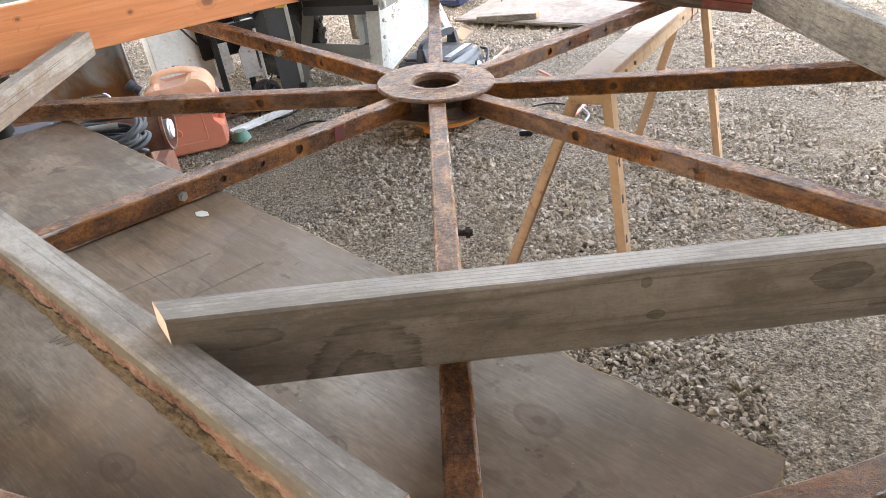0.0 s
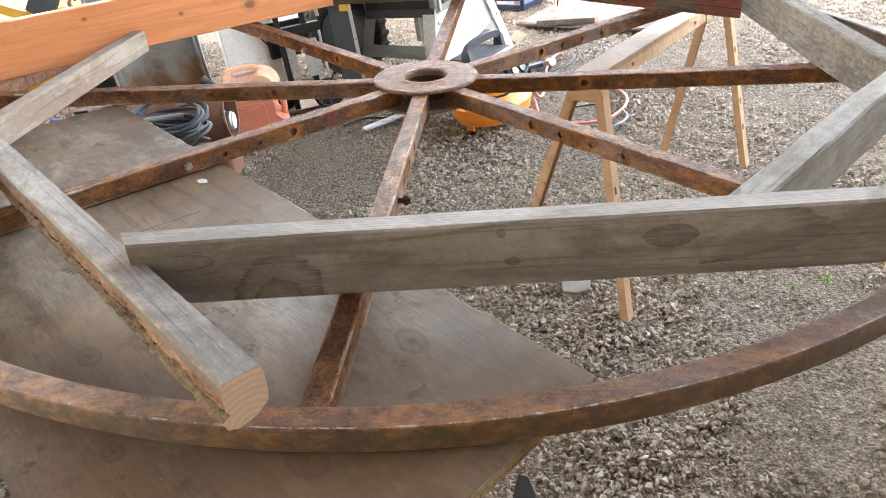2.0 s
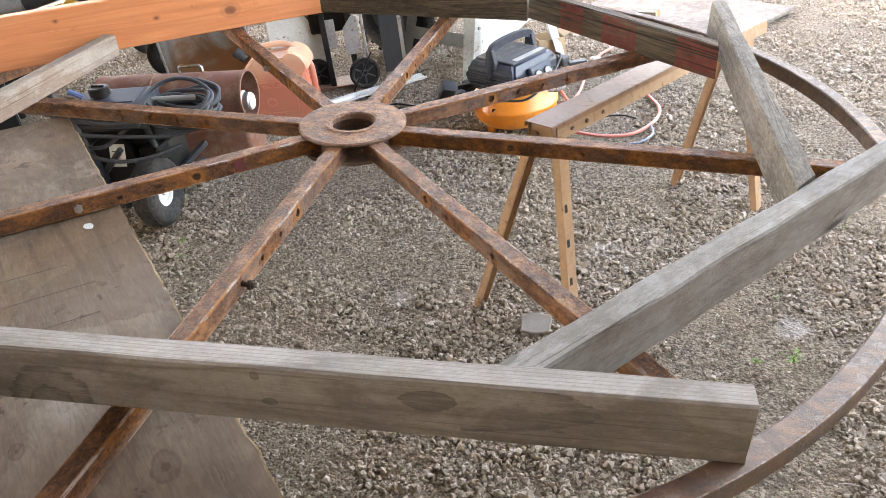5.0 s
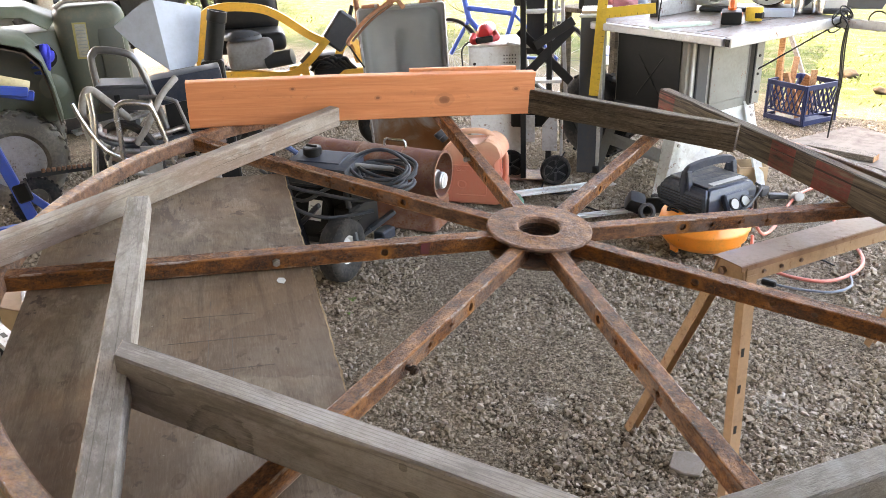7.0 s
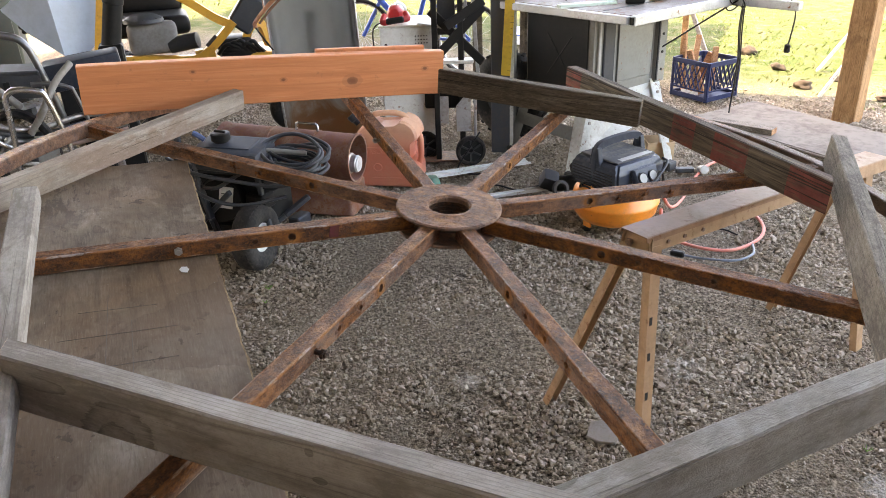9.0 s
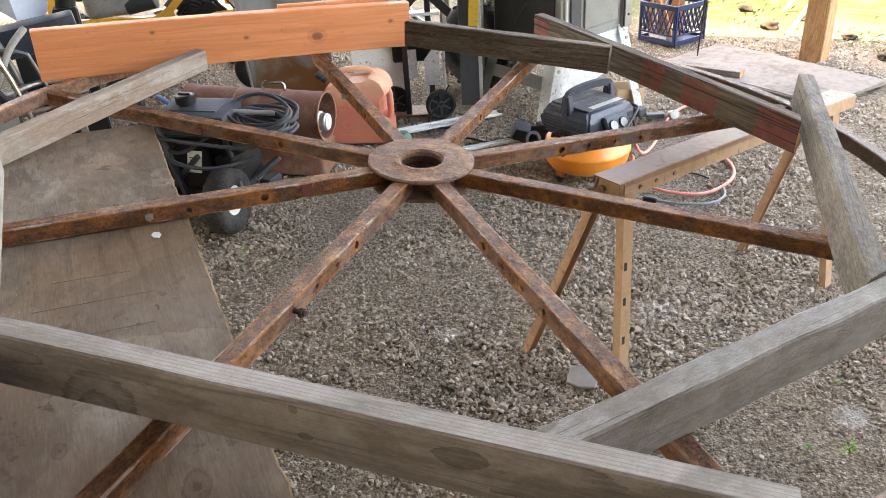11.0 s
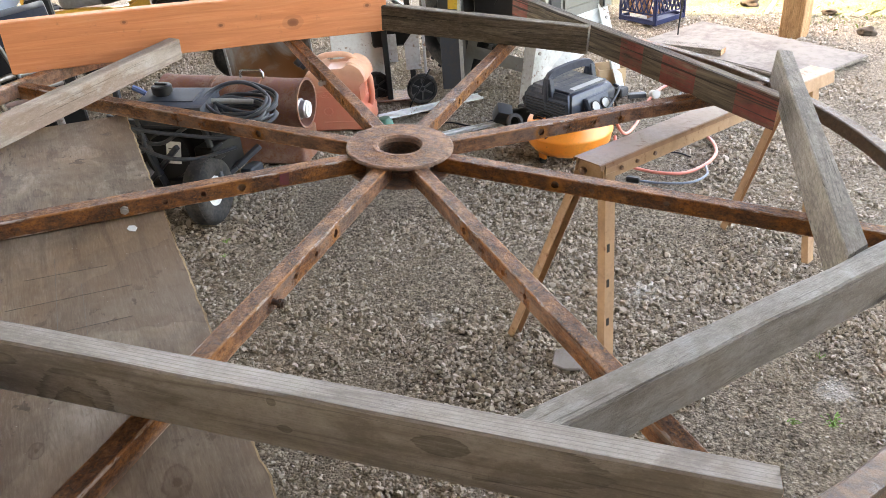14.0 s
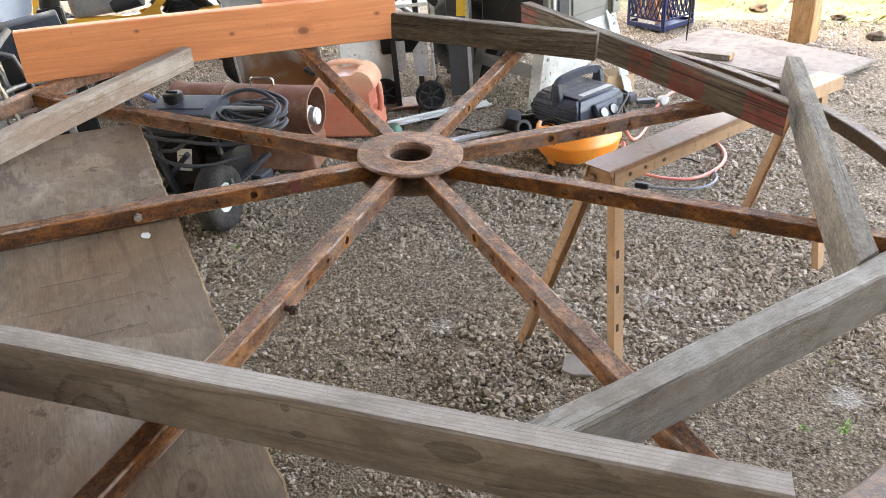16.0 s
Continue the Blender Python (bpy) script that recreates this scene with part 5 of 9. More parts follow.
def fuel_can():
    ob = thing("fuel_can", "sun faded red plastic fuel can with moulded handles", "fuel can", at(-1.50, 1.985, 0, 14) @ Matrix.Diagonal((1.1, 1, 1, 1)))
    n = Nodes("bleached fuel can plastic")
    z = n.sep()[2]
    f = n.ramp(n.math("ADD", n.math("MULTIPLY", z, 2.2), n.math("MULTIPLY", n.noise(7, 4, 0.6), 0.35)), (0.62, 0.0), (0.98, 1.0))
    c = n.mix(f, (0.56, 0.18, 0.115), (0.72, 0.42, 0.28))
    c = n.mix(n.ramp(n.noise(9, 5, 0.65, None, 0.6), (0.45, 0.0), (0.7, 0.45)), c, (0.50, 0.24, 0.15))
    c = n.mix(n.ramp(n.noise(60, 4, 0.7), (0.62, 0.0), (0.75, 0.5)), c, (0.30, 0.15, 0.09))
    n.bump(n.noise(90, 3), 0.12, 0.001)
    mat = n.done(c, 0.5)
    bm = bmesh.new()
    outline = [(0.0, 0.03), (0.03, 0.0), (0.31, 0.0), (0.335, 0.025), (0.335, 0.12), (0.290, 0.135), (0.283, 0.15), (0.283, 0.245), (0.293, 0.262), (0.335, 0.268), (0.335, 0.30), (0.318, 0.345), (0.285, 0.372), (0.245, 0.382), (0.232, 0.338), (0.118, 0.330), (0.104, 0.362), (0.07, 0.352), (0.035, 0.32), (0.0, 0.25)]
    prism(bm, outline, 0.19, pose(0, 0.19, 0, 90), 0.012)
    part("body", bm, mat, ob, smooth=30)
    part("top_handle", rod([(0.083, 0.095, 0.345), (0.092, 0.095, 0.375), (0.12, 0.095, 0.392), (0.20, 0.095, 0.398), (0.25, 0.095, 0.385), (0.27, 0.095, 0.36)], 0.0165, 10, 4), mat, ob, smooth=60)
    part("side_handle", rod([(0.318, 0.095, 0.29), (0.331, 0.095, 0.265), (0.333, 0.095, 0.21), (0.331, 0.095, 0.15), (0.318, 0.095, 0.115)], 0.0155, 10, 4), mat, ob, smooth=60)
    bm = bmesh.new()
    mm = tr(0.022, 0.095, 0.335) @ pose(0, 0, 0, 0, -42)
    lathe(bm, [(0, 0.062), (0.024, 0.062), (0.027, 0.058), (0.027, 0.028), (0.022, 0.024), (0.022, 0), (0, 0)], mm, 20)
    part("cap", bm, dark_grey, ob, "dark grey ribbed screw cap", smooth=35)
    part("panel_rim", rod([(0.095, -0.001, 0.055), (0.245, -0.001, 0.055), (0.25, -0.001, 0.065), (0.25, -0.001, 0.21), (0.235, -0.001, 0.225), (0.05, -0.001, 0.225)], 0.003, 6), mat, ob)
    part("badge", rod(torus_pts(0.021, 24, 1, 1, tr(0.125, -0.001, 0.115) @ pose(0, 0, 0, 90)), 0.003, 6, closed=True), mat, ob, "moulded round badge")
    cu = bpy.data.curves.new("lettering", "FONT")
    cu.body, cu.size, cu.extrude = "GASOLINE", 0.036, 0.0022
    tmp = bpy.data.objects.new("lettering", cu)
    scene.collection.objects.link(tmp)
    me = bpy.data.meshes.new_from_object(tmp.evaluated_get(bpy.context.evaluated_depsgraph_get()))
    bpy.data.objects.remove(tmp)
    me.materials.append(mat)
    t = new("lettering", me)
    t.parent, t.matrix_basis = ob, tr(0.055, -0.0012, 0.192) @ pose(0, 0, 0, 90)
    tagged(t, "raised word moulded in the plastic")
    part("lid_scrap", lathe(bmesh.new(), [(0, 0.05), (0.03, 0.045), (0.045, 0.02), (0.05, 0.0)], tr(0.385, 0.03, 0.0), 12), paint("green plastic", (0.03, 0.20, 0.14), 0.4), thing("plastic_cup", "small green plastic cup on the gravel", "cup", at(-1.47, 2.03, 0, 14)), smooth=30)


fuel_can()


def heater():
    a, b = Vector((-1.181, 1.528, 0.350)), Vector((-1.886, 1.433, 0.373))
    m, n = between(a, b)
    ob = thing("torpedo_heater", "rusty maroon torpedo heater lying over its red tank", "heater", m)
    r = 0.112
    bm = bmesh.new()
    mm = pose(0, 0, 0, 0, 90)
    prof = [(r - 0.006, 0.0), (r + 0.004, 0.0), (r + 0.004, 0.012), (r, 0.016), (r, 0.20), (r + 0.003, 0.205), (r + 0.003, 0.215), (r, 0.22), (r, 0.43), (r + 0.003, 0.435), (r + 0.003, 0.445), (r, 0.45), (r, n - 0.02), (r + 0.004, n), (r - 0.004, n), (r - 0.004, 0.05)]
    lathe(bm, prof, mm, 48, closed=True)
    part("shell", bm, heater_red, ob, "dusty rusted maroon steel shell", smooth=30)
    bm = bmesh.new()
    lathe(bm, [(0, 0.12), (0.09, 0.12), (r - 0.005, 0.10)], mm, 36)
    part("baffle", bm, rust_spoke, ob)
    bm = bmesh.new()
    lathe(bm, [(0, -0.002), (0.036, -0.002), (0.042, 0.004), (0.042, 0.03), (0.05, 0.034), (0.05, 0.09), (0, 0.09)], mm @ tr(0.03, 0, 0), 28)
    part("burner_cone", bm, galv, ob, smooth=30)
    part("burner_cap", cylb(0.037, 0.004, mm @ tr(0.03, 0, -0.003), 28), pale_grey, ob, "pale round burner cap")
    part("carry_handle", rod([(0.20, 0, r), (0.20, 0, r + 0.028), (0.212, 0, r + 0.036), (0.30, 0, r + 0.036), (0.312, 0, r + 0.028), (0.312, 0, r)], 0.007, 8), chrome, ob, "bright steel carrying handle", smooth=60)
    inv = m.inverted()
    low = inv @ at(-1.47, 1.655, 0, 8)
    bm = bmesh.new()
    prism(bm, [(-0.20, -0.10), (0.17, -0.10), (0.185, -0.085), (0.185, 0.085), (0.17, 0.10), (-0.20, 0.10)], 0.155, low @ tr(0, 0, 0.004), 0.008)
    part("fuel_tank", bm, heater_red, ob, "dull red steel fuel tank", smooth=30)
    for x in (-0.14, 0.12):
        part("saddle", boxb(0.03, 0.14, 0.09, low @ tr(x, -0.02, 0.195), 0.004), heater_red, ob)


heater()


def washer():
    ob = thing("pressure_washer", "black petrol pressure washer with coiled grey hose", "pressure washer", at(-1.50, 1.02, 0, 0))
    for k, (x, y) in enumerate(((0.115, -0.055), (-0.40, 0.06))):
        w = part("wheel", tyre_bm(0.148, 0.10, 0.066), rubber, ob, "dusty black pneumatic tyre", smooth=40, m=tr(x, y, 0.150) @ pose(0, 0, 0, 0, 0, 8))
        part("tread", grooves_bm(0.1420, 0.10), rubber, w)
        part("rim", lathe(bmesh.new(), [(0, 0.035), (0.018, 0.036), (0.02, 0.024), (0.05, 0.02), (0.058, 0.032), (0.064, 0.034), (0.064, -0.03), (0, -0.03)], pose(0, 0, 0, 0, 90), 32), pale_grey, w, "pale grey wheel rim", smooth=35)
    bm = boxb(0.36, 0.22, 0.20, tr(-0.10, 0.14, 0.33) @ pose(0, 0, 0, 0, 3, 12), 0.03, 2)
    part("cowl", bm, black_plastic, ob, "black engine cowl", smooth=30)
    part("skid_plate", boxb(0.46, 0.26, 0.05, tr(-0.12, 0.10, 0.15) @ pose(0, 0, 0, 0, 0, 8), 0.012), black_plastic, ob)
    for a, b in (((-0.28, -0.07, 0.44), (-0.16, -0.12, 0.10)), ((-0.24, -0.05, 0.12), (0.04, -0.09, 0.36)), ((0.16, 0.0, 0.13), (0.10, 0.02, 0.45)), ((-0.20, -0.10, 0.46), (0.12, -0.03, 0.44))):
        part("frame_bar", barb(a, b, 0.022, 0.022, 0.004), navy, ob)
    part("axle", rod([(-0.40, 0.06, 0.127), (0.115, -0.05, 0.127)], 0.011, 8), navy, ob)
    bm = bmesh.new()
    lathe(bm, [(0, -0.11), (0.085, -0.11), (0.108, -0.095), (0.115, 0.02), (0.095, 0.05), (0.095, 0.10), (0.0, 0.10)], tr(-0.10, 0.05, 0.27) @ pose(0, 0, 0, 80, 0, 20), 32)
    motor = part("motor", bm, black_plastic, ob, "black finned motor housing", smooth=35)
    for k in range(16):
        a = math.pi * 2 * k / 16
        part("fin", boxb(0.004, 0.035, 0.012, tr(-0.10, 0.06, 0.28) @ pose(0, 0, 0, 80, 0, 20) @ Matrix.Rotation(a, 4, "Z") @ tr(0, 0.088, -0.088), 0.001), dark_grey, motor)
    part("label_plate", boxb(0.062, 0.002, 0.095, tr(-0.035, -0.036, 0.305) @ pose(0, 0, 0, -12, 8, 20), 0.0005), white_plastic, motor, "white printed rating plate")
    for k in range(5):
        part("print_bar", boxb(0.036, 0.001, 0.004, tr(-0.035, -0.0365, 0.275 + 0.012 * k) @ pose(0, 0, 0, -12, 8, 20)), ink_dark, motor)
    bm = boxb(0.16, 0.16, 0.14, tr(0.06, 0.13, 0.25), 0.02, 2)
    cyl(bm, 0.05, 0.14, tr(0.07, 0.02, 0.22) @ pose(0, 0, 0, 90), 20)
    box(bm, 0.10, 0.09, 0.07, tr(0.10, 0.03, 0.29), 0.01)
    part("pump", bm, black_plastic, ob, "dark cast pump block", smooth=30)
    part("drain_cap", cylb(0.013, 0.03, tr(0.10, -0.02, 0.255) @ pose(0, 0, 0, 70, 30), 12), level_yellow, ob, "small yellow plastic cap")
    bm = boxb(0.31, 0.22, 0.10, tr(-0.03, 0.05, 0.475) @ pose(0, 0, 0, 4, 2, 14), 0.018, 2)
    box(bm, 0.22, 0.15, 0.03, tr(-0.03, 0.06, 0.515) @ pose(0, 0, 0, 4, 2, 14), 0.01)
    part("fuel_tank", bm, paint("dusty tank plastic", (0.028, 0.036, 0.05), 0.6, (0.10, 0.095, 0.088), 0.6, spec=0.2), ob, "dusty blue black fuel tank", smooth=30)
    bm = bmesh.new()
    lathe(bm, [(0, 0.045), (0.036, 0.045), (0.042, 0.04), (0.042, 0.012), (0.034, 0.01), (0.034, 0), (0, 0)], tr(-0.085, 0.05, 0.528), 24)
    box(bm, 0.06, 0.012, 0.012, tr(-0.085, 0.05, 0.576), 0.003)
    part("filler_cap", bm, black_plastic, ob, smooth=30)
    part("spout", rod([(-0.14, 0.01, 0.545), (-0.165, 0.0, 0.565), (-0.185, -0.005, 0.575)], 0.012, 8), paint("blue plastic", (0.08, 0.14, 0.30), 0.4), ob, "small blue plastic nozzle")
    for pts in ([(-0.13, -0.09, 0.40), (-0.085, -0.09, 0.22), (-0.05, -0.08, 0.09)], [(-0.30, 0.0, 0.42), (-0.13, -0.09, 0.41)], [(-0.05, -0.08, 0.09), (0.10, 0.0, 0.11), (0.20, 0.16, 0.13)], [(0.08, 0.03, 0.14), (0.15, 0.12, 0.185), (0.22, 0.22, 0.25)], [(-0.35, 0.02, 0.06), (-0.05, -0.08, 0.09)], [(-0.31, -0.02, 0.05), (-0.30, 0.0, 0.42), (-0.30, 0.02, 0.62)]):
        bm = bmesh.new()
        for p, q in zip(pts, pts[1:]):
            bar(bm, p, q, 0.030, 0.022, 0.004)
        part("frame_bar", bm, navy, ob, "navy painted steel frame bar")
    part("bracket", boxb(0.06, 0.10, 0.05, tr(0.175, 0.19, 0.14), 0.006), navy, ob)
    rng = random.Random(3)
    for k in range(10):
        c = Vector((0.22 + rng.uniform(-0.03, 0.03), 0.14 + rng.uniform(-0.04, 0.05), 0.40 + 0.011 * k))
        r = rng.uniform(0.08, 0.115)
        mm = tr(*c) @ pose(0, 0, 0, rng.uniform(4, 20), rng.uniform(-10, 12), rng.uniform(-20, 20))
        pts = [v + Vector((0, 0, 0.006 * math.sin(0.7 * i + k))) for i, v in enumerate(torus_pts(r, 26, 1.3, 0.95, mm))]
        part("hose_loop", rod(pts, 0.0085, 8, closed=True), hose_black, ob, smooth=60)
    for pts in ([(-0.25, -0.07, 0.52), (-0.18, -0.12, 0.40), (-0.02, -0.13, 0.33), (0.10, -0.06, 0.30), (0.22, 0.06, 0.31)], [(-0.30, -0.02, 0.44), (-0.22, -0.11, 0.34), (-0.16, -0.12, 0.22), (-0.20, -0.08, 0.08)], [(0.05, 0.02, 0.47), (0.18, 0.02, 0.44), (0.28, 0.08, 0.42), (0.30, 0.16, 0.37), (0.22, 0.22, 0.33)], [(-0.36, -0.02, 0.50), (-0.2, -0.08, 0.49), (0.0, -0.07, 0.46), (0.14, 0.05, 0.43), (0.30, 0.12, 0.40), (0.33, 0.2, 0.35)], [(-0.32, -0.05, 0.46), (-0.12, -0.12, 0.44), (0.08, -0.06, 0.40), (0.20, 0.03, 0.365), (0.32, 0.12, 0.37)], [(-0.28, -0.08, 0.40), (-0.05, -0.10, 0.37), (0.05, -0.04, 0.42), (0.16, 0.10, 0.48)], [(-0.20, -0.05, 0.53), (-0.12, -0.10, 0.45), (-0.10, -0.12, 0.36), (-0.14, -0.12, 0.33)]):
        part("hose", rod(pts, 0.0085, 8, 6), hose_black, ob, "grey black rubber hose", smooth=60)
    part("lance", rod([(0.06, 0.06, 0.505), (0.16, 0.12, 0.49), (0.27, 0.17, 0.475)], 0.011, 10, 3), grey_paint, ob, "grey lance end", smooth=60)


washer()


def saw_stand():
    ob = thing("mitre_saw_stand", "folded black steel saw stand standing on end with small wheels", "tool stand", at(-1.11, 2.54, 0, 22))
    for x in (-0.115, 0.03):
        part("upright", boxb(0.032, 0.032, 1.42, tr(x, 0, 0.73), 0.004), black_plastic, ob)
    part("upright", boxb(0.022, 0.022, 0.9, tr(0.10, 0.06, 0.95) @ pose(0, 0, 0, 2, -3), 0.003), galv, ob, "bare grey steel upright")
    part("back_plate", boxb(0.10, 0.006, 0.62, tr(-0.05, 0.06, 1.05), 0.002), dark_grey, ob)
    part("strut", barb((0.03, 0.0, 0.46), (0.085, 0.03, 1.30), 0.018, 0.022, 0.003), galv, ob, "bare grey steel strut")
    part("shelf", boxb(0.19, 0.14, 0.014, tr(-0.115, 0.08, 0.80) @ pose(0, 0, 0, 4, 10), 0.003), pale_grey, ob)
    part("lower_box", boxb(0.24, 0.12, 0.20, tr(-0.07, 0.10, 0.42), 0.01), black_plastic, ob)
    for k, (a, b) in enumerate((((-0.12, -0.02, 0.62), (0.16, 0.0, 0.90)), ((-0.14, 0.02, 0.88), (0.15, -0.02, 0.60)), ((-0.05, -0.03, 0.80), (0.16, 0.0, 0.93)), ((-0.13, -0.02, 1.12), (0.04, 0.02, 1.30)))):
        part("brace", barb(a, b, 0.012, 0.05, 0.003), black_plastic, ob)
    part("crossbar", boxb(0.27, 0.05, 0.05, tr(-0.02, -0.01, 0.47), 0.006), black_plastic, ob)
    part("crossbar", boxb(0.22, 0.06, 0.02, tr(-0.02, 0.02, 0.98), 0.004), pale_grey, ob)
    part("crossbar", boxb(0.20, 0.08, 0.02, tr(0.0, 0.02, 0.60), 0.004), pale_grey, ob)
    bm = bmesh.new()
    prism(bm, [(0, 0), (0.085, 0), (0.085, 0.21), (0.05, 0.21), (0, 0.15)], 0.006, tr(-0.005, -0.025, 0.20) @ pose(0, 0, 0, 90), 0.001)
    part("side_plate", bm, galv, ob, "bare grey steel side plate")
    part("side_plate", boxb(0.05, 0.006, 0.16, tr(-0.075, 0.01, 0.32), 0.001), galv, ob)
    for z in (0.225, 0.385):
        part("bolt", cylb(0.009, 0.008, tr(0.072, -0.033, z) @ pose(0, 0, 0, 90), 8), steel_worn, ob)
    part("side_rail", boxb(0.016, 0.02, 0.42, tr(0.105, 0.0, 0.25), 0.003), galv, ob)
    for x, y in ((0.075, -0.055), (-0.2, 0.05)):
        w = part("wheel", tyre_bm(0.088, 0.045, 0.066), rubber, ob, "small grey black wheel", smooth=40, m=tr(x, y, 0.09) @ pose(0, 0, 0, 0, 0, -78))
        part("rim", lathe(bmesh.new(), [(0.012, 0.014), (0.018, 0.014), (0.018, -0.014), (0.012, -0.014)], pose(0, 0, 0, 0, 90), 16, closed=True), dark_grey, w)
        part("disc", lathe(bmesh.new(), [(0, 0.004), (0.067, 0.004), (0.067, -0.004), (0, -0.004)], pose(0, 0, 0, 0, 90), 24), black_plastic, w)
        for k in range(6):
            part("wheel_spoke", boxb(0.012, 0.010, 0.055, Matrix.Rotation(math.pi * k / 3, 4, "X") @ tr(0.006, 0, 0.04)), dark_grey, w)
    part("base_plate", boxb(0.30, 0.18, 0.012, tr(-0.06, 0.06, 0.02), 0.003), rust_spoke, ob)
    part("cable", rod([(0.13, -0.11, 0.22), (0.05, -0.13, 0.10), (0.0, -0.15, 0.02), (0.03, -0.2, 0.01), (0.13, -0.24, 0.012), (0.3, -0.1, 0.015), (0.42, 0.05, 0.015)], 0.0045, 6, 6), black_plastic, ob)


saw_stand()


def cabinet():
    ob = thing("metal_cabinet", "dented white steel cabinet with a row of vents", "cabinet", at(-1.585, 2.40, 0, 27))
    body = part("body", boxb(0.30, 0.34, 0.78, tr(0.213, 0.17, 0.395), 0.004), white_paint, ob)
    part("lid", boxb(0.31, 0.35, 0.012, tr(0.213, 0.17, 0.791), 0.003), paint("rust stained white lid", (0.56, 0.55, 0.50), 0.5, (0.30, 0.22, 0.15), 0.5, 0.2), ob)
    for k in range(15):
        part("vent", cylb(0.004, 0.003, tr(0.265 + 0.016 * (k % 5), -0.0005, 0.735 - 0.02 * (k // 5)) @ pose(0, 0, 0, 90), 8), black_plastic, body)
    part("knob_hole", cylb(0.009, 0.003, tr(0.095, -0.0005, 0.69) @ pose(0, 0, 0, 90), 12), black_plastic, body)
    part("dark_strip", boxb(0.010, 0.003, 0.30, tr(0.245, -0.002, 0.50) @ pose(0, 0, 0, 0, -32), 0.001), ink_dark, body)
    t = thing("heat_gun", "red and black corded power tool on the cabinet lid", "power tool", at(-1.585, 2.40, 0.797, 27))
    bm = bmesh.new()
    lathe(bm, [(0, 0.0), (0.030, 0.002), (0.046, 0.02), (0.05, 0.08), (0.044, 0.11), (0.0, 0.112)], tr(0.150, 0.055, 0.052) @ pose(0, 0, 0, -90, 0, -8), 20)
    part("motor_body", bm, red_plastic, t, smooth=40)
    for k in range(5):
        part("vent_slot", boxb(0.004, 0.05, 0.004, tr(0.122 + 0.015 * k, 0.105, 0.098 + 0.004 * (2 - abs(k - 2))), 0.001), black_plastic, t)
    part("grip", rod([(0.095, 0.05, 0.05), (0.085, 0.0, 0.02), (0.15, -0.008, 0.028), (0.225, 0.01, 0.035), (0.215, 0.07, 0.055)], 0.017, 10, 4), red_plastic, t, smooth=50)
    part("grip_pad", barb((0.105, -0.018, 0.026), (0.205, -0.012, 0.036), 0.028, 0.034, 0.008), black_plastic, t)
    part("nozzle", lathe(bmesh.new(), [(0.0, 0.0), (0.044, 0.0), (0.048, 0.01), (0.048, 0.07), (0.040, 0.085), (0.04, 0.10), (0.0, 0.10)], tr(0.166, 0.165, 0.052) @ pose(0, 0, 0, -90, 0, -8), 20), grey_paint, t, "grey metal front collar", smooth=40)
    part("cord", rod([(0.085, 0.0, 0.02), (0.05, -0.005, 0.01), (0.025, -0.012, -0.03), (0.028, -0.012, -0.12), (0.035, -0.012, -0.16)], 0.0045, 6, 5), black_plastic, t)


cabinet()


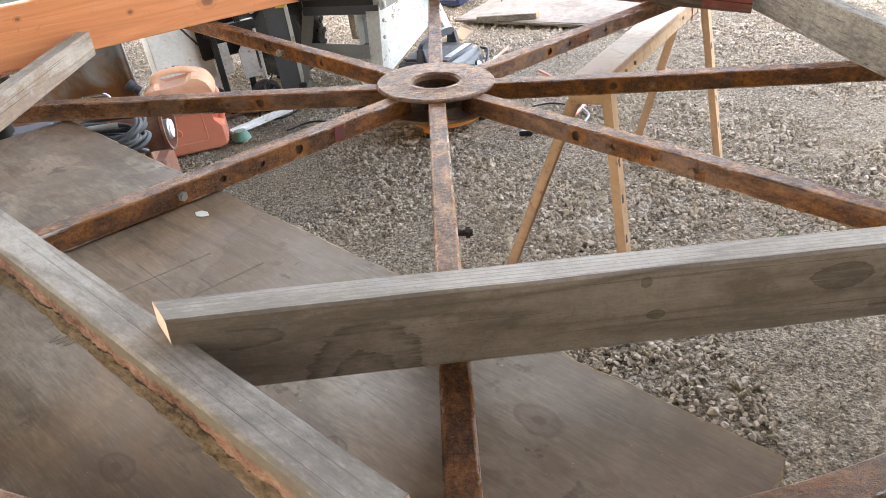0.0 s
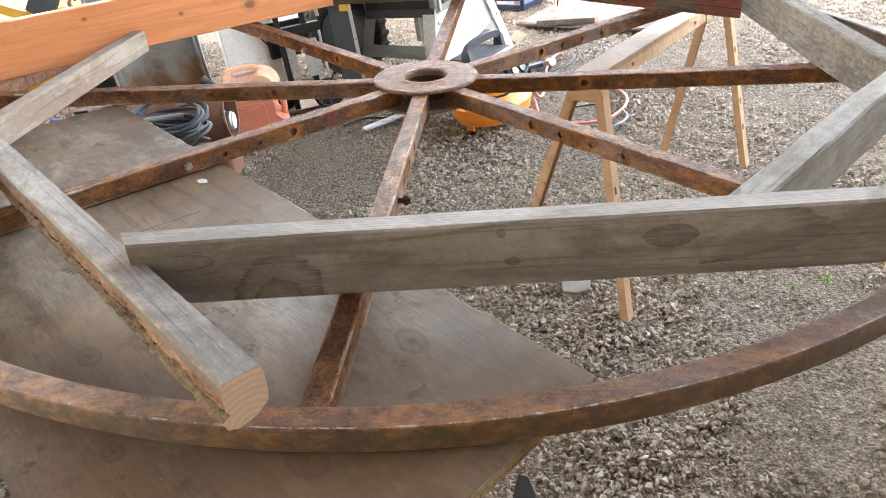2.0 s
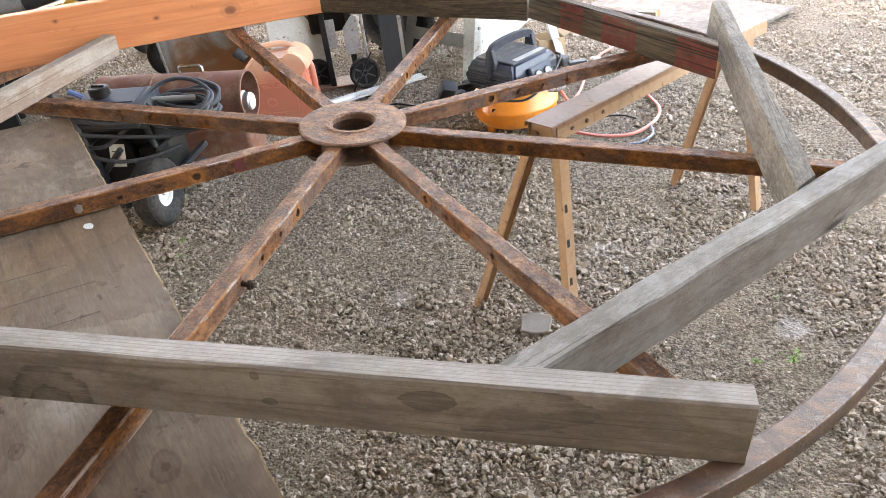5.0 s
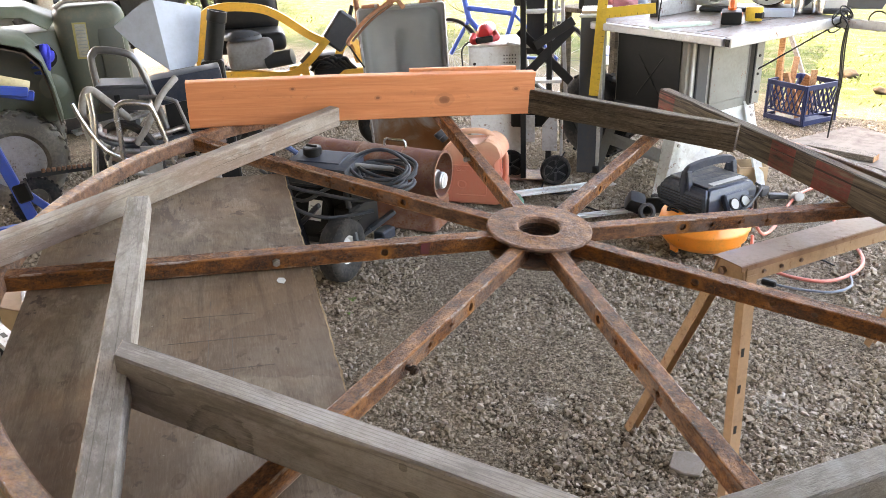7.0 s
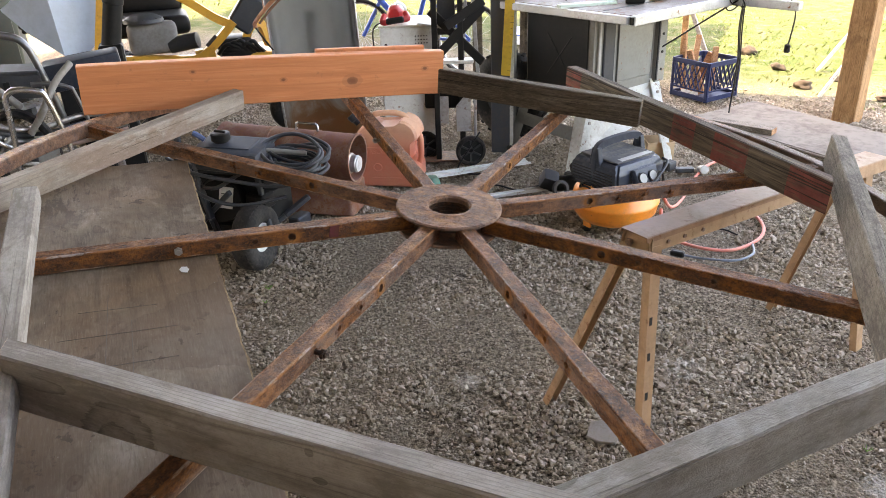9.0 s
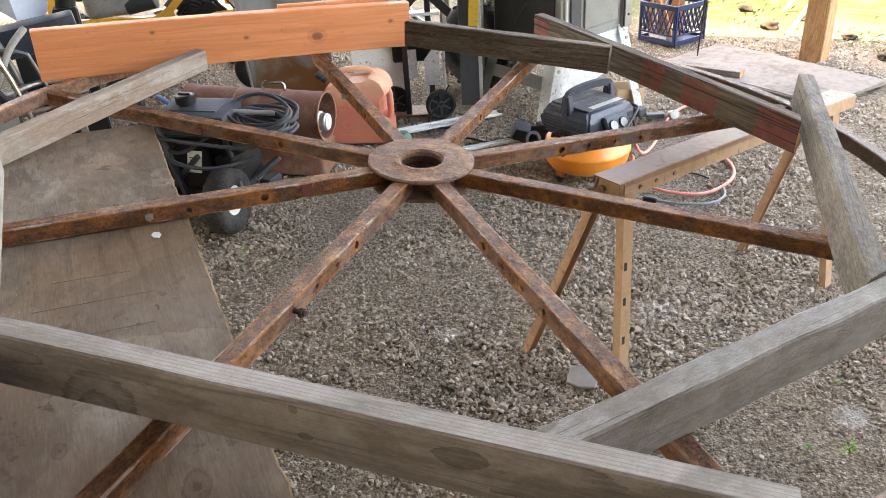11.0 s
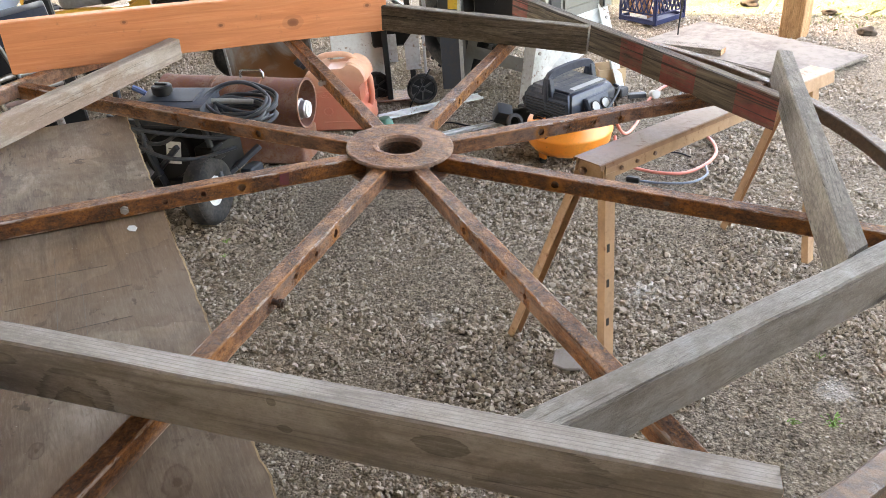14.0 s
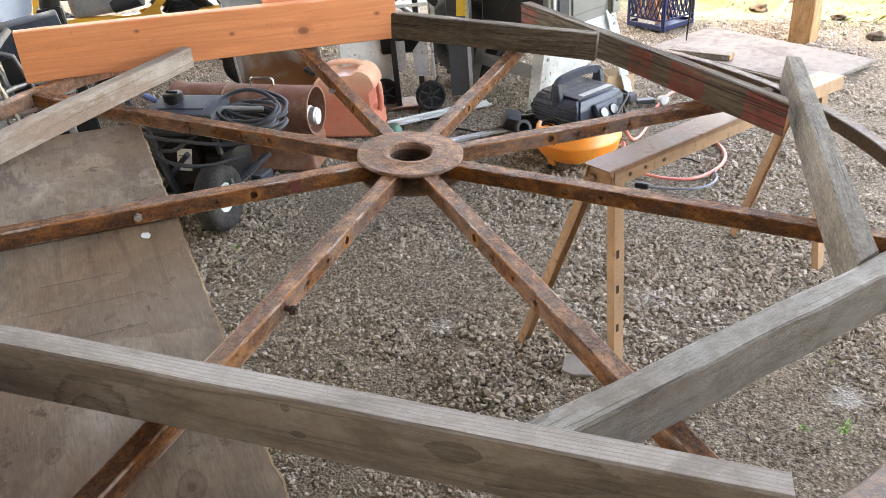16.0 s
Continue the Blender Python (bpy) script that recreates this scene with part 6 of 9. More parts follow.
def barrow():
    ob = thing("wheelbarrow_tray", "grey steel tray stood on end, rusty at the bottom", "wheelbarrow tray", at(-1.883, 2.346, 0.02, 36) @ pose(0, 0, 0, 9, -2.2))
    n = Nodes("grey enamel with rust")
    z = n.sep()[2]
    f = n.ramp(n.math("ADD", n.math("MULTIPLY", z, 1.2), n.math("MULTIPLY", n.noise(5, 6, 0.7, None, 0.6), 0.9)), (0.72, 1.0), (0.98, 0.0))
    c = n.mix(f, n.mix(n.noise(6, 4), (0.22, 0.23, 0.225), (0.32, 0.325, 0.32)), (0.20, 0.105, 0.05))
    n.bump(n.noise(40, 4), 0.2, 0.001)
    mat = n.done(c, 0.5, 0.3)
    bm = bmesh.new()
    def loop(w, h, y, r, z0):
        out = []
        for cx, cz, a0 in ((w - r, h - r, 0), (-w + r, h - r, 90), (-w + r, z0 + r, 180), (w - r, z0 + r, 270)):
            for k in range(5):
                a = radians(a0 + 22.5 * k)
                out.append(bm.verts.new((cx + r * math.cos(a), y, cz + r * math.sin(a))))
        return out
    loops = [loop(0.243 - d, 1.035 - d, y, r, d) for d, y, r in ((0.0, 0.0, 0.022), (0.022, 0.0, 0.05), (0.030, 0.008, 0.06), (0.038, 0.04, 0.065), (0.046, 0.08, 0.07), (0.058, 0.115, 0.075), (0.078, 0.14, 0.08), (0.105, 0.155, 0.08), (0.14, 0.163, 0.07), (0.18, 0.166, 0.05))]
    for p, q in zip(loops, loops[1:]):
        for j in range(len(p)):
            bm.faces.new((p[j], p[(j + 1) % len(p)], q[(j + 1) % len(q)], q[j]))
    bm.faces.new(loops[-1])
    bmesh.ops.solidify(bm, geom=bm.faces[:], thickness=0.003)
    part("tray", bm, mat, ob, smooth=45)
    part("rim", rod([(0.241, -0.002, 0.05), (0.241, -0.002, 1.02), (0.228, -0.002, 1.034), (-0.228, -0.002, 1.034), (-0.241, -0.002, 1.02), (-0.241, -0.002, 0.05)], 0.007, 8), galv, ob, "bare steel rolled lip", smooth=50)
    rusted = paint("rust orange bar", (0.34, 0.145, 0.075), 0.6, (0.16, 0.08, 0.05), 0.6, 0.25)
    for x in (-0.236, 0.226):
        part("handle_bar", rod([(x, 0.03, 0.70), (x * 1.02, 0.02, 1.05), (x * 1.06, -0.01, 1.34)], 0.016, 10, 3), rusted, ob, "rust pink handle tube", smooth=50)
    for x in (-0.165, 0.155):
        part("bracket", boxb(0.10, 0.03, 0.018, tr(x, 0.0, 1.046), 0.004), rusted, ob, "rusty bolted bracket")
        part("bolt", cylb(0.009, 0.012, tr(x + 0.03, -0.015, 1.048) @ pose(0, 0, 0, 90), 8), steel_worn, ob)
    arm = thing("pry_bar", "rusty bent angle iron leaning on the tray", "bar", at(-1.905, 2.33, 0, 36))
    path = [(-0.239, -0.125, 0.708), (-0.28, -0.16, 0.78), (-0.314, -0.185, 0.845), (-0.308, -0.19, 0.878), (-0.199, -0.19, 0.984), (-0.068, -0.19, 1.069)]
    part("bar", rod(path[2:], 0.011, 8, 3), rusted, arm, smooth=40)
    part("flange", rod([(x + 0.016, y + 0.004, z - 0.014) for x, y, z in path[3:]], 0.007, 8, 3), paint("brown rust bar", (0.16, 0.075, 0.045), 0.7, rust=0.4), arm, smooth=40)
    bm = bmesh.new()
    bar(bm, (-0.085, -0.19, 1.058), (-0.032, -0.19, 1.084), 0.014, 0.032, 0.004)
    bar(bm, (-0.036, -0.19, 1.084), (0.006, -0.185, 1.026), 0.014, 0.026, 0.004)
    part("claw", bm, rusted, arm, "bent orange rusted end")
    part("wire", rod(path[:3], 0.005, 6, 4), black_plastic, arm)


barrow()


def ruler():
    ob = thing("framing_square", "large yellow carpenter's square leaning upright", "ruler", at(-0.86, 2.74, 0, 8))
    long = part("long_arm", boxb(0.055, 0.004, 0.90, tr(0.004, 0, 0.94) @ pose(0, 0, 0, 0, 3.6), 0.0008), level_yellow, ob)
    arm = part("short_arm", boxb(0.29, 0.004, 0.055, tr(0.150, -0.004, 0.965) @ pose(0, 0, 0, 0, -6), 0.0008), level_yellow, ob)
    for k in range(17):
        part("tick", boxb(0.012 if k % 4 else 0.02, 0.001, 0.0016, tr(-0.003 + 0.00214 * k, -0.003, 0.52 + 0.034 * k) @ pose(0, 0, 0, 0, 3.6)), ink_dark, long)
    for k in range(8):
        part("tick", boxb(0.0016, 0.001, 0.012, tr(0.05 + 0.03 * k, -0.0075, 0.935 + 0.0033 * k)), ink_dark, arm)
    b = thing("tool_chest", "narrow dark slate steel chest with a pale corner edge", "cabinet", at(-0.955, 2.78, 0, 14))
    body = part("body", boxb(0.13, 0.22, 0.92, tr(0.03, 0.11, 0.46), 0.004), paint("slate panel", (0.05, 0.06, 0.072), 0.5), b)
    part("edge_strip", boxb(0.022, 0.006, 0.90, tr(0.088, -0.002, 0.46), 0.002), pale_grey, body, "pale grey corner edge")
    part("lid", boxb(0.15, 0.24, 0.014, tr(0.03, 0.11, 0.927), 0.004), pale_grey, body)
    w = thing("white_slab", "white coated board lying on the dark chest", "board", at(-1.0, 2.92, 0.935, 20))
    part("panel", boxb(0.17, 0.22, 0.018, tr(0.05, 0, 0.009), 0.002), white_plastic, w)
    part("raw_edge", boxb(0.17, 0.002, 0.014, tr(0.05, -0.1112, 0.009)), card, w, "raw brown edge")
    t = thing("spare_tyre", "black tyre standing behind the dark chest", "tyre", at(-1.0, 3.12, 0, 10))
    tread(part("tyre", tyre_bm(0.27, 0.13, 0.16), rubber, t, smooth=40, m=tr(0, 0, 0.275) @ pose(0, 0, 0, 0, 0, 62)), 0.27, 0.13, 24, 0.008)
    part("rim", lathe(bmesh.new(), [(0, 0.02), (0.10, 0.02), (0.16, 0.04), (0.165, -0.04), (0, -0.03)], pose(0, 0, 0, 0, 90), 28), dark_grey, t, smooth=35, m=tr(0, 0, 0.275) @ pose(0, 0, 0, 0, 0, 62))
    q = thing("blue_board", "blue topped board lying on the yard", "board", at(-1.95, 6.3, 0, 20))
    part("foam", boxb(0.60, 0.5, 0.09, tr(0, 0, 0.045), 0.01), white_plastic, q)
    part("cover", boxb(0.60, 0.5, 0.012, tr(0, 0, 0.097), 0.004), blue_paint, q, "blue sheet cover")


ruler()


# ---- table saw and what lies on it ----
U, V = Vector((0.44, 0.898, 0)), Vector((-0.898, 0.44, 0))
SAW = Matrix(((U.x, V.x, 0, -0.098), (U.y, V.y, 0, 2.415), (0, 0, 1, 0), (0, 0, 0, 1)))


def table_saw():
    ob = thing("table_saw", "grey table saw on a flared white sheet metal stand", "table saw", SAW)
    part("table_top", boxb(0.92, 0.94, 0.032, tr(0.46, 0.485, 0.884), 0.004), paint("stained iron table", (0.17, 0.155, 0.14), 0.5, (0.13, 0.085, 0.055), 0.6, 0.3, 0.3), ob, "worn pale grey metal table")
    part("edge_rail", boxb(0.96, 0.035, 0.048, tr(0.46, 0.0, 0.876), 0.004), galv, ob, "dull aluminium edge rail")
    part("edge_rail", boxb(0.035, 0.94, 0.040, tr(-0.019, 0.49, 0.878), 0.004), galv, ob, "dull aluminium edge rail")
    part("rail_bore", boxb(0.003, 0.024, 0.034, tr(-0.0212, 0.0, 0.876)), black_plastic, ob, "dark open end of the rail")
    part("fence_bar", barb((-0.03, 0.475, 0.906), (0.27, 0.34, 0.906), 0.05, 0.02, 0.004), paint("pale green bar", (0.50, 0.60, 0.52), 0.4), ob, "pale green fence bar")
    part("fence", barb((0.31, 0.755, 0.942), (0.66, 0.773, 0.942), 0.04, 0.085, 0.004), galv, ob, "aluminium rip fence")
    part("fence_end", boxb(0.018, 0.05, 0.10, tr(0.30, 0.755, 0.945), 0.004), black_plastic, ob, "black fence end cap")
    part("mitre_slot", boxb(0.85, 0.018, 0.002, tr(0.46, 0.22, 0.9005)), dark_grey, ob)
    body = part("cabinet_body", boxb(0.60, 0.50, 0.44, tr(0.36, 0.545, 0.645), 0.012, 2), panel_grey, ob, "grey steel motor cabinet", smooth=30)
    bm = boxb(0.010, 0.45, 0.41, tr(0.056, 0.555, 0.645), 0.004)
    for a, b in (((-0.12, -0.13), (0.06, 0.10)), ((-0.12, 0.10), (0.06, -0.13))):
        bar(bm, (0.050, 0.56 + a[0], 0.645 + a[1]), (0.050, 0.56 + b[0], 0.645 + b[1]), 0.006, 0.008, 0.003)
    part("dark_side", bm, black_plastic, body, "black pressed side panel")
    part("front_panel", boxb(0.30, 0.014, 0.36, tr(0.40, 0.288, 0.665), 0.012, 2), panel_grey, body, "raised pale front panel", smooth=30)
    part("front_step", boxb(0.09, 0.016, 0.38, tr(0.175, 0.289, 0.66), 0.006), dark_grey, body)
    part("front_post", boxb(0.022, 0.022, 0.44, tr(0.092, 0.288, 0.66), 0.004), mid_grey, body)
    part("front_post", boxb(0.085, 0.03, 0.46, tr(0.622, 0.285, 0.66), 0.004), panel_grey, body)
    part("post_edge", boxb(0.012, 0.012, 0.44, tr(0.586, 0.268, 0.66), 0.003), dark_grey, body)
    for k in range(4):
        part("screw", cylb(0.008, 0.006, tr(0.625, 0.268, 0.50 + 0.10 * k) @ pose(0, 0, 0, 90), 8), black_plastic, body)
    # stand: four flared legs and aprons
    feet = {(0, 0): (-0.11, 0.256), (1, 0): (0.453, 0.0), (0, 1): (0.0, 0.899), (1, 1): (0.74, 0.87)}
    tops = {(0, 0): (0.06, 0.30), (1, 0): (0.65, 0.30), (0, 1): (0.06, 0.79), (1, 1): (0.65, 0.79)}
    for key in feet:
        f, t = Vector((*feet[key], 0.0)), Vector((*tops[key], 0.46))
        sx, sy = (1 if key[0] == 0 else -1), (1 if key[1] == 0 else -1)
        bm = bmesh.new()
        for dx, dy in ((0.085 * sx, 0.0), (0.0, 0.085 * sy)):
            d = Vector((dx, dy, 0))
            vs = [bm.verts.new(p) for p in (f, f + d * 0.75, t + d, t)]
            bm.faces.new(vs)
        bmesh.ops.solidify(bm, geom=bm.faces[:], thickness=0.003)
        leg = part("leg", bm, white_paint if key[1] == 0 else grey_paint, ob)
        part("rubber_foot", boxb(0.07, 0.07, 0.05, tr(f.x + 0.025 * sx, f.y + 0.025 * sy, 0.026), 0.006), dark_grey, leg, "dark rubber foot")
        for z in (0.30, 0.38):
            p = f.lerp(t, z / 0.46)
            part("bolt", cylb(0.010, 0.008, tr(p.x + 0.035 * sx, p.y - 0.004 * sy, z) @ pose(0, 0, 0, 90), 8), steel_worn, leg)
    for a, b, mat in ((((0, 0), (1, 0)), None, white_paint), (((0, 0), (0, 1)), None, grey_paint), (((1, 0), (1, 1)), None, white_paint)):
        p, q = a
        lo, hi = 0.20, 0.46
        bm = bmesh.new()
        def pt(key, z):
            return Vector((*feet[key], 0)).lerp(Vector((*tops[key], 0.46)), z / 0.46)
        if mat is white_paint and a[1] == (1, 0):
            vs = [pt(p, 0.10), pt(q, 0.30), pt(q, hi), pt(p, hi)]
        else:
            vs = [pt(p, lo), pt(q, lo), pt(q, lo + 0.07), pt(p, lo + 0.07)]
        bm.faces.new([bm.verts.new(v) for v in vs])
        bmesh.ops.solidify(bm, geom=bm.faces[:], thickness=0.003)
        part("apron", bm, mat, ob)
    part("apron", barb((0.06, 0.30, 0.44), (0.06, 0.79, 0.44), 0.02, 0.05, 0.003), dark_grey, ob)
    # long rear rail beyond the table, with hanging cords
    part("rear_rail", boxb(0.045, 0.36, 0.045, tr(0.86, -0.20, 0.876), 0.004), galv, ob, "square aluminium rail past the table")


table_saw()


def outfeed():
    """A low bench behind the saw with machines and cloth heaped on it."""
    ob = thing("work_bench", "dark cluttered bench standing behind the table saw", "work bench", SAW @ tr(0.30, 1.05, 0))
    part("bench_top", boxb(0.75, 0.55, 0.03, tr(0.375, 0.275, 0.885), 0.004), wood_dark, ob)
    for x in (0.05, 0.70):
        for y in (0.05, 0.50):
            part("leg", boxb(0.05, 0.05, 0.87, tr(x, y, 0.435), 0.003), wood_dark, ob)
    ob = thing("machine_case", "black boxy machine case with a grey drum on top", "machine", SAW @ tr(0.42, 1.30, 0.90) @ Matrix.Rotation(radians(-60), 4, "Z"))
    case = part("case", boxb(0.24, 0.22, 0.13, tr(0, 0, 0.066), 0.012, 2), black_plastic, ob, smooth=30)
    part("drum", lathe(bmesh.new(), [(0, -0.13), (0.06, -0.13), (0.072, -0.11), (0.072, 0.11), (0.06, 0.13), (0, 0.13)], tr(0, 0, 0.205) @ pose(0, 0, 0, 0, 90), 28), mid_grey, ob, "grey drum shaped housing", smooth=35)
    part("drum_cap", cylb(0.022, 0.01, tr(0.133, 0, 0.205) @ pose(0, 0, 0, 0, 90), 16), black_plastic, ob)
    part("face_plate", boxb(0.16, 0.004, 0.08, tr(0, -0.112, 0.066), 0.002), dark_grey, case)
    part("cable", rod([(0.12, -0.06, 0.14), (0.20, -0.08, 0.10), (0.22, -0.02, 0.03), (0.30, 0.02, 0.01)], 0.005, 6, 5), black_plastic, ob)


outfeed()


def on_saw(u, v, z=0.90, yaw=0.0):
    return SAW @ tr(u, v, z) @ Matrix.Rotation(radians(yaw), 4, "Z")


def sander():
    ob = thing("bench_sander", "grey bench sander with a round fan guard", "sander", on_saw(0.80, 0.56, 0.9, -64) @ Matrix.Diagonal((1.5, 1.3, 1.3, 1)))
    part("base", boxb(0.52, 0.16, 0.02, tr(0.12, 0, 0.012), 0.004), dark_grey, ob)
    bm = boxb(0.17, 0.10, 0.24, tr(-0.10, 0, 0.14), 0.03, 3)
    part("housing", bm, white_paint, ob, "pale moulded belt housing", smooth=35)
    bm = bmesh.new()
    lathe(bm, [(0.026, 0), (0.032, 0), (0.032, 0.05), (0.026, 0.05)], tr(-0.08, -0.05, 0.07) @ pose(0, 0, 0, 90), 20, closed=True)
    part("dust_port", bm, pale_grey, ob, smooth=30)
    part("knob", cylb(0.014, 0.03, tr(-0.12, -0.06, 0.20) @ pose(0, 0, 0, 90), 14), black_plastic, ob)
    bm = bmesh.new()
    lathe(bm, [(0, -0.12), (0.075, -0.12), (0.085, -0.10), (0.085, 0.06), (0, 0.06)], tr(0.10, 0.03, 0.11) @ pose(0, 0, 0, 90), 28)
    part("motor", bm, black_plastic, ob, smooth=35)
    guard = part("fan_guard", lathe(bmesh.new(), [(0.0, 0.004), (0.078, 0.004), (0.080, -0.004), (0, -0.004)], tr(0.10, -0.045, 0.11) @ pose(0, 0, 0, 90), 32), pale_grey, ob, "pale round vented fan guard", smooth=35)
    for k in range(12):
        part("vent", boxb(0.034, 0.002, 0.010, tr(0.10, -0.0502, 0.11) @ Matrix.Rotation(math.pi * k / 6, 4, "Y") @ tr(0.045, 0, 0), 0.0), black_plastic, guard)
    bm = bmesh.new()
    prism(bm, [(0, 0), (0.30, 0), (0.40, 0.26), (0.05, 0.26)], 0.012, tr(0.18, 0.06, 0.01) @ pose(0, 0, 0, 90), 0.003)
    part("side_plate", bm, paint("dark steel plate", (0.10, 0.105, 0.11), 0.4), ob, "dark upright steel plate")
    bm = bmesh.new()
    prism(bm, [(0, 0), (0.15, 0), (0.15, 0.17)], 0.004, tr(0.22, -0.035, 0.01) @ pose(0, 0, 0, 90), 0.001)
    part("set_square", bm, white_plastic, ob, "pale triangular square")


sander()


def driver():
    ob = thing("impact_driver", "orange and black cordless driver standing on its battery", "power tool", on_saw(0.365, 0.285, 0.9, -52) @ Matrix.Diagonal((1.2, 1.2, 1.2, 1)))
    part("battery", boxb(0.085, 0.13, 0.055, tr(0, 0, 0.028), 0.01, 2), black_plastic, ob, smooth=30)
    part("battery_stripe", boxb(0.088, 0.05, 0.018, tr(0, -0.02, 0.04), 0.004), orange_plastic, ob)
    part("grip", barb((0, 0.0, 0.05), (0.0, 0.03, 0.155), 0.034, 0.042, 0.01), orange_plastic, ob)
    bm = bmesh.new()
    lathe(bm, [(0, -0.07), (0.028, -0.07), (0.032, -0.05), (0.032, 0.03), (0.024, 0.06), (0.016, 0.075), (0.016, 0.095), (0, 0.095)], tr(0, 0.02, 0.185) @ pose(0, 0, 0, 90), 20)
    part("head", bm, dark_grey, ob, smooth=35)
    part("head_band", cylb(0.034, 0.05, tr(0, 0.03, 0.185) @ pose(0, 0, 0, 90), 20), orange_plastic, ob)
    for name, label, cat, u, v, r, hgt, mat in (("folded_tarp", "crumpled blue grey tarp heaped on the saw table", "tarp", 0.52, 1.18, 0.13, 0.16, paint("blue grey tarp", (0.10, 0.14, 0.20), 0.5)), ("work_cloth", "crumpled dull red work cloth on the table", "cloth", 0.40, 1.12, 0.11, 0.08, paint("dull red cloth", (0.30, 0.09, 0.10), 0.85))):
        bm = bmesh.new()
        bmesh.ops.create_icosphere(bm, subdivisions=4, radius=1.0)
        for vert in bm.verts:
            d = vert.co.normalized()
            k = 1 + 0.30 * noise.noise(d * 2.2 + Vector((u * 9, 0, 0))) + 0.14 * abs(noise.noise(d * 6.0))
            vert.co = Vector((d.x * r * k * 1.3, d.y * r * k, max(-0.02, d.z) * hgt * k + 0.001))
        c = thing(name, label, cat, on_saw(u, v, 0.9, 30))
        part("folds", bm, mat, c, smooth=50)
    ob = thing("tape_measure", "yellow tape measure with black rubber sides", "tape measure", on_saw(0.483, 0.235, 0.9, -52) @ Matrix.Diagonal((1.1, 1.1, 1.1, 1)))
    part("case", boxb(0.08, 0.045, 0.07, tr(0, 0, 0.036), 0.014, 2), level_yellow, ob, smooth=30)
    part("side_grip", boxb(0.05, 0.05, 0.04, tr(0.02, 0, 0.03), 0.01), black_plastic, ob)
    for k, (u, v) in enumerate(((0.84, 0.224), (0.89, 0.135))):
        c = thing("drink_can", "plain silver drink can on the saw table", "can", on_saw(u, v, 0.9), "drink cans")
        part("can_body", lathe(bmesh.new(), [(0, 0.002), (0.024, 0.002), (0.033, 0.012), (0.033, 0.122), (0.026, 0.142), (0.026, 0.146), (0.022, 0.143), (0, 0.143)], None, 28), chrome, c, smooth=35)
        part("pull_tab", boxb(0.02, 0.012, 0.002, tr(0.004, 0, 0.146), 0.0005), galv, c)
    t = thing("parts_tray", "clear plastic tray with small parts", "tray", on_saw(0.70, 0.27, 0.9, -60))
    bm = bmesh.new()
    box(bm, 0.20, 0.10, 0.004, tr(0, 0, 0.004))
    for sx, sy, wx, wy in ((0.1, 0, 0.003, 0.10), (-0.1, 0, 0.003, 0.10), (0, 0.05, 0.20, 0.003), (0, -0.05, 0.20, 0.003)):
        box(bm, wx, wy, 0.035, tr(sx, sy, 0.02))
    part("tray_body", bm, pale_blue, t)


driver()


def cords():
    ob = thing("hanging_cords", "thin black cords hung in a tangle over the saw rail", "cord", SAW @ tr(0.86, -0.04, 0.90))
    rng = random.Random(8)
    for k in range(5):
        mm = tr(rng.uniform(-0.02, 0.03), rng.uniform(-0.03, 0.03), rng.uniform(-0.03, 0.03)) @ pose(0, 0, 0, rng.uniform(50, 120), rng.uniform(-30, 30), rng.uniform(-30, 60))
        part("coil", rod(torus_pts(rng.uniform(0.03, 0.06), 18, 1.2, 0.8, mm), 0.004, 6, closed=True), black_plastic, ob)
    for k, (x, ln) in enumerate(((-0.012, 0.62), (0.002, 0.64), (0.02, 0.60))):
        part("cord", rod([(x, 0.005 * k - 0.03, 0.02), (x - 0.02, -0.03, -0.15), (x - 0.005 * k, -0.035, -0.35), (x - 0.012, -0.03 + 0.008 * k, -ln)], 0.0038, 6, 6), black_plastic, ob)
    part("cord", rod([(0.0, -0.26, 0.03), (0.012, -0.31, -0.05), (0.0, -0.31, -0.18), (-0.005, -0.305, -0.22)], 0.004, 6, 6), black_plastic, ob)
    part("plug", boxb(0.022, 0.03, 0.045, tr(-0.005, -0.305, -0.24), 0.006), black_plastic, ob, "black moulded plug")
    part("coil", rod(torus_pts(0.05, 18, 1, 1.0, tr(0.0, -0.18, 0.0) @ pose(0, 0, 0, 80, 20, 90)), 0.004, 6, closed=True), black_plastic, ob)
    part("cord", rod([(0, -0.02, 0.0), (-0.10, 0.10, -0.10), (-0.24, 0.32, -0.28), (-0.42, 0.46, -0.40), (-0.62, 0.48, -0.46)], 0.005, 6, 8), black_plastic, ob)
    ob = thing("drop_cord", "black cord with a plug hanging beside the saw", "cord", at(-0.57, 2.86, 0.4, 0))
    part("cord", rod([(0.03, 0, 0.75), (0.0, 0, 0.55), (0.0, 0, 0.38), (0.02, 0, 0.29)], 0.0045, 6, 6), black_plastic, ob)
    part("plug", boxb(0.02, 0.02, 0.05, tr(0.022, 0, 0.265), 0.005), black_plastic, ob)


cords()


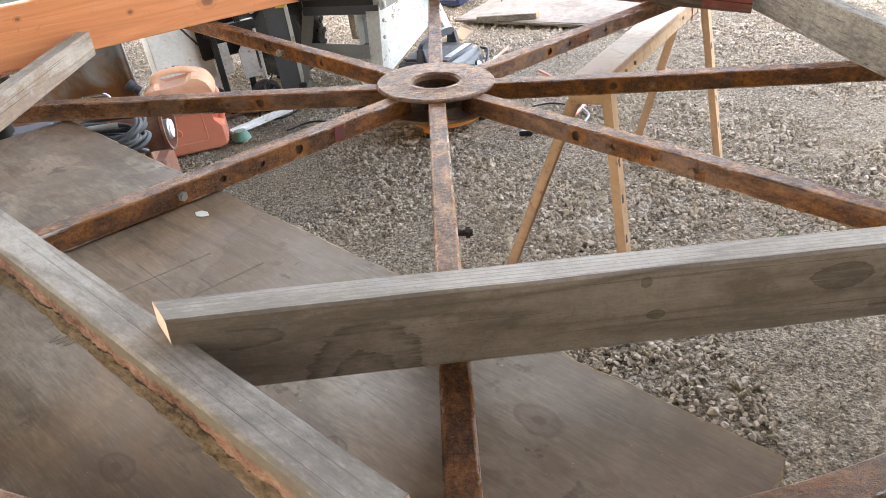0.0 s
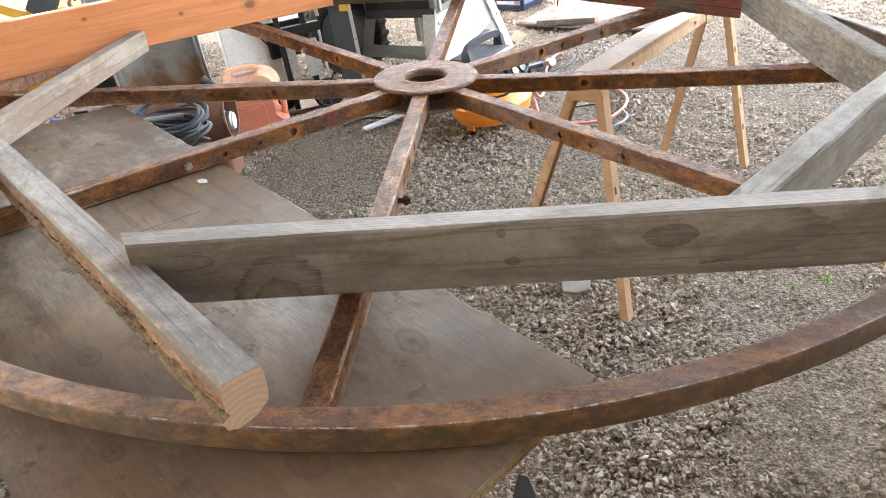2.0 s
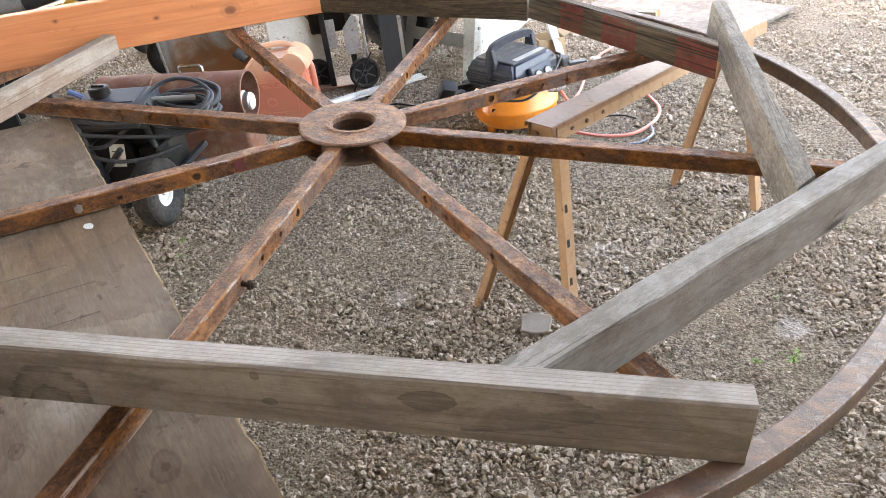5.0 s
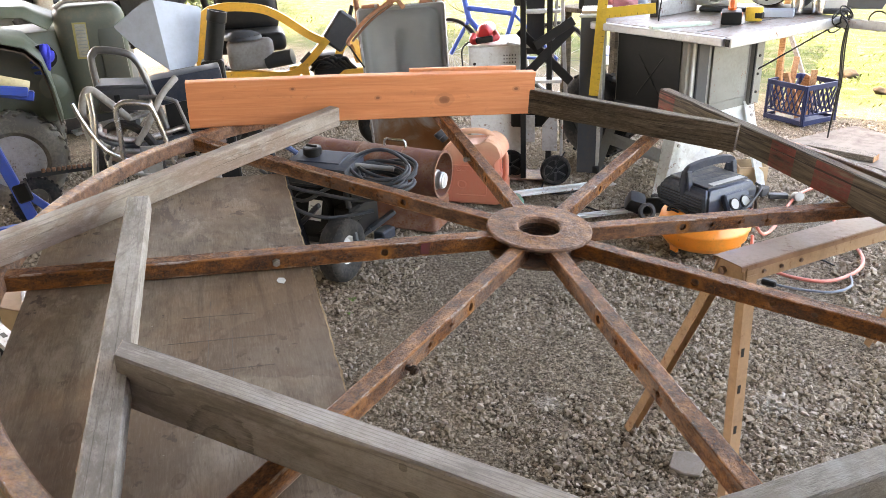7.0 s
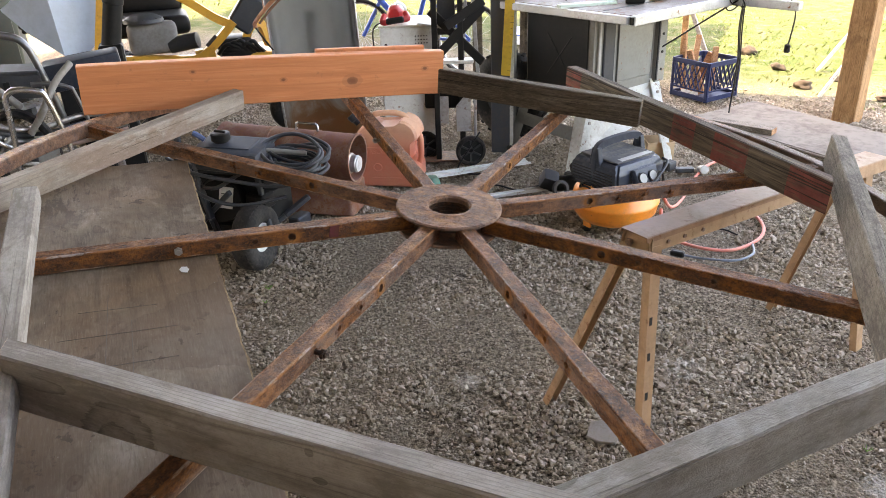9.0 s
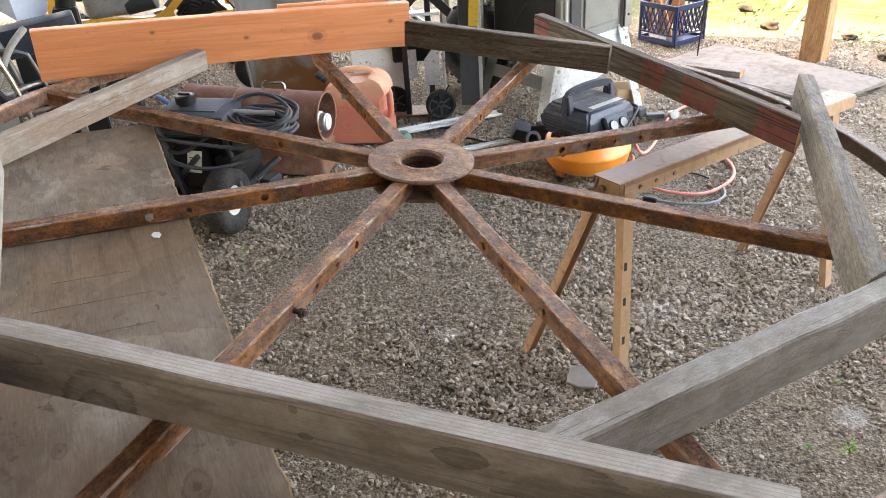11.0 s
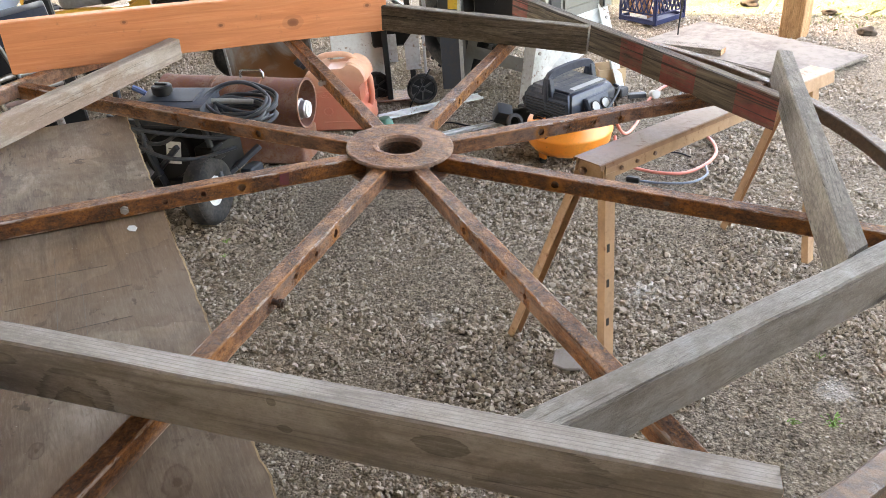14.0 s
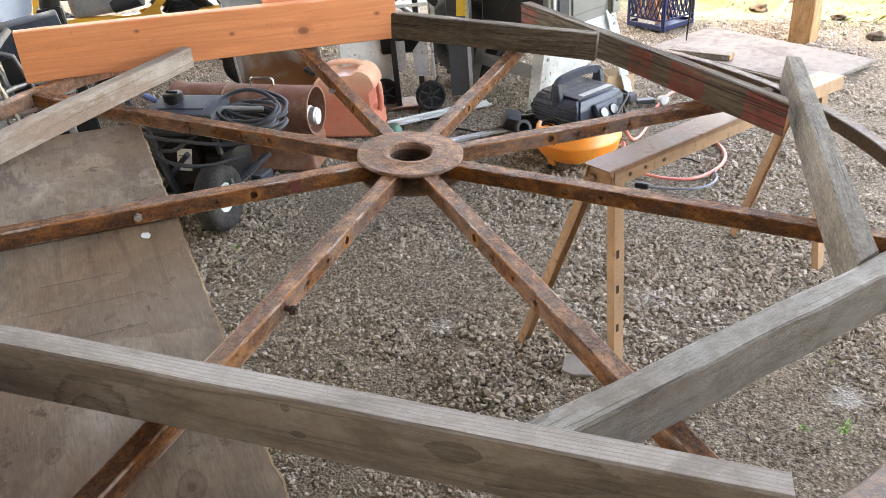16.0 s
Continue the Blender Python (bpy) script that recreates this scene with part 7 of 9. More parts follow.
def crate():
    ob = thing("milk_crate", "blue plastic milk crate full of wood scraps", "crate", at(-0.202, 4.496, 0.0, -33.7))
    w, d, h = 0.337, 0.33, 0.285
    def wall(a, b):
        n = (Vector(b) - Vector(a)).length
        m, _ = between((*a, 0), (*b, 0))
        for z in (0.02, h - 0.016):
            part("rim_bar", boxb(n, 0.014, 0.034, m @ tr(n / 2, 0, z), 0.002), crate_blue, ob)
        part("rim_bar", boxb(n, 0.012, 0.012, m @ tr(n / 2, 0, 0.075), 0.002), crate_blue, ob)
        for x in (0.008, n - 0.008):
            part("corner_post", boxb(0.018, 0.018, h, m @ tr(x, 0, h / 2), 0.003), crate_blue, ob)
        for k in range(7):
            for s in (-1, 1):
                x0 = 0.01 + (n - 0.05) * k / 6.5
                part("lattice_bar", barb(m @ Vector((x0, 0.002 * s, 0.08)), m @ Vector((min(n - 0.01, max(0.01, x0 + s * 0.075)), 0.002 * s, h - 0.03)), 0.009, 0.006), crate_blue, ob)
    wall((0, 0), (w, 0)), wall((w, 0), (w, d)), wall((w, d), (0, d)), wall((0, d), (0, 0))
    part("floor_panel", boxb(w, d, 0.01, tr(w / 2, d / 2, 0.01)), crate_blue, ob)
    part("side_print", boxb(0.16, 0.001, 0.022, tr(w / 2 + 0.02, -0.008, 0.055)), pale_grey, ob, "row of worn pale print")
    for k, (a, b, s) in enumerate((((0.05, 0.08, 0.03), (-0.02, 0.12, 0.47), 0.035), ((0.10, 0.10, 0.03), (0.03, 0.22, 0.42), 0.04), ((0.16, 0.14, 0.03), (0.10, 0.05, 0.34), 0.045), ((0.20, 0.2, 0.03), (0.215, 0.2, 0.36), 0.04), ((0.06, 0.2, 0.03), (0.15, 0.24, 0.30), 0.06), ((0.22, 0.09, 0.03), (0.13, 0.08, 0.25), 0.05))):
        c = thing("wood_scrap", "red brown offcut of timber stuck in the crate", "wood", (at(-0.202, 4.496, 0.0, -33.7)), "wood scraps in the crate")
        part("offcut", barb(a, b, s, 0.022, 0.002, 20 * k), scrap_wood, c)


crate()


def yard():
    ob = thing("wooden_post", "square orange brown timber post holding the roof", "post", at(1.0, 4.165, -0.02, -22))
    part("timber", boxb(3.92, 0.145, 0.145, tr(1.96, 0, 0), 0.006), post_wood, ob, m=pose(0, 0, 0, 0, -90))
    for k, (a, b, mat) in enumerate((((0.801, 5.62, 0.0), (1.03, 5.62, 0.37), white_paint), ((0.829, 4.76, 0.0), (0.98, 4.762, 0.285), white_paint))):
        m, n = between((a[0], a[1], -0.01), b)
        s = thing("leaning_strip", "thin whitish strip leaning by the post", "wood strip", m, "leaning strips")
        part("strip", boxb(n, 0.05, 0.02, tr(n / 2, 0, 0), 0.002), mat, s)
    s = thing("old_beam", "grey leaning prop behind the crate", "wood strip", at(0, 0))
    part("prop", barb((0.09, 4.9, -0.01), (-0.26, 4.9, 0.79), 0.05, 0.03, 0.003), wood_grey, s)
    s = thing("stake", "thin brown upright stake behind the saw", "stake", at(0, 0))
    part("stake_timber", barb((-0.21, 5.05, -0.02), (-0.22, 5.05, 1.0), 0.045, 0.045, 0.003), post_wood, s)
    ob = thing("ground_plywood", "dusty weathered plywood sheet lying on the ground", "plywood", at(0.03, 3.80, 0.0, -36))
    part("sheet", boxb(1.22, 0.62, 0.016, tr(0.60, 0.34, 0.022) @ pose(0, 0, 0, 1), 0.002), wood_brown, ob)
    part("top_veneer", boxb(1.21, 0.60, 0.003, tr(0.60, 0.345, 0.0325) @ pose(0, 0, 0, 1), 0.0), paint("stained grey veneer", (0.17, 0.15, 0.13), 0.85, (0.075, 0.06, 0.048), 0.85, scale=5.0, spec=0.15), ob, "greyed veneer with dark stains")
    ob = thing("timber_offcut", "short brown timber with a red brown sawn end", "wood", at(0.20, 3.66, 0.03, -17))
    part("offcut", boxb(0.40, 0.085, 0.038, tr(0.19, 0.02, 0.020), 0.003), wood_brown, ob)
    part("cut_end", boxb(0.003, 0.080, 0.034, tr(0.3915, 0.02, 0.020)), scrap_wood, ob, "red brown sawn end")
    for k, (x, y, s) in enumerate(((0.72, 5.0, 0.07), (1.45, 4.25, 0.05), (1.25, 4.75, 0.05), (0.5, 5.6, 0.06), (0.95, 5.3, 0.05), (1.9, 5.2, 0.07), (0.2, 6.2, 0.08))):
        bm = bmesh.new()
        bmesh.ops.create_icosphere(bm, subdivisions=3, radius=s)
        for v in bm.verts:
            v.co *= 1 + 0.6 * noise.noise(v.co * (1.4 / s) + Vector((k * 7, 0, 0)))
            v.co.z *= 0.6
        tagged(part("rock", bm, paint("brown field rock", (0.045, 0.033, 0.023), 0.9, (0.085, 0.066, 0.046), 0.6, bump=0.8, spec=0.15) if k == 0 else bpy.data.materials["brown field rock"], smooth=60, m=tr(x, y, s * 0.12)), "weathered brown rock at the grass edge", "rock", "rocks at the grass edge")


yard()


def floor_clutter():
    for name, label, a, b, w in (("metal_strip", "dusty pale metal channel lying on the gravel", (-1.15, 2.20, 0.02), (-0.70, 2.62, 0.022), 0.075), ("metal_strip", "pale flat strip lying on the gravel", (-0.72, 2.03, 0.018), (-0.43, 2.28, 0.02), 0.045)):
        m, n = between(a, b)
        ob = thing(name, label, "metal strip", m, "metal strips")
        bm = bmesh.new()
        h = w / 2
        sweep(bm, [(0, 0, 0), (n, 0, 0)], 0, prof=[(-h, 0.012), (-h, 0), (h, 0), (h, 0.012), (h - 0.003, 0.012), (h - 0.003, 0.003), (-h + 0.003, 0.003), (-h + 0.003, 0.012)])
        part("channel", bm, white_paint, ob)
    ob = thing("angle_grinder", "black and grey power tool lying beside the compressor", "power tool", at(-0.36, 2.27, 0.0, 30))
    part("motor_body", lathe(bmesh.new(), [(0, -0.11), (0.03, -0.11), (0.042, -0.09), (0.042, 0.03), (0.034, 0.06), (0.034, 0.12), (0, 0.12)], tr(0, 0, 0.06) @ pose(0, 0, 0, 20, 80, 0), 20), black_plastic, ob, smooth=40)
    part("gear_case", boxb(0.09, 0.08, 0.09, tr(-0.10, 0.01, 0.08) @ pose(0, 0, 0, 30, 20), 0.02, 2), dark_grey, ob, smooth=30)
    part("guard", lathe(bmesh.new(), [(0.03, 0), (0.045, 0), (0.045, 0.02), (0.03, 0.02)], tr(-0.06, -0.07, 0.055) @ pose(0, 0, 0, 70, 0, 20), 24, closed=True), dark_grey, ob, smooth=30)
    part("cover", boxb(0.06, 0.10, 0.15, tr(0.06, -0.02, 0.10) @ pose(0, 0, 0, 10, -20, 15), 0.012), black_plastic, ob)
    part("cord", rod([(-0.12, 0.05, 0.04), (-0.25, 0.06, 0.012), (-0.36, 0.16, 0.012), (-0.5, 0.14, 0.015)], 0.005, 6, 6), black_plastic, ob)
    ob = thing("cardboard_box", "small open cardboard box under the saw", "box", at(-0.02, 2.94, 0, 25))
    bm = bmesh.new()
    for sx, sy, wx, wy in ((0.075, 0, 0.004, 0.15), (-0.075, 0, 0.004, 0.15), (0, 0.075, 0.15, 0.004), (0, -0.075, 0.15, 0.004)):
        box(bm, wx, wy, 0.13, tr(sx, sy, 0.067))
    box(bm, 0.15, 0.15, 0.004, tr(0, 0, 0.004))
    part("box_body", bm, card, ob)
    part("flap", boxb(0.004, 0.15, 0.075, tr(0.108, 0, 0.15) @ pose(0, 0, 0, 0, 60), 0.0), card, ob)
    ob = thing("motor_scrap", "small scrap motor with a bright can lying on the gravel", "scrap", at(0.26, 2.78, 0, 20))
    part("can", lathe(bmesh.new(), [(0, -0.035), (0.020, -0.035), (0.024, -0.025), (0.024, 0.03), (0, 0.035)], tr(0, 0, 0.03) @ pose(0, 0, 0, 70, 20), 18), mid_grey, ob, smooth=40)
    part("bracket", boxb(0.10, 0.04, 0.025, tr(-0.09, 0.03, 0.02), 0.004), dark_grey, ob)
    ob = thing("air_hose", "faded red air hose looped over the gravel", "hose", at(0, 0))
    part("hose", rod([(0.13, 2.08, 0.20), (0.19, 2.12, 0.06), (0.22, 2.35, 0.015), (0.23, 2.65, 0.013), (0.27, 2.9, 0.013), (0.34, 3.05, 0.013)], 0.0075, 8, 8), hose_pink, ob, smooth=60)
    part("hose", rod([(0.17, 2.0, 0.09), (0.20, 1.88, 0.02), (0.27, 1.84, 0.013), (0.40, 1.80, 0.013), (0.52, 1.83, 0.013), (0.61, 1.98, 0.013), (0.62, 2.14, 0.013), (0.54, 2.34, 0.013), (0.46, 2.55, 0.013)], 0.0075, 8, 8), hose_pink, ob, smooth=60)
    ob = thing("power_cord", "thin dark power cord lying on the gravel", "cord", at(0, 0))
    part("cord", rod([(0.32, 1.70, 0.014), (0.42, 1.70, 0.012), (0.54, 1.73, 0.012), (0.60, 1.82, 0.012), (0.59, 1.92, 0.012)], 0.0055, 8, 8), paint("blue grey cord", (0.12, 0.15, 0.19), 0.5), ob, smooth=60)
    part("plug", barb((0.27, 1.705, 0.018), (0.33, 1.70, 0.016), 0.03, 0.026, 0.006), black_plastic, ob)
    part("cord", rod([(0.22, 2.62, 0.012), (0.36, 2.75, 0.012), (0.40, 2.9, 0.012)], 0.004, 6, 6), black_plastic, ob)
    part("cord", rod([(0.33, 2.02, 0.012), (0.45, 2.04, 0.012), (0.52, 2.0, 0.012)], 0.004, 6, 6), black_plastic, ob)
    bm = bmesh.new()
    prism(bm, [(0, 0), (0.04, -0.012), (0.088, -0.006), (0.10, 0.055), (0.05, 0.075), (0.005, 0.06)], 0.013, None, 0.003)
    tagged(part("slate_chip", bm, paint("grey slate chip", (0.22, 0.195, 0.17), 0.9, (0.14, 0.115, 0.09), 0.8, bump=0.6, scale=40.0, spec=0.2), m=at(0.25, 0.37, 0.008, 10) @ pose(0, 0, 0, 12, 4)), "flat grey offcut of stone on the gravel", "stone")
    rng = random.Random(5)
    leafm = Nodes("weed leaf")
    leafm.bump(leafm.noise(60, 3), 0.2, 0.001)
    leafm = leafm.done(leafm.ramp(leafm.noise(20, 3), (0.3, (0.07, 0.17, 0.02)), (0.7, (0.16, 0.30, 0.045))), 0.6)
    for k, (x, y, s, n) in enumerate(((1.017, 0.328, 0.8, 26), (0.92, 0.31, 0.55, 12), (1.0, 0.62, 0.4, 9), (-1.22, 0.80, 0.5, 14), (-1.16, 0.70, 0.4, 9), (1.25, 1.05, 0.35, 8))):
        ob = thing("weed", "small bright green weed in the gravel", "weed", at(x, y, 0.008), "weeds in the gravel")
        bm, st = bmesh.new(), bmesh.new()
        for j in range(n):
            a, r, h = rng.uniform(0, 6.28), rng.uniform(0.004, 0.032) * s, rng.uniform(0.006, 0.03) * s
            l, w = rng.uniform(0.010, 0.018) * s, rng.uniform(0.006, 0.010) * s
            mm = at(r * math.cos(a), r * math.sin(a), h, math.degrees(a)) @ pose(0, 0, 0, rng.uniform(-25, 25), rng.uniform(-35, 10))
            vs = [bm.verts.new(mm @ Vector(q)) for q in ((0, 0, 0), (l * 0.45, w / 2, 0.001), (l, 0, -0.001), (l * 0.45, -w / 2, 0.001))]
            bm.faces.new(vs)
            sweep(st, [(0, 0, -0.005), tuple(mm @ Vector((0, 0, 0)))], 0.0007, 3)
        part("leaves", bm, leafm, ob)
        part("stems", st, leafm, ob)


floor_clutter()


# ---- vehicles and machines along the far left ----
def quad_bike():
    """Local x to the viewer's right along its side, y away."""
    ob = thing("quad_bike", "olive green quad bike with knobbly tyres, dusty", "quad bike", at(-3.72, 0.95, 0, 57))
    for x, y in ((-0.03, 0.02), (-0.03, 0.75), (-1.05, 0.02)):
        w = part("wheel", tyre_bm(0.275, 0.21, 0.15), dust_rubber, ob, "dusty knobbly tyre", smooth=40, m=tr(x, y, 0.285) @ pose(0, 0, 0, 0, 0, 90))
        tread(w, 0.275, 0.21, 26, 0.007, dust_rubber)
        part("rim", lathe(bmesh.new(), [(0, -0.02), (0.04, -0.02), (0.045, -0.035), (0.06, -0.035), (0.07, 0.0), (0.11, 0.0), (0.135, -0.06), (0.152, -0.085), (0.156, -0.08), (0.156, 0.08), (0, 0.08)], pose(0, 0, 0, 0, 90) @ Matrix.Diagonal((1, 1, -1, 1)), 36), galv, w, "dull grey steel rim", smooth=30)
        for k in range(4):
            part("rim_slot", boxb(0.004, 0.022, 0.045, Matrix.Rotation(radians(45 + 90 * k), 4, "X") @ tr(-0.002, 0, 0.09), 0.0), black_plastic, w)
    def shell(sections, name, mat, label=""):
        bm = bmesh.new()
        rows = [[bm.verts.new(p) for p in s] for s in sections]
        for a, b in zip(rows, rows[1:]):
            for j in range(len(a) - 1):
                bm.faces.new((a[j], a[j + 1], b[j + 1], b[j]))
        bmesh.ops.subdivide_edges(bm, edges=bm.edges[:], cuts=2, use_grid_fill=True, smooth=0.5)
        bmesh.ops.solidify(bm, geom=bm.faces[:], thickness=0.008)
        return part(name, bm, mat, ob, label, smooth=40)
    arch = [(-0.36, 0.78), (-0.24, 0.90), (-0.09, 0.955), (0.06, 0.96), (0.165, 0.925), (0.232, 0.84), (0.256, 0.70), (0.268, 0.505)]
    shell([[(x, -0.14, z) for x, z in arch], [(x * 1.02, -0.10, z + 0.03) for x, z in arch], [(x, 0.10, z + 0.06) for x, z in arch], [(x * 0.9, 0.25, z + 0.05) for x, z in arch]], "front_fender", olive, "olive green front mudguard")
    shell([[(x * 0.95, -0.12, z - 0.03) for x, z in arch], [(x * 0.9, 0.2, z - 0.03) for x, z in arch]], "fender_liner", paint("mud caked liner", (0.085, 0.066, 0.048), 0.9, (0.15, 0.12, 0.09), 0.8, bump=0.5, spec=0.1))
    shell([[(-0.6, 0.12, 1.04), (-0.2, 0.08, 1.08), (0.18, 0.10, 1.06), (0.30, 0.12, 0.98)], [(-0.6, 0.18, 1.18), (-0.2, 0.14, 1.16), (0.2, 0.16, 1.11), (0.34, 0.18, 1.02)], [(-0.6, 0.5, 1.20), (-0.2, 0.5, 1.18), (0.2, 0.5, 1.12), (0.36, 0.5, 1.04)]], "hood", olive, "olive green bonnet")
    part("hood_seam", rod([(-0.30, 0.075, 0.96), (-0.12, 0.07, 1.06), (-0.08, 0.08, 1.15)], 0.004, 6), black_plastic, ob)
    part("side_panel", boxb(0.30, 0.05, 0.12, tr(-0.25, 0.08, 1.0) @ pose(0, 0, 0, 8, -22), 0.02, 2), paint("dark violet grey plastic", (0.10, 0.10, 0.13), 0.4), ob, smooth=30)
    part("body_core", boxb(0.75, 0.45, 0.55, tr(0.0, 0.42, 0.70), 0.06, 2), olive, ob, smooth=30)
    bm = boxb(0.40, 0.40, 0.66, tr(0.535, 0.32, 0.765), 0.11, 5)
    for v in bm.verts:
        k = (v.co.z - 0.435) / 0.66
        v.co.x = 0.53 + (v.co.x - 0.535) * (0.86 + 0.16 * k)
        v.co.y += 0.05 * (1 - k) - 0.02
    body = part("front_guard", bm, paint("scuffed olive plastic", (0.085, 0.094, 0.072), 0.5, (0.155, 0.125, 0.092), 0.85, scale=6.0, spec=0.35), ob, "olive front bodywork with scuffs", smooth=50)
    # darker box paints in the shade on the right of the bodywork
    part("guard_shadow", boxb(0.14, 0.03, 0.50, tr(0.62, 0.125, 0.72), 0.014, 2), paint("shaded olive plastic", (0.065, 0.072, 0.056), 0.5), body, smooth=30)
    part("warning_label", boxb(0.075, 0.003, 0.21, tr(0.46, 0.1115, 0.90) @ pose(0, 0, 0, 4.3, 3), 0.0), paint("faded yellow label", (0.36, 0.29, 0.09), 0.7, (0.2, 0.18, 0.12), 0.6), body, "faded yellow and white warning label")
    part("label_paper", boxb(0.058, 0.003, 0.19, tr(0.464, 0.1095, 0.90) @ pose(0, 0, 0, 4.3, 3)), paint("dirty label paper", (0.36, 0.34, 0.27), 0.8, (0.2, 0.18, 0.13), 0.7, scale=30.0), body)
    for k in range(9):
        part("print_bar", boxb(0.044, 0.001, 0.005, tr(0.464, 0.1075 - 0.0758 * (0.02 * k - 0.08), 0.82 + 0.02 * k) @ pose(0, 0, 0, 4.3, 3)), grey_paint, body)
    part("spring", rod([(0.20 + 0.03 * math.cos(1.3 * k), 0.05 + 0.03 * math.sin(1.3 * k), 0.74 + 0.0065 * k) for k in range(26)], 0.007, 6), blue_paint, ob, "blue suspension spring")
    part("hollow", cylb(0.068, 0.02, tr(0.245, -0.005, 0.85) @ pose(0, 0, 0, 90), 28), black_plastic, ob, "dark round opening")
    rag = bmesh.new()
    bmesh.ops.create_icosphere(rag, subdivisions=4, radius=0.06)
    for v in rag.verts:
        v.co *= 1 + 0.55 * noise.noise(Vector((v.co.x * 34, v.co.y * 20, v.co.z * 10)))
        v.co = Vector((v.co.x * 0.62, v.co.y * 0.5, v.co.z * 1.15))
    part("blue_cloth", rag, paint("royal blue cloth", (0.03, 0.045, 0.50), 0.8, (0.01, 0.012, 0.10), 0.6, scale=30.0), ob, "crumpled royal blue rag", smooth=50, m=tr(0.262, -0.035, 0.855) @ pose(0, 0, 0, 0, 14))
    part("bull_bar", rod([(0.36, 0.05, 1.10), (0.42, 0.02, 1.14), (0.72, 0.1, 1.12), (0.90, 0.12, 1.11)], 0.014, 8), steel_worn, ob, smooth=40)
    part("bull_bar", rod([(0.36, 0.2, 1.12), (0.80, 0.22, 1.14), (1.0, 0.2, 1.14)], 0.016, 8), dark_grey, ob, smooth=40)
    part("foot_board", barb((0.30, -0.12, 0.42), (0.75, -0.02, 0.46), 0.10, 0.02, 0.004), steel_worn, ob)
    part("hub_bump", lathe(bmesh.new(), [(0, -0.06), (0.03, -0.055), (0.062, -0.03), (0.075, 0.02), (0, 0.04)], tr(0.255, 0.02, 0.675) @ pose(0, 0, 0, 90), 24), olive, ob, smooth=50)


quad_bike()


def trike_behind():
    ob = thing("buggy", "dirty off road buggy parked beyond the bonnet", "buggy", at(-4.75, 1.95, 0, 45))
    w = part("wheel", tyre_bm(0.34, 0.24, 0.16), rubber, ob, "large knobbly tyre", smooth=40, m=tr(0.1, 0, 1.0) @ pose(0, 0, 0, 0, 0, 60))
    tread(w, 0.34, 0.24, 24, 0.014)
    part("rim", lathe(bmesh.new(), [(0, 0.03), (0.08, 0.02), (0.15, 0.07), (0.16, -0.05), (0, -0.05)], pose(0, 0, 0, 0, 90), 28), galv, w, smooth=35)
    w = part("wheel", tyre_bm(0.34, 0.24, 0.16), rubber, ob, "large knobbly tyre", smooth=40, m=tr(0.66, 0.06, 1.0) @ pose(0, 0, 0, 0, 0, 50))
    tread(w, 0.34, 0.24, 24, 0.014)
    part("rim", lathe(bmesh.new(), [(0, 0.03), (0.08, 0.02), (0.15, 0.07), (0.16, -0.05), (0, -0.05)], pose(0, 0, 0, 0, 90), 28), galv, w, smooth=35)
    part("arm", barb((0.1, 0, 1.0), (0.75, 0.2, 1.05), 0.06, 0.06, 0.01), steel_worn, ob)
    part("chassis", boxb(1.1, 0.5, 0.42, tr(-0.05, 0.50, 0.92), 0.06, 2), grey_paint, ob, smooth=30)
    part("support", boxb(1.0, 0.5, 0.72, tr(-0.05, 0.5, 0.36), 0.03), dark_grey, ob)
    for k, (a, b) in enumerate((((-0.5, 0.2, 0.95), (0.2, 0.15, 1.30)), ((0.2, 0.15, 1.30), (0.9, 0.2, 1.22)), ((0.35, 0.1, 0.8), (0.42, 0.15, 1.35)), ((-0.2, 0.1, 1.12), (0.55, 0.1, 1.05)))):
        part("frame_tube", rod([a, b], 0.02, 8), galv if k % 2 else dark_grey, ob, smooth=50)
    part("coil_spring", rod([(0.38 + 0.04 * math.cos(1.3 * k), 0.02 + 0.04 * math.sin(1.3 * k), 0.95 + 0.008 * k) for k in range(28)], 0.008, 6), grey_paint, ob, "coiled suspension spring")
    part("blue_fender", boxb(0.3, 0.2, 0.12, tr(-0.35, 0.05, 1.22) @ pose(0, 0, 0, 0, 12), 0.04, 2), blue_paint, ob, "blue plastic mudguard", smooth=35)


trike_behind()


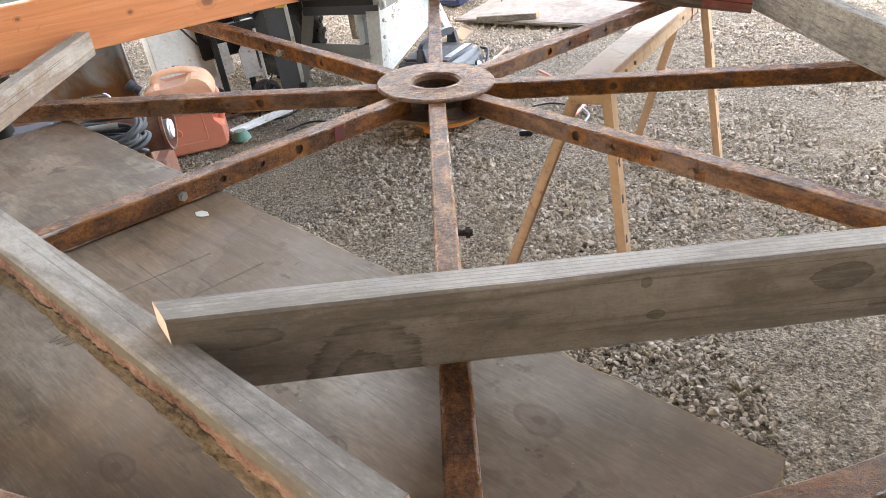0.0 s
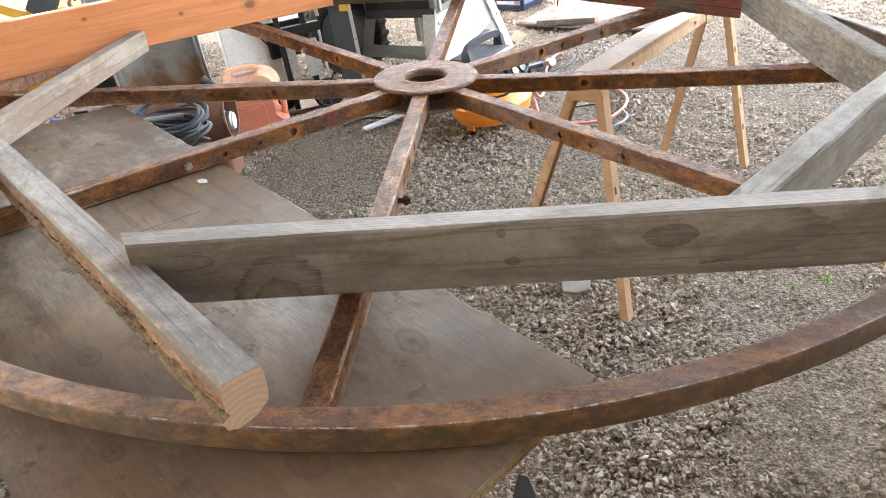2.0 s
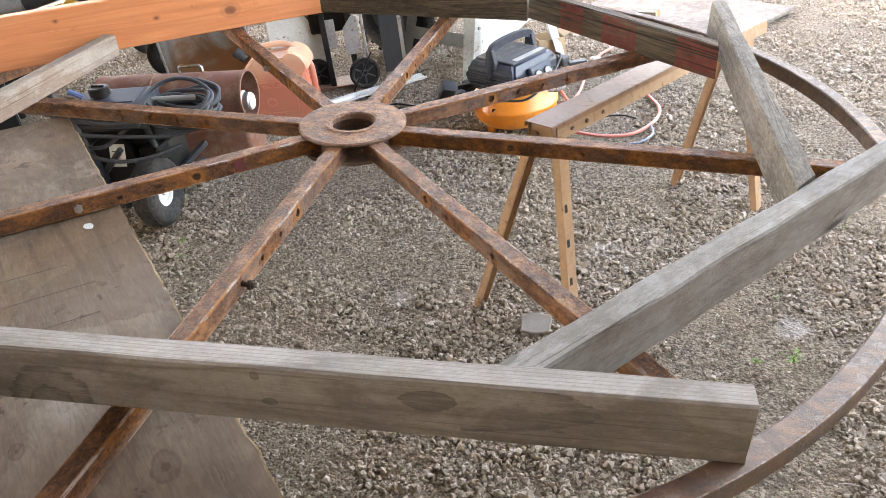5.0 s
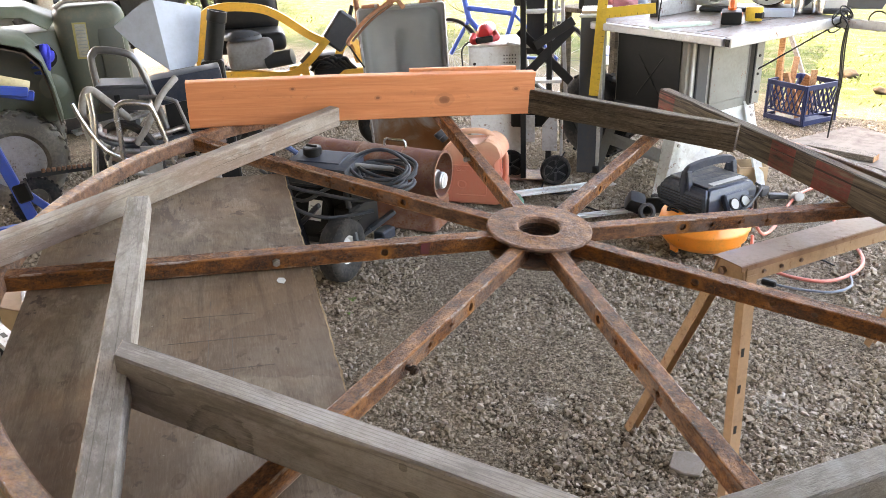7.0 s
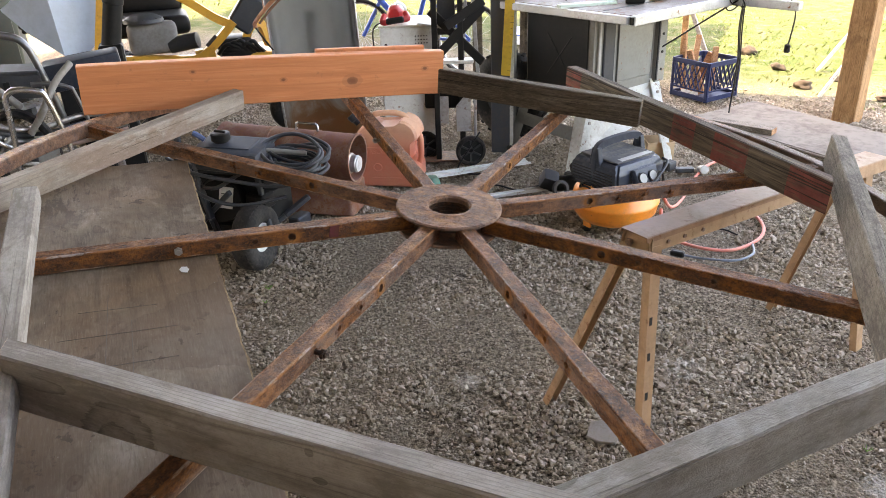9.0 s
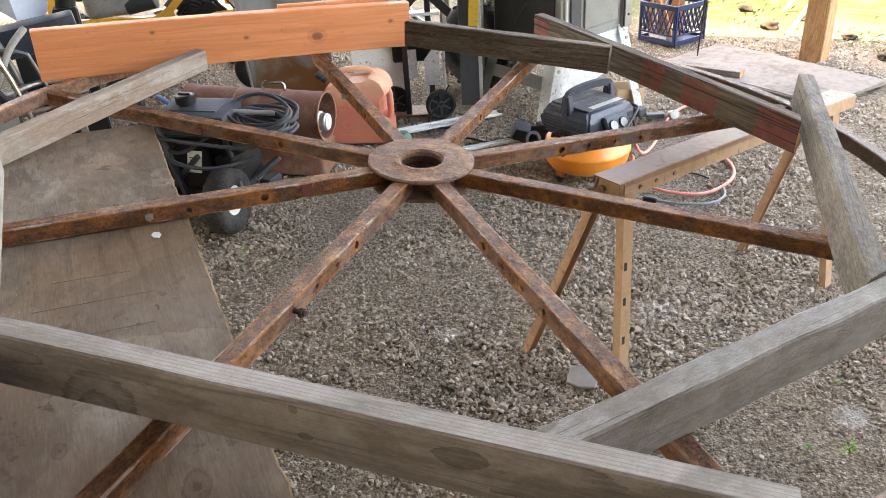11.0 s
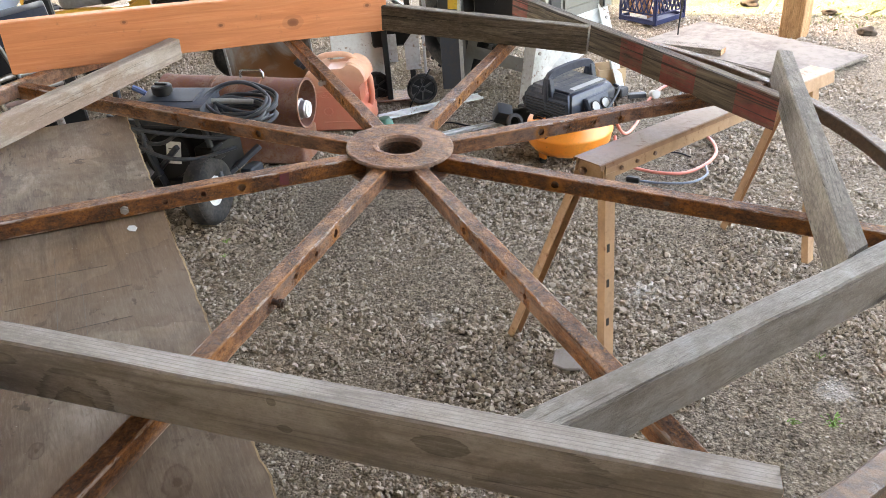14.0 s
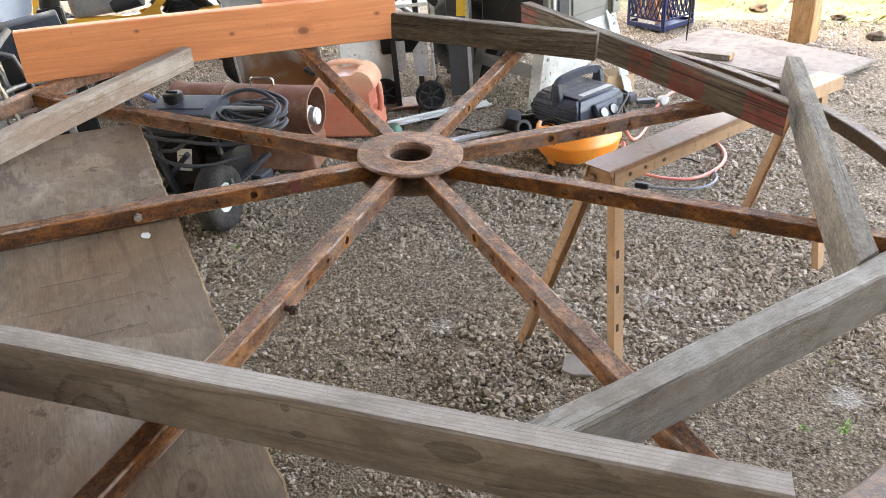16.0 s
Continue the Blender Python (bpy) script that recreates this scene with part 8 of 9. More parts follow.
def frame_machine():
    """Tubular machine with two dusty boxes and chromed hoops."""
    ob = thing("tube_frame_machine", "dusty tubular machine with chrome hoops and black boxes", "machine", at(-2.52, 0.83, 0, 49) @ Matrix.Diagonal((0.88, 1, 0.985, 1)))
    # local x right, y away
    part("battery_box", boxb(0.25, 0.16, 0.11, tr(0.02, 0.02, 0.785) @ pose(0, 0, 0, 2, 4), 0.012, 2), dark_grey, ob, "dusty grey black plastic box", smooth=30)
    part("box_lid", boxb(0.25, 0.17, 0.02, tr(0.02, 0.02, 0.845) @ pose(0, 0, 0, 2, 4), 0.006), dark_grey, ob)
    part("latch", boxb(0.03, 0.01, 0.04, tr(-0.01, -0.065, 0.79), 0.003), black_plastic, ob)
    part("side_box", boxb(0.38, 0.16, 0.13, tr(0.35, 0.08, 0.80) @ pose(0, 0, 0, 0, -5), 0.014, 2), blue_black, ob, "long blue black plastic box", smooth=30)
    part("lower_box", boxb(0.30, 0.16, 0.26, tr(0.36, 0.10, 0.62), 0.014, 2), black_plastic, ob, smooth=30)
    part("hoop", rod([(-0.10, -0.02, 0.84), (-0.10, -0.02, 0.97), (-0.085, -0.02, 1.0), (-0.05, -0.02, 1.015), (0.07, -0.02, 0.99), (0.115, -0.02, 0.95), (0.14, -0.02, 0.88), (0.20, -0.02, 0.62), (0.21, -0.02, 0.40)], 0.018, 10, 4), tube_grey, ob, "dull grey steel hoop", smooth=60)
    part("hoop", rod([(-0.04, -0.26, 0.36), (-0.015, -0.26, 0.66), (-0.01, -0.26, 0.77), (0.01, -0.26, 0.80), (0.05, -0.26, 0.81), (0.13, -0.26, 0.795), (0.165, -0.26, 0.76), (0.21, -0.26, 0.56), (0.24, -0.26, 0.34)], 0.014, 10, 4), chrome, ob, "chromed steel hoop", smooth=60)
    part("hoop", rod([(0.10, -0.12, 0.80), (0.20, -0.12, 0.79), (0.27, -0.12, 0.765), (0.285, -0.12, 0.74), (0.33, -0.12, 0.56), (0.35, -0.12, 0.4)], 0.010, 8, 4), tube_grey, ob, smooth=60)
    part("leg", rod([(-0.12, -0.22, 0.86), (-0.13, -0.24, 0.70), (-0.20, -0.28, 0.36), (-0.27, -0.30, 0.02)], 0.017, 10, 3), chrome, ob, "long chromed leg", smooth=60)
    part("leg", rod([(-0.20, -0.26, 0.83), (-0.17, -0.26, 0.74), (-0.10, -0.24, 0.60), (0.02, -0.2, 0.52)], 0.012, 8, 3), chrome, ob, smooth=60)
    part("leg", rod([(0.21, -0.02, 0.42), (0.22, -0.02, 0.0)], 0.017, 10), steel_worn, ob, smooth=60)
    part("leg", rod([(0.42, 0.12, 0.5), (0.44, 0.12, 0.0)], 0.02, 10), steel_worn, ob, smooth=60)
    rng = random.Random(12)
    for k in range(7):
        z = 0.66 - 0.025 * k
        part("tube", rod([(-0.15 + 0.02 * k, -0.18, z + 0.10), (-0.10, -0.20, z), (0.08, -0.16 + 0.02 * k, z - 0.05 - 0.01 * k), (0.30, -0.10, z - 0.03 - 0.015 * k), (0.5, -0.05, z - 0.06)], rng.uniform(0.010, 0.017), 8, 5), paint("dusty pink brown hose", (0.24, 0.15, 0.13), 0.6) if k == 3 else (hose_black if k % 2 else steel_worn), ob, smooth=60)
    part("strap", rod([(-0.16, -0.18, 0.60), (-0.18, -0.16, 0.76), (-0.13, -0.14, 0.86), (-0.04, -0.12, 0.78), (0.03, -0.1, 0.70)], 0.019, 8, 6), paint("dusty grey strap", (0.26, 0.245, 0.225), 0.8), ob, "dusty grey padded hose", smooth=60)
    part("strap", rod([(0.05, -0.20, 0.60), (0.12, -0.20, 0.68), (0.21, -0.16, 0.80), (0.30, -0.1, 0.87)], 0.016, 8, 6), paint("dusty grey strap two", (0.26, 0.245, 0.225), 0.8), ob, smooth=60)
    part("card_plate", boxb(0.10, 0.01, 0.13, tr(0.11, -0.24, 0.53) @ pose(0, 0, 0, 0, 4), 0.002), grey_paint, ob)
    part("dark_wheel", tyre_bm(0.20, 0.05, 0.17), rubber, ob, smooth=40, m=tr(-0.01, -0.12, 0.50) @ pose(0, 0, 0, 0, 0, 60))
    ob = thing("plastic_chute", "pale blue grey folded plastic chute standing up", "plastic chute", at(-2.86, 1.42, 0.74, 48))
    bm = bmesh.new()
    ridge = Vector((-0.02, -0.05, 0.411)), Vector((0.0, -0.06, 0.036))
    def leaf(tip, outline):
        # every corner lies in the plane of the ridge and the tip
        nrm = (ridge[1] - ridge[0]).cross(tip - ridge[0])
        pts = [ridge[0]] + [Vector((x, ridge[0].y - (nrm.x * (x - ridge[0].x) + nrm.z * (z - ridge[0].z)) / nrm.y, z)) for x, z in outline] + [ridge[1]]
        return [bm.verts.new(p) for p in pts]
    bm.faces.new(leaf(Vector((-0.248, 0.06, 0.276)), ((-0.075, 0.392), (-0.125, 0.362), (-0.248, 0.276), (-0.243, 0.262), (-0.15, 0.155))))
    bm.faces.new(leaf(Vector((0.217, 0.05, 0.335)), ((0.10, 0.378), (0.205, 0.345), (0.217, 0.330), (0.150, 0.058), (0.13, 0.040)))[::-1])
    bmesh.ops.remove_doubles(bm, verts=bm.verts, dist=0.0005)
    bmesh.ops.solidify(bm, geom=bm.faces[:], thickness=0.006)
    part("chute", bm, pale_blue, ob)
    part("stem", boxb(0.14, 0.14, 0.76, tr(0.06, 0.10, -0.365), 0.01), black_plastic, ob)
    ob = thing("exhaust_pipe", "upright black pipe on the machine", "pipe", at(-2.62, 1.54, 0.0, 45))
    part("pipe", lathe(bmesh.new(), [(0.030, 0), (0.048, 0), (0.048, 0.22), (0.052, 0.225), (0.052, 0.28), (0.044, 0.28), (0.044, 0.06)], tr(-0.02, 0, 0.80) @ pose(0, 0, 0, 0, 14), 24), black_plastic, ob, smooth=35)
    part("foot", boxb(0.12, 0.12, 0.82, tr(-0.02, 0, 0.41), 0.01), black_plastic, ob)


frame_machine()


def bike_stand():
    ob = thing("floor_crane", "bright blue steel lifting stand with a foam roll", "stand", at(-3.25, 0.66, 0, 57))
    part("upright", barb((-0.20, 0, 1.05), (0.02, 0, 0.0), 0.05, 0.055, 0.006), blue_paint, ob)
    part("sleeve", barb((-0.022, -0.005, 0.30), (-0.005, -0.005, 0.20), 0.075, 0.07, 0.01), black_plastic, ob)
    part("arm", barb((-0.12, -0.02, 0.82), (0.16, -0.02, 0.74), 0.045, 0.05, 0.006), blue_paint, ob)
    part("arm", barb((-0.02, -0.04, 0.80), (0.14, -0.04, 0.77), 0.06, 0.05, 0.006), blue_paint, ob)
    bm = bmesh.new()
    m, n = between((0.0, -0.03, 0.845), (0.15, -0.03, 0.79))
    lathe(bm, [(0, 0), (0.026, 0.0), (0.029, 0.006), (0.029, n - 0.006), (0.026, n), (0, n)], m @ pose(0, 0, 0, 0, 90), 20)
    part("foam_roll", bm, cream_foam, ob, "cream foam roller", smooth=35)
    part("strut", barb((0.0, 0.0, 0.24), (0.14, 0.02, 0.06), 0.035, 0.04, 0.005), blue_paint, ob)
    part("foot_bar", barb((-0.5, 0.05, 0.04), (0.2, 0.02, 0.04), 0.05, 0.05, 0.006), blue_paint, ob)
    ob = thing("small_trolley_wheel", "small black wheel with a chain behind the stand", "wheel", at(-3.36, 0.80, 0, 57))
    tread(part("wheel", tyre_bm(0.13, 0.05, 0.07), rubber, ob, smooth=40, m=tr(-0.03, 0, 0.14) @ pose(0, 0, 0, 0, 0, 110)), 0.13, 0.05, 22, 0.008)
    for k in range(11):
        part("chain_link", boxb(0.020, 0.014, 0.024, tr(0.04 + 0.026 * k, 0, 0.30 - 0.001 * k), 0.004), rust_spoke, ob)
    part("bar", barb((-0.05, 0.02, 0.28), (0.36, 0.03, 0.27), 0.03, 0.03, 0.005), dark_grey, ob)
    part("stay", barb((0.30, 0.03, 0.28), (0.32, 0.03, 0.0), 0.03, 0.03, 0.005), dark_grey, ob)


bike_stand()


def mower():
    ob = thing("ride_on_mower", "yellow zero turn mower with a black seat", "mower", at(-3.0, 2.30, 0, 45))
    pr = [(-0.022, -0.022), (0.022, -0.022), (0.022, 0.022), (-0.022, 0.022)]
    def tube(pts, name="roll_frame", steps=5):
        bm = bmesh.new()
        sweep(bm, smooth_path(pts, steps), 0, prof=[(a * 1.15, b * 1.15) for a, b in pr])
        part(name, bm, yellow_paint, ob, "yellow painted steel tube", smooth=40)
    tube([(-0.42, 0, 0.60), (-0.36, 0, 0.86), (-0.34, 0, 0.96), (-0.27, 0, 1.0), (-0.14, 0, 1.005), (0.02, 0, 0.98), (0.14, 0, 0.92), (0.30, 0, 0.80), (0.40, 0, 0.745)])
    tube([(0.42, 0, 0.76), (0.32, 0, 0.66), (0.20, 0, 0.565), (0.10, 0, 0.55), (-0.10, 0, 0.57), (-0.40, 0, 0.59)])
    tube([(0.25, 0.02, 0.60), (0.27, 0.02, 0.42), (0.27, 0.02, 0.2)], steps=2)
    tube([(0.18, 0.02, 0.60), (0.20, 0.02, 0.42), (0.20, 0.02, 0.2)], steps=2)
    tube([(0.42, 0.05, 0.74), (0.58, 0.3, 0.80), (0.60, 0.5, 0.85)], steps=2)
    part("front_deck", boxb(0.30, 0.40, 0.10, tr(0.62, 0.20, 0.50), 0.03, 2), yellow_paint, ob, smooth=30)
    tube([(0.46, 0.04, 0.56), (0.52, 0.04, 0.70), (0.60, 0.05, 0.72), (0.64, 0.06, 0.58)], "fuel_bracket", 4)
    for k in range(5):
        part("hose", rod([(0.30 + 0.04 * k, 0.02, 0.56), (0.36 + 0.04 * k, -0.02, 0.62 + 0.01 * (k % 3)), (0.44 + 0.03 * k, 0.0, 0.585), (0.50 + 0.03 * k, 0.05, 0.52)], 0.014, 8, 5), black_plastic, ob, smooth=50)
    part("front_box", boxb(0.16, 0.1, 0.24, tr(0.52, 0.05, 0.80) @ pose(0, 0, 0, 0, 38), 0.015), dark_grey, ob, "dark grey control pod")
    part("control_lever", rod([(0.48, 0.1, 0.70), (0.58, 0.1, 0.84), (0.62, 0.1, 0.95)], 0.015, 8, 3), black_plastic, ob)
    part("side_print", boxb(0.09, 0.002, 0.022, tr(0.265, -0.028, 0.655) @ pose(0, 0, 0, 0, -42)), ink_dark, ob, "black model number print")
    bm = bmesh.new()
    box(bm, 0.42, 0.10, 0.52, tr(-0.07, 0.45, 1.05) @ pose(0, 0, 0, -8), 0.07, 3)
    box(bm, 0.46, 0.42, 0.12, tr(-0.07, 0.24, 0.76), 0.05, 3)
    part("seat", bm, black_plastic, ob, "black padded seat", smooth=40)
    part("arm_rest", rod([(-0.30, 0.3, 0.9), (-0.34, 0.25, 1.05), (-0.30, 0.2, 1.15), (-0.22, 0.2, 1.18)], 0.022, 10, 4), black_plastic, ob, smooth=50)
    bm = boxb(0.30, 0.26, 0.20, tr(-0.08, 0.10, 0.70), 0.05, 3)
    engine = part("engine", bm, paint("dusty engine cover", (0.22, 0.21, 0.195), 0.6), ob, "dusty grey engine cover", smooth=40)
    bm = bmesh.new()
    lathe(bm, [(0, 0.05), (0.07, 0.045), (0.12, 0.02), (0.125, 0.0)], tr(-0.12, 0.04, 0.80), 28)
    part("air_screen", bm, dark_grey, engine, smooth=40)
    for k in range(16):
        part("screen_fin", boxb(0.06, 0.006, 0.012, tr(-0.12, 0.04, 0.828) @ Matrix.Rotation(2 * math.pi * k / 16, 4, "Z") @ tr(0.085, 0, 0) @ pose(0, 0, 0, 0, 20)), black_plastic, engine)
    part("muffler", lathe(bmesh.new(), [(0, -0.1), (0.05, -0.09), (0.05, 0.09), (0, 0.1)], tr(0.10, -0.02, 0.66) @ pose(0, 0, 0, 20, 80), 18), dark_grey, ob, smooth=40)
    part("hose", rod([(0.28, 0.1, 0.62), (0.36, 0.0, 0.58), (0.46, 0.02, 0.60), (0.5, 0.1, 0.66)], 0.02, 8, 5), black_plastic, ob, smooth=50)
    part("gear_box", boxb(0.22, 0.2, 0.16, tr(0.42, 0.1, 0.58), 0.04, 2), black_plastic, ob, smooth=30)
    for x, y in ((-0.32, 0.02), (-0.32, 0.85)):
        tread(part("wheel", tyre_bm(0.24, 0.22, 0.12), rubber, ob, smooth=40, m=tr(x, y, 0.25) @ pose(0, 0, 0, 0, 0, 90)), 0.24, 0.22, 20, 0.01)
    for x, y in ((0.72, 0.0), (0.72, 0.7)):
        part("wheel", tyre_bm(0.14, 0.1, 0.07), rubber, ob, smooth=40, m=tr(x, y, 0.15) @ pose(0, 0, 0, 0, 0, 90))
    part("chassis", boxb(0.95, 0.6, 0.14, tr(0.15, 0.4, 0.36), 0.02), yellow_paint, ob)


mower()


def bicycle():
    ob = thing("bicycle", "blue mountain bicycle parked on the grass", "bicycle", at(-2.90, 4.545, 0, 1))
    for x in (0.0, 1.02):
        w = part("wheel", tyre_bm(0.31, 0.05, 0.285), rubber, ob, smooth=40, m=tr(x, 0, 0.32) @ pose(0, 0, 0, 0, 0, 90))
        part("rim", lathe(bmesh.new(), [(0.27, 0.012), (0.288, 0.012), (0.288, -0.012), (0.27, -0.012)], pose(0, 0, 0, 0, 90), 40, closed=True), galv, w)
        for k in range(14):
            part("wheel_spoke", rod([(0, 0, 0), (0, 0.275 * math.cos(k * 0.449), 0.275 * math.sin(k * 0.449))], 0.0015, 4), galv, w)
    for a, c, r in (((0.16, 0, 0.72), (0.62, 0, 0.68), 0.022), ((0.18, 0, 0.64), (0.50, 0, 0.32), 0.026), ((0.50, 0, 0.32), (0.64, 0, 0.74), 0.02), ((0.50, 0, 0.32), (1.02, 0, 0.32), 0.013), ((0.62, 0, 0.68), (1.02, 0, 0.32), 0.012), ((0.15, 0, 0.80), (0.20, 0, 0.60), 0.026), ((0.19, 0, 0.62), (0.0, 0.0, 0.32), 0.018)):
        part("frame_tube", rod([a, c], r, 10), blue_paint, ob, "bright blue frame tube", smooth=50)
    part("stem", rod([(0.15, 0, 0.80), (0.13, 0, 0.90)], 0.016, 8), black_plastic, ob)
    part("handlebar", rod([(0.14, -0.3, 0.94), (0.11, -0.12, 0.92), (0.11, 0.12, 0.92), (0.14, 0.3, 0.94)], 0.013, 8, 4), black_plastic, ob, smooth=50)
    part("seat_post", rod([(0.64, 0, 0.74), (0.67, 0, 0.86)], 0.013, 8), galv, ob)
    part("saddle", boxb(0.24, 0.13, 0.06, tr(0.68, 0, 0.88), 0.025, 2), black_plastic, ob, smooth=40)
    part("saddle_bag", boxb(0.16, 0.10, 0.11, tr(0.72, 0.0, 0.80), 0.03, 2), black_plastic, ob, smooth=40)
    for s in (1, -1):
        part("brake_cable", rod([(0.12, 0.2 * s, 0.93), (0.02, 0.15 * s, 0.86), (0.04, 0.04 * s, 0.74), (0.18, 0, 0.66)], 0.003, 6, 6), black_plastic, ob)


bicycle()


# ---- near support under the plywood ----
def near_stand():
    """Brown grey pressed steel stand, in the wheel's plane."""
    brown = paint("brown grey pressed steel", (0.125, 0.10, 0.085), 0.5, (0.2, 0.16, 0.12), 0.5, 0.1)
    ob = thing("steel_trestle", "brown grey pressed steel trestle with bolt holes", "trestle", WHEEL)
    z = 0.765
    rails = [((-0.66, -0.90, z), (-0.19, -1.465, z), 0.10), ((-0.56, -0.97, z - 0.004), (-0.10, -0.62, z - 0.004), 0.045), ((-0.455, -1.075, z - 0.004), (0.02, -0.74, z - 0.004), 0.05)]
    for a, b, w in rails:
        m, n = between(a, b)
        bm = bmesh.new()
        h = w / 2
        sweep(bm, [(0, 0, 0), (n, 0, 0)], 0, prof=[(-h, 0.012), (h, 0.012), (h, -0.03), (h - 0.003, -0.03), (h - 0.003, 0.009), (-h + 0.003, 0.009), (-h + 0.003, -0.03), (-h, -0.03)])
        rail = part("rail", bm, brown, ob, m=m)
        for k in range(6 if w > 0.07 else 3):
            x = 0.05 + 0.115 * k if w > 0.07 else 0.03 + 0.1 * k
            part("bolt_hole", cylb(0.0055, 0.002, tr(x, 0.012 if k % 2 else -0.008, 0.0125), 14), black_plastic, rail, "dark round bolt hole")
    inv = WHEEL.inverted()
    for x, y, dx, dy in ((-0.60, -0.92, -0.12, 0.02), (-0.2, -1.38, 0.0, -0.12), (-0.12, -0.66, 0.02, 0.12), (0.0, -0.78, 0.1, 0.02)):
        foot = inv @ Vector((x + dx, y + dy, 0.0))
        part("leg", barb((x, y, z - 0.02), foot, 0.04, 0.03, 0.003), brown, ob)
    dark = paint("slate grey steel", (0.085, 0.09, 0.098), 0.42, (0.2, 0.18, 0.15), 0.4, 0.04)
    ob = thing("folding_bench", "dark slate steel bench end under the plywood corner", "work bench", WHEEL)
    bm = bmesh.new()
    prism(bm, [(0.16, -1.10), (0.19, -1.16), (0.17, -1.30), (0.0, -1.36), (0.04, -1.28)], 0.006, tr(0, 0, 0.770), 0.001)
    part("top_plate", bm, dark, ob, "dark slate steel plate")
    bm = bmesh.new()
    pts = [(0.224, -1.085), (0.236, -1.09), (0.244, -1.115), (0.228, -1.20), (0.212, -1.19), (0.222, -1.13), (0.220, -1.11)]
    prism(bm, pts, 0.05, tr(0, 0, 0.715), 0.002)
    part("hooked_arm", bm, dark, ob, "curved dark steel arm with a slot")
    for x, y, dx, dy in ((0.21, -1.14, 0.06, 0.05), (0.08, -1.28, -0.05, -0.08)):
        foot = inv @ Vector((x + dx, y + dy, 0.0))
        part("leg", barb((x, y, 0.768), foot, 0.04, 0.025, 0.003), dark, ob)
    # clutter glimpsed below the left of the rim
    ob = thing("cardboard_sheet", "flat tan cardboard sheet on a low box", "cardboard", at(-1.46, -0.20, 0.0, 10))
    part("sheet", boxb(0.46, 0.42, 0.006, tr(0, 0, 0.50), 0.001), paint("tan cardboard", (0.36, 0.22, 0.14), 0.85, dirty=0.25), ob)
    part("box_under", boxb(0.14, 0.30, 0.494, tr(-0.15, 0, 0.248), 0.004), card, ob)
    ob = thing("tool_case", "black handheld tool with a dark screen on the cardboard", "tool", at(-1.46, -0.36, 0.503, 150))
    part("case", boxb(0.15, 0.07, 0.035, tr(0, 0, 0.018), 0.012, 2), black_plastic, ob, smooth=30)
    part("screen", boxb(0.07, 0.05, 0.002, tr(0.01, 0, 0.0365), 0.0), paint("dark glossy screen", (0.015, 0.02, 0.03), 0.12, dirty=0.1), ob, "dark glossy screen")
    part("clip", boxb(0.01, 0.02, 0.006, tr(-0.05, 0.02, 0.037), 0.002), white_plastic, ob)
    for k, (dx, z) in enumerate(((0.0, 0.56), (0.055, 0.52))):
        m, n = between((-1.60 + dx, -0.50 - 1.6 * dx, z), (-1.06 + dx, -0.60 - 1.6 * dx, z - 0.02))
        ob = thing("slotted_channel", "galvanised slotted steel channel", "metal channel", m, "slotted channels")
        bm = bmesh.new()
        sweep(bm, [(0, 0, 0), (n, 0, 0)], 0, prof=[(-0.021, 0), (0.021, 0), (0.021, -0.021), (0.018, -0.021), (0.018, -0.003), (-0.018, -0.003), (-0.018, -0.021), (-0.021, -0.021)])
        ch = part("channel", bm, galv, ob)
        for j in range(8):
            part("slot", boxb(0.028, 0.012, 0.001, tr(0.03 + 0.05 * j, 0, 0.0006)), black_plastic, ch)
    ob = thing("low_rack", "low dark rack carrying the steel channels", "rack", at(-1.30, -0.60, 0, -10))
    for x in (-0.12, 0.12):
        part("bearer", boxb(0.04, 0.26, 0.48, tr(x, -0.02, 0.24), 0.004), black_plastic, ob)


near_stand()


# ---- bush at the far side of the yard ----
def bush():
    rng = np.random.default_rng(44)
    n = 7000
    lump = rng.integers(0, 7, n)
    cx = np.array([-11.6, -10.8, -10.1, -12.4, -9.6, -11.2, -10.4])[lump]
    cy = np.array([8.3, 8.9, 8.0, 9.2, 8.7, 9.8, 9.4])[lump]
    d = rng.normal(0, 1, (n, 3))
    d /= np.linalg.norm(d, axis=1)[:, None]
    p = d * (rng.uniform(0.55, 1.0, (n, 1)) ** 0.5) * np.array([0.75, 0.75, 0.85]) + np.stack([cx, cy, np.full(n, 0.75)], -1)
    p[:, 2] = np.abs(p[:, 2])
    a, b = rng.normal(0, 1, (n, 3)), rng.normal(0, 1, (n, 3))
    a *= 0.035 / np.linalg.norm(a, axis=1)[:, None]
    b *= 0.06 / np.linalg.norm(b, axis=1)[:, None]
    v = np.stack([p - b, p + a, p + b, p - a], 1).reshape(-1, 3)
    me = bpy.data.meshes.new("bush")
    me.from_pydata(v.tolist(), [], np.arange(n * 4).reshape(-1, 4).tolist())
    m = Nodes("bush leaves")
    rnd = m.add("ShaderNodeNewGeometry").outputs["Random Per Island"]
    me.materials.append(m.done(m.ramp(rnd, (0.0, (0.035, 0.055, 0.02)), (0.6, (0.075, 0.10, 0.04)), (1.0, (0.16, 0.17, 0.08))), 0.6, spec=0.25))
    tagged(new("bush", me), "dull green bush at the far edge of the yard", "bush")


bush()


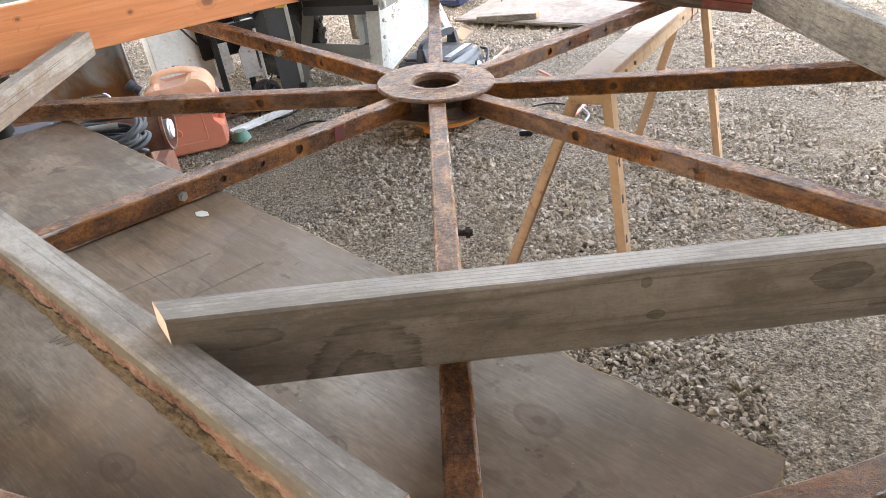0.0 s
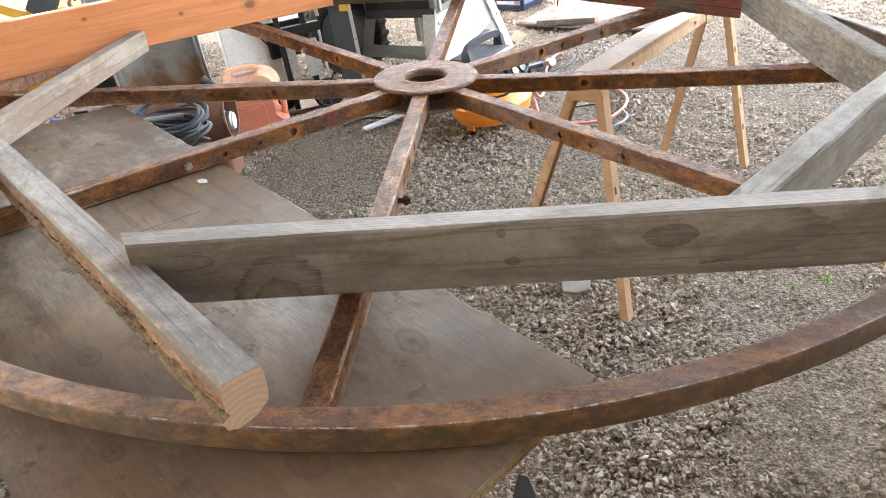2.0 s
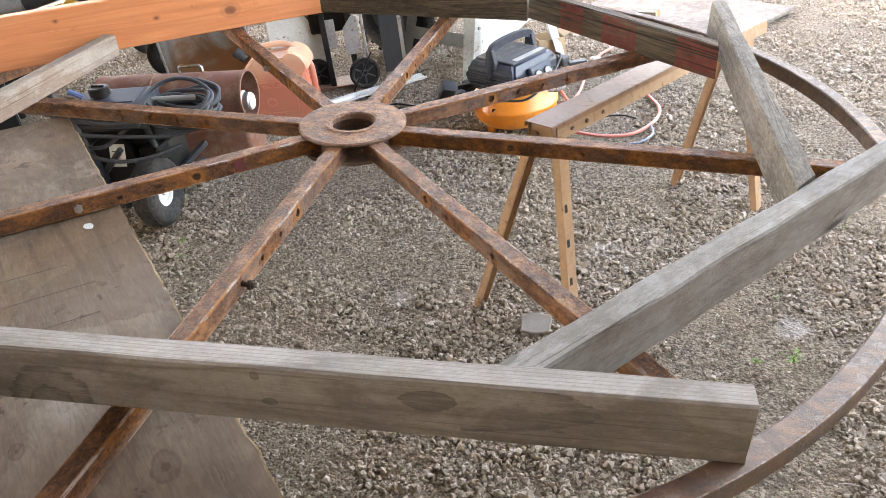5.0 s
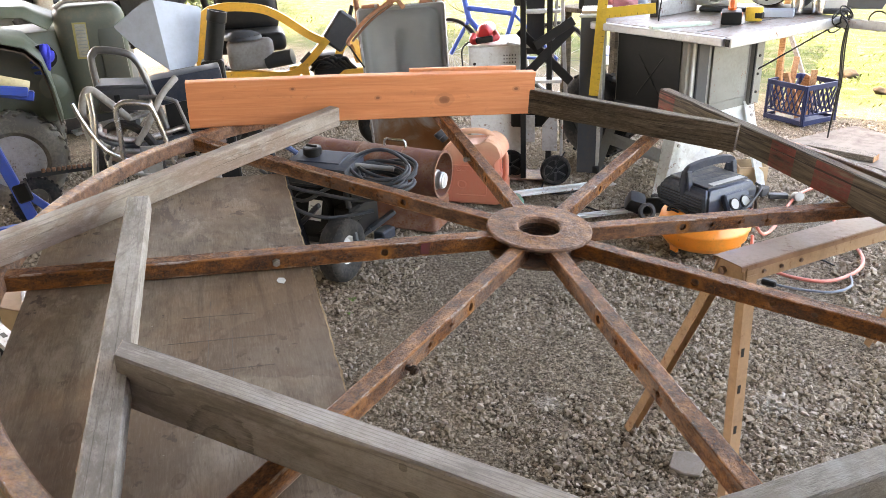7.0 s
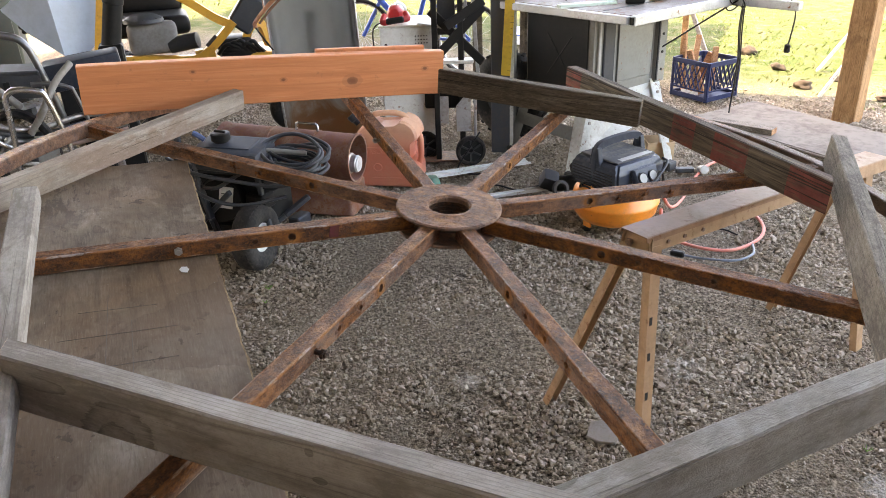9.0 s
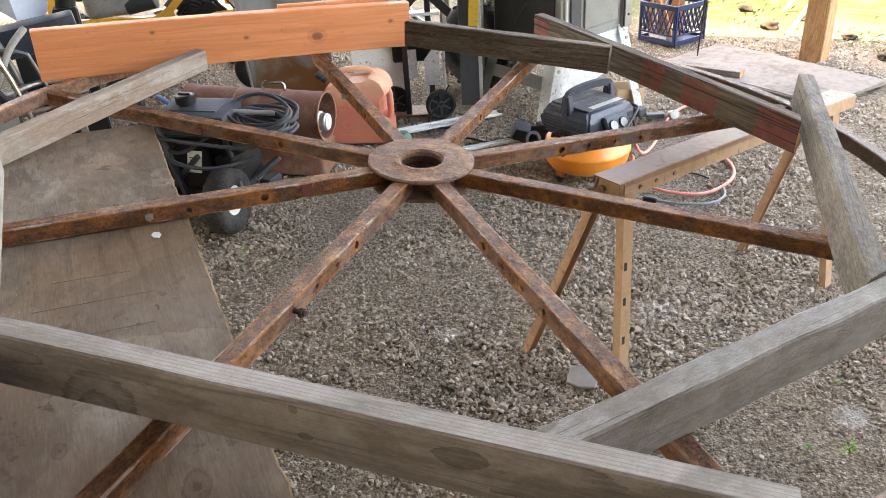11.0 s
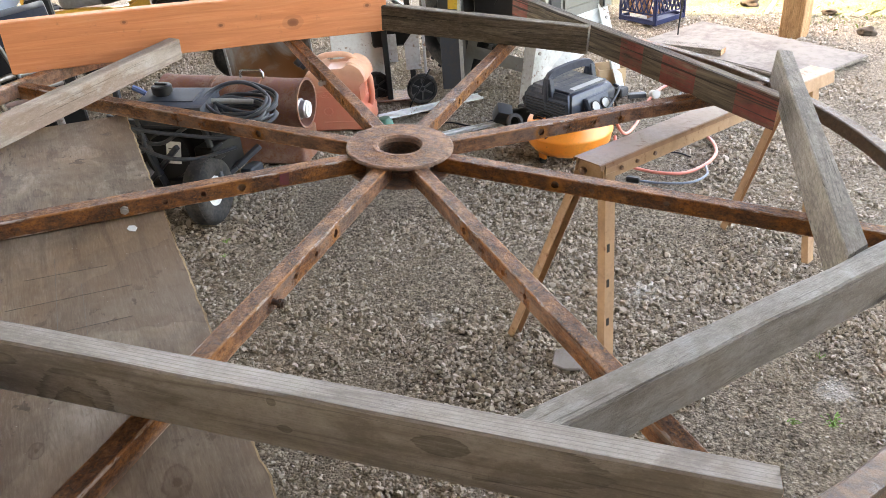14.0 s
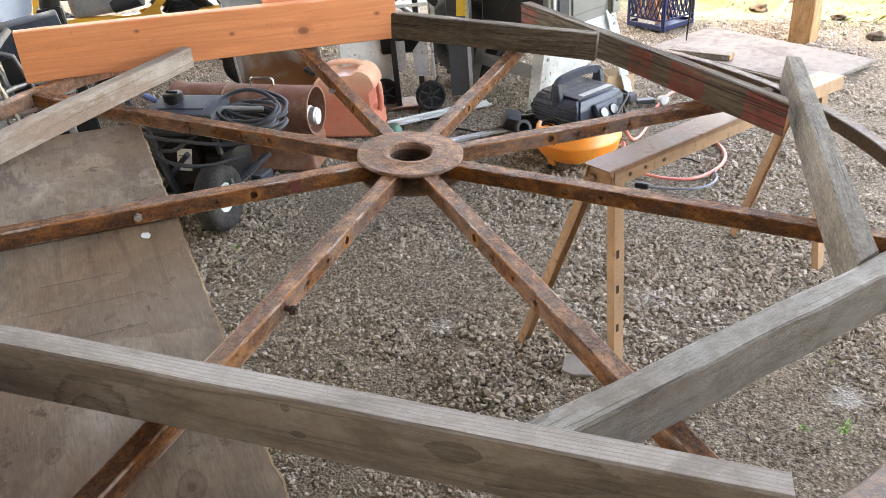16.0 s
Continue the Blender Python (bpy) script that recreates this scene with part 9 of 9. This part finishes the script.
# ---- twigs and splinters lying about ----
def litter():
    rng = random.Random(31)
    bm = bmesh.new()
    for k in range(150):
        x, y, a, ln = rng.uniform(-0.6, 2.0), rng.uniform(-0.9, 2.8), rng.uniform(0, 3.14), rng.uniform(0.02, 0.09)
        z = earth_z(x, y) + 0.012
        bend = rng.uniform(-0.3, 0.3)
        pts = [(x, y, z), (x + ln * 0.5 * math.cos(a), y + ln * 0.5 * math.sin(a), z + rng.uniform(0.0, 0.006)), (x + ln * math.cos(a + bend), y + ln * math.sin(a + bend), z)]
        sweep(bm, pts, rng.uniform(0.0008, 0.0022), 5)
    tagged(part("twig_litter", bm, wood_pale), "thin pale twigs and splinters strewn on the gravel", "twigs", kind="stuff")


litter()


# ---- grass and far hedge ----
def grass():
    rng = np.random.default_rng(21)
    n = 16000
    x = rng.uniform(-9, 7.5, n)
    y = 4.3 + 4.5 * rng.beta(1.0, 1.8, n)
    clump = np.array([noise.noise(Vector((p * 1.1, q * 1.1, 2.0))) + 0.6 * noise.noise(Vector((p * 4, q * 4, 5.0))) for p, q in zip(x, y)])
    keep = clump + 0.42 * (y - 4.8 - 2.5 * np.clip(-x / 2.5 + 0.4, 0, 1)) > rng.uniform(-0.1, 0.5, n)
    x, y = x[keep], y[keep]
    n = len(x)
    h = rng.uniform(0.006, 0.022, n) * np.where(rng.uniform(0, 1, n) > 0.992, 3.0, 1.0)
    a, lean = rng.uniform(0, 6.283, n), rng.uniform(1.2, 3.5, n)
    w = rng.uniform(0.002, 0.0042, n) * (1 + 0.16 * (y - 4))
    ca, sa = np.cos(a), np.sin(a)
    p0 = np.stack([x - sa * w, y + ca * w, np.full(n, -0.015)], -1)
    p1 = np.stack([x + sa * w, y - ca * w, np.full(n, -0.015)], -1)
    p2 = np.stack([x + ca * h * lean * 0.4 + sa * w * 0.7, y + sa * h * lean * 0.4 - ca * w * 0.7, h * 0.6], -1)
    p3 = np.stack([x + ca * h * lean, y + sa * h * lean, h], -1)
    v = np.stack([p0, p1, p2, p3], 1)
    f = np.arange(n * 4).reshape(-1, 4)
    me = bpy.data.meshes.new("grass")
    me.vertices.add(n * 4)
    me.vertices.foreach_set("co", v.reshape(-1).astype(np.float32))
    me.loops.add(n * 4)
    me.loops.foreach_set("vertex_index", f.reshape(-1).astype(np.int32))
    me.polygons.add(n)
    me.polygons.foreach_set("loop_start", (np.arange(n) * 4).astype(np.int32))
    me.update(calc_edges=True)
    m = Nodes("grass blades")
    rnd = m.add("ShaderNodeNewGeometry").outputs["Random Per Island"]
    me.materials.append(m.done(m.ramp(rnd, (0.0, (0.07, 0.11, 0.022)), (0.5, (0.12, 0.155, 0.04)), (0.8, (0.17, 0.18, 0.06)), (1.0, (0.26, 0.23, 0.11))), 0.7, spec=0.2))
    tagged(new("grass", me), "patchy sunlit grass growing past the gravel", "grass", kind="stuff")


grass()
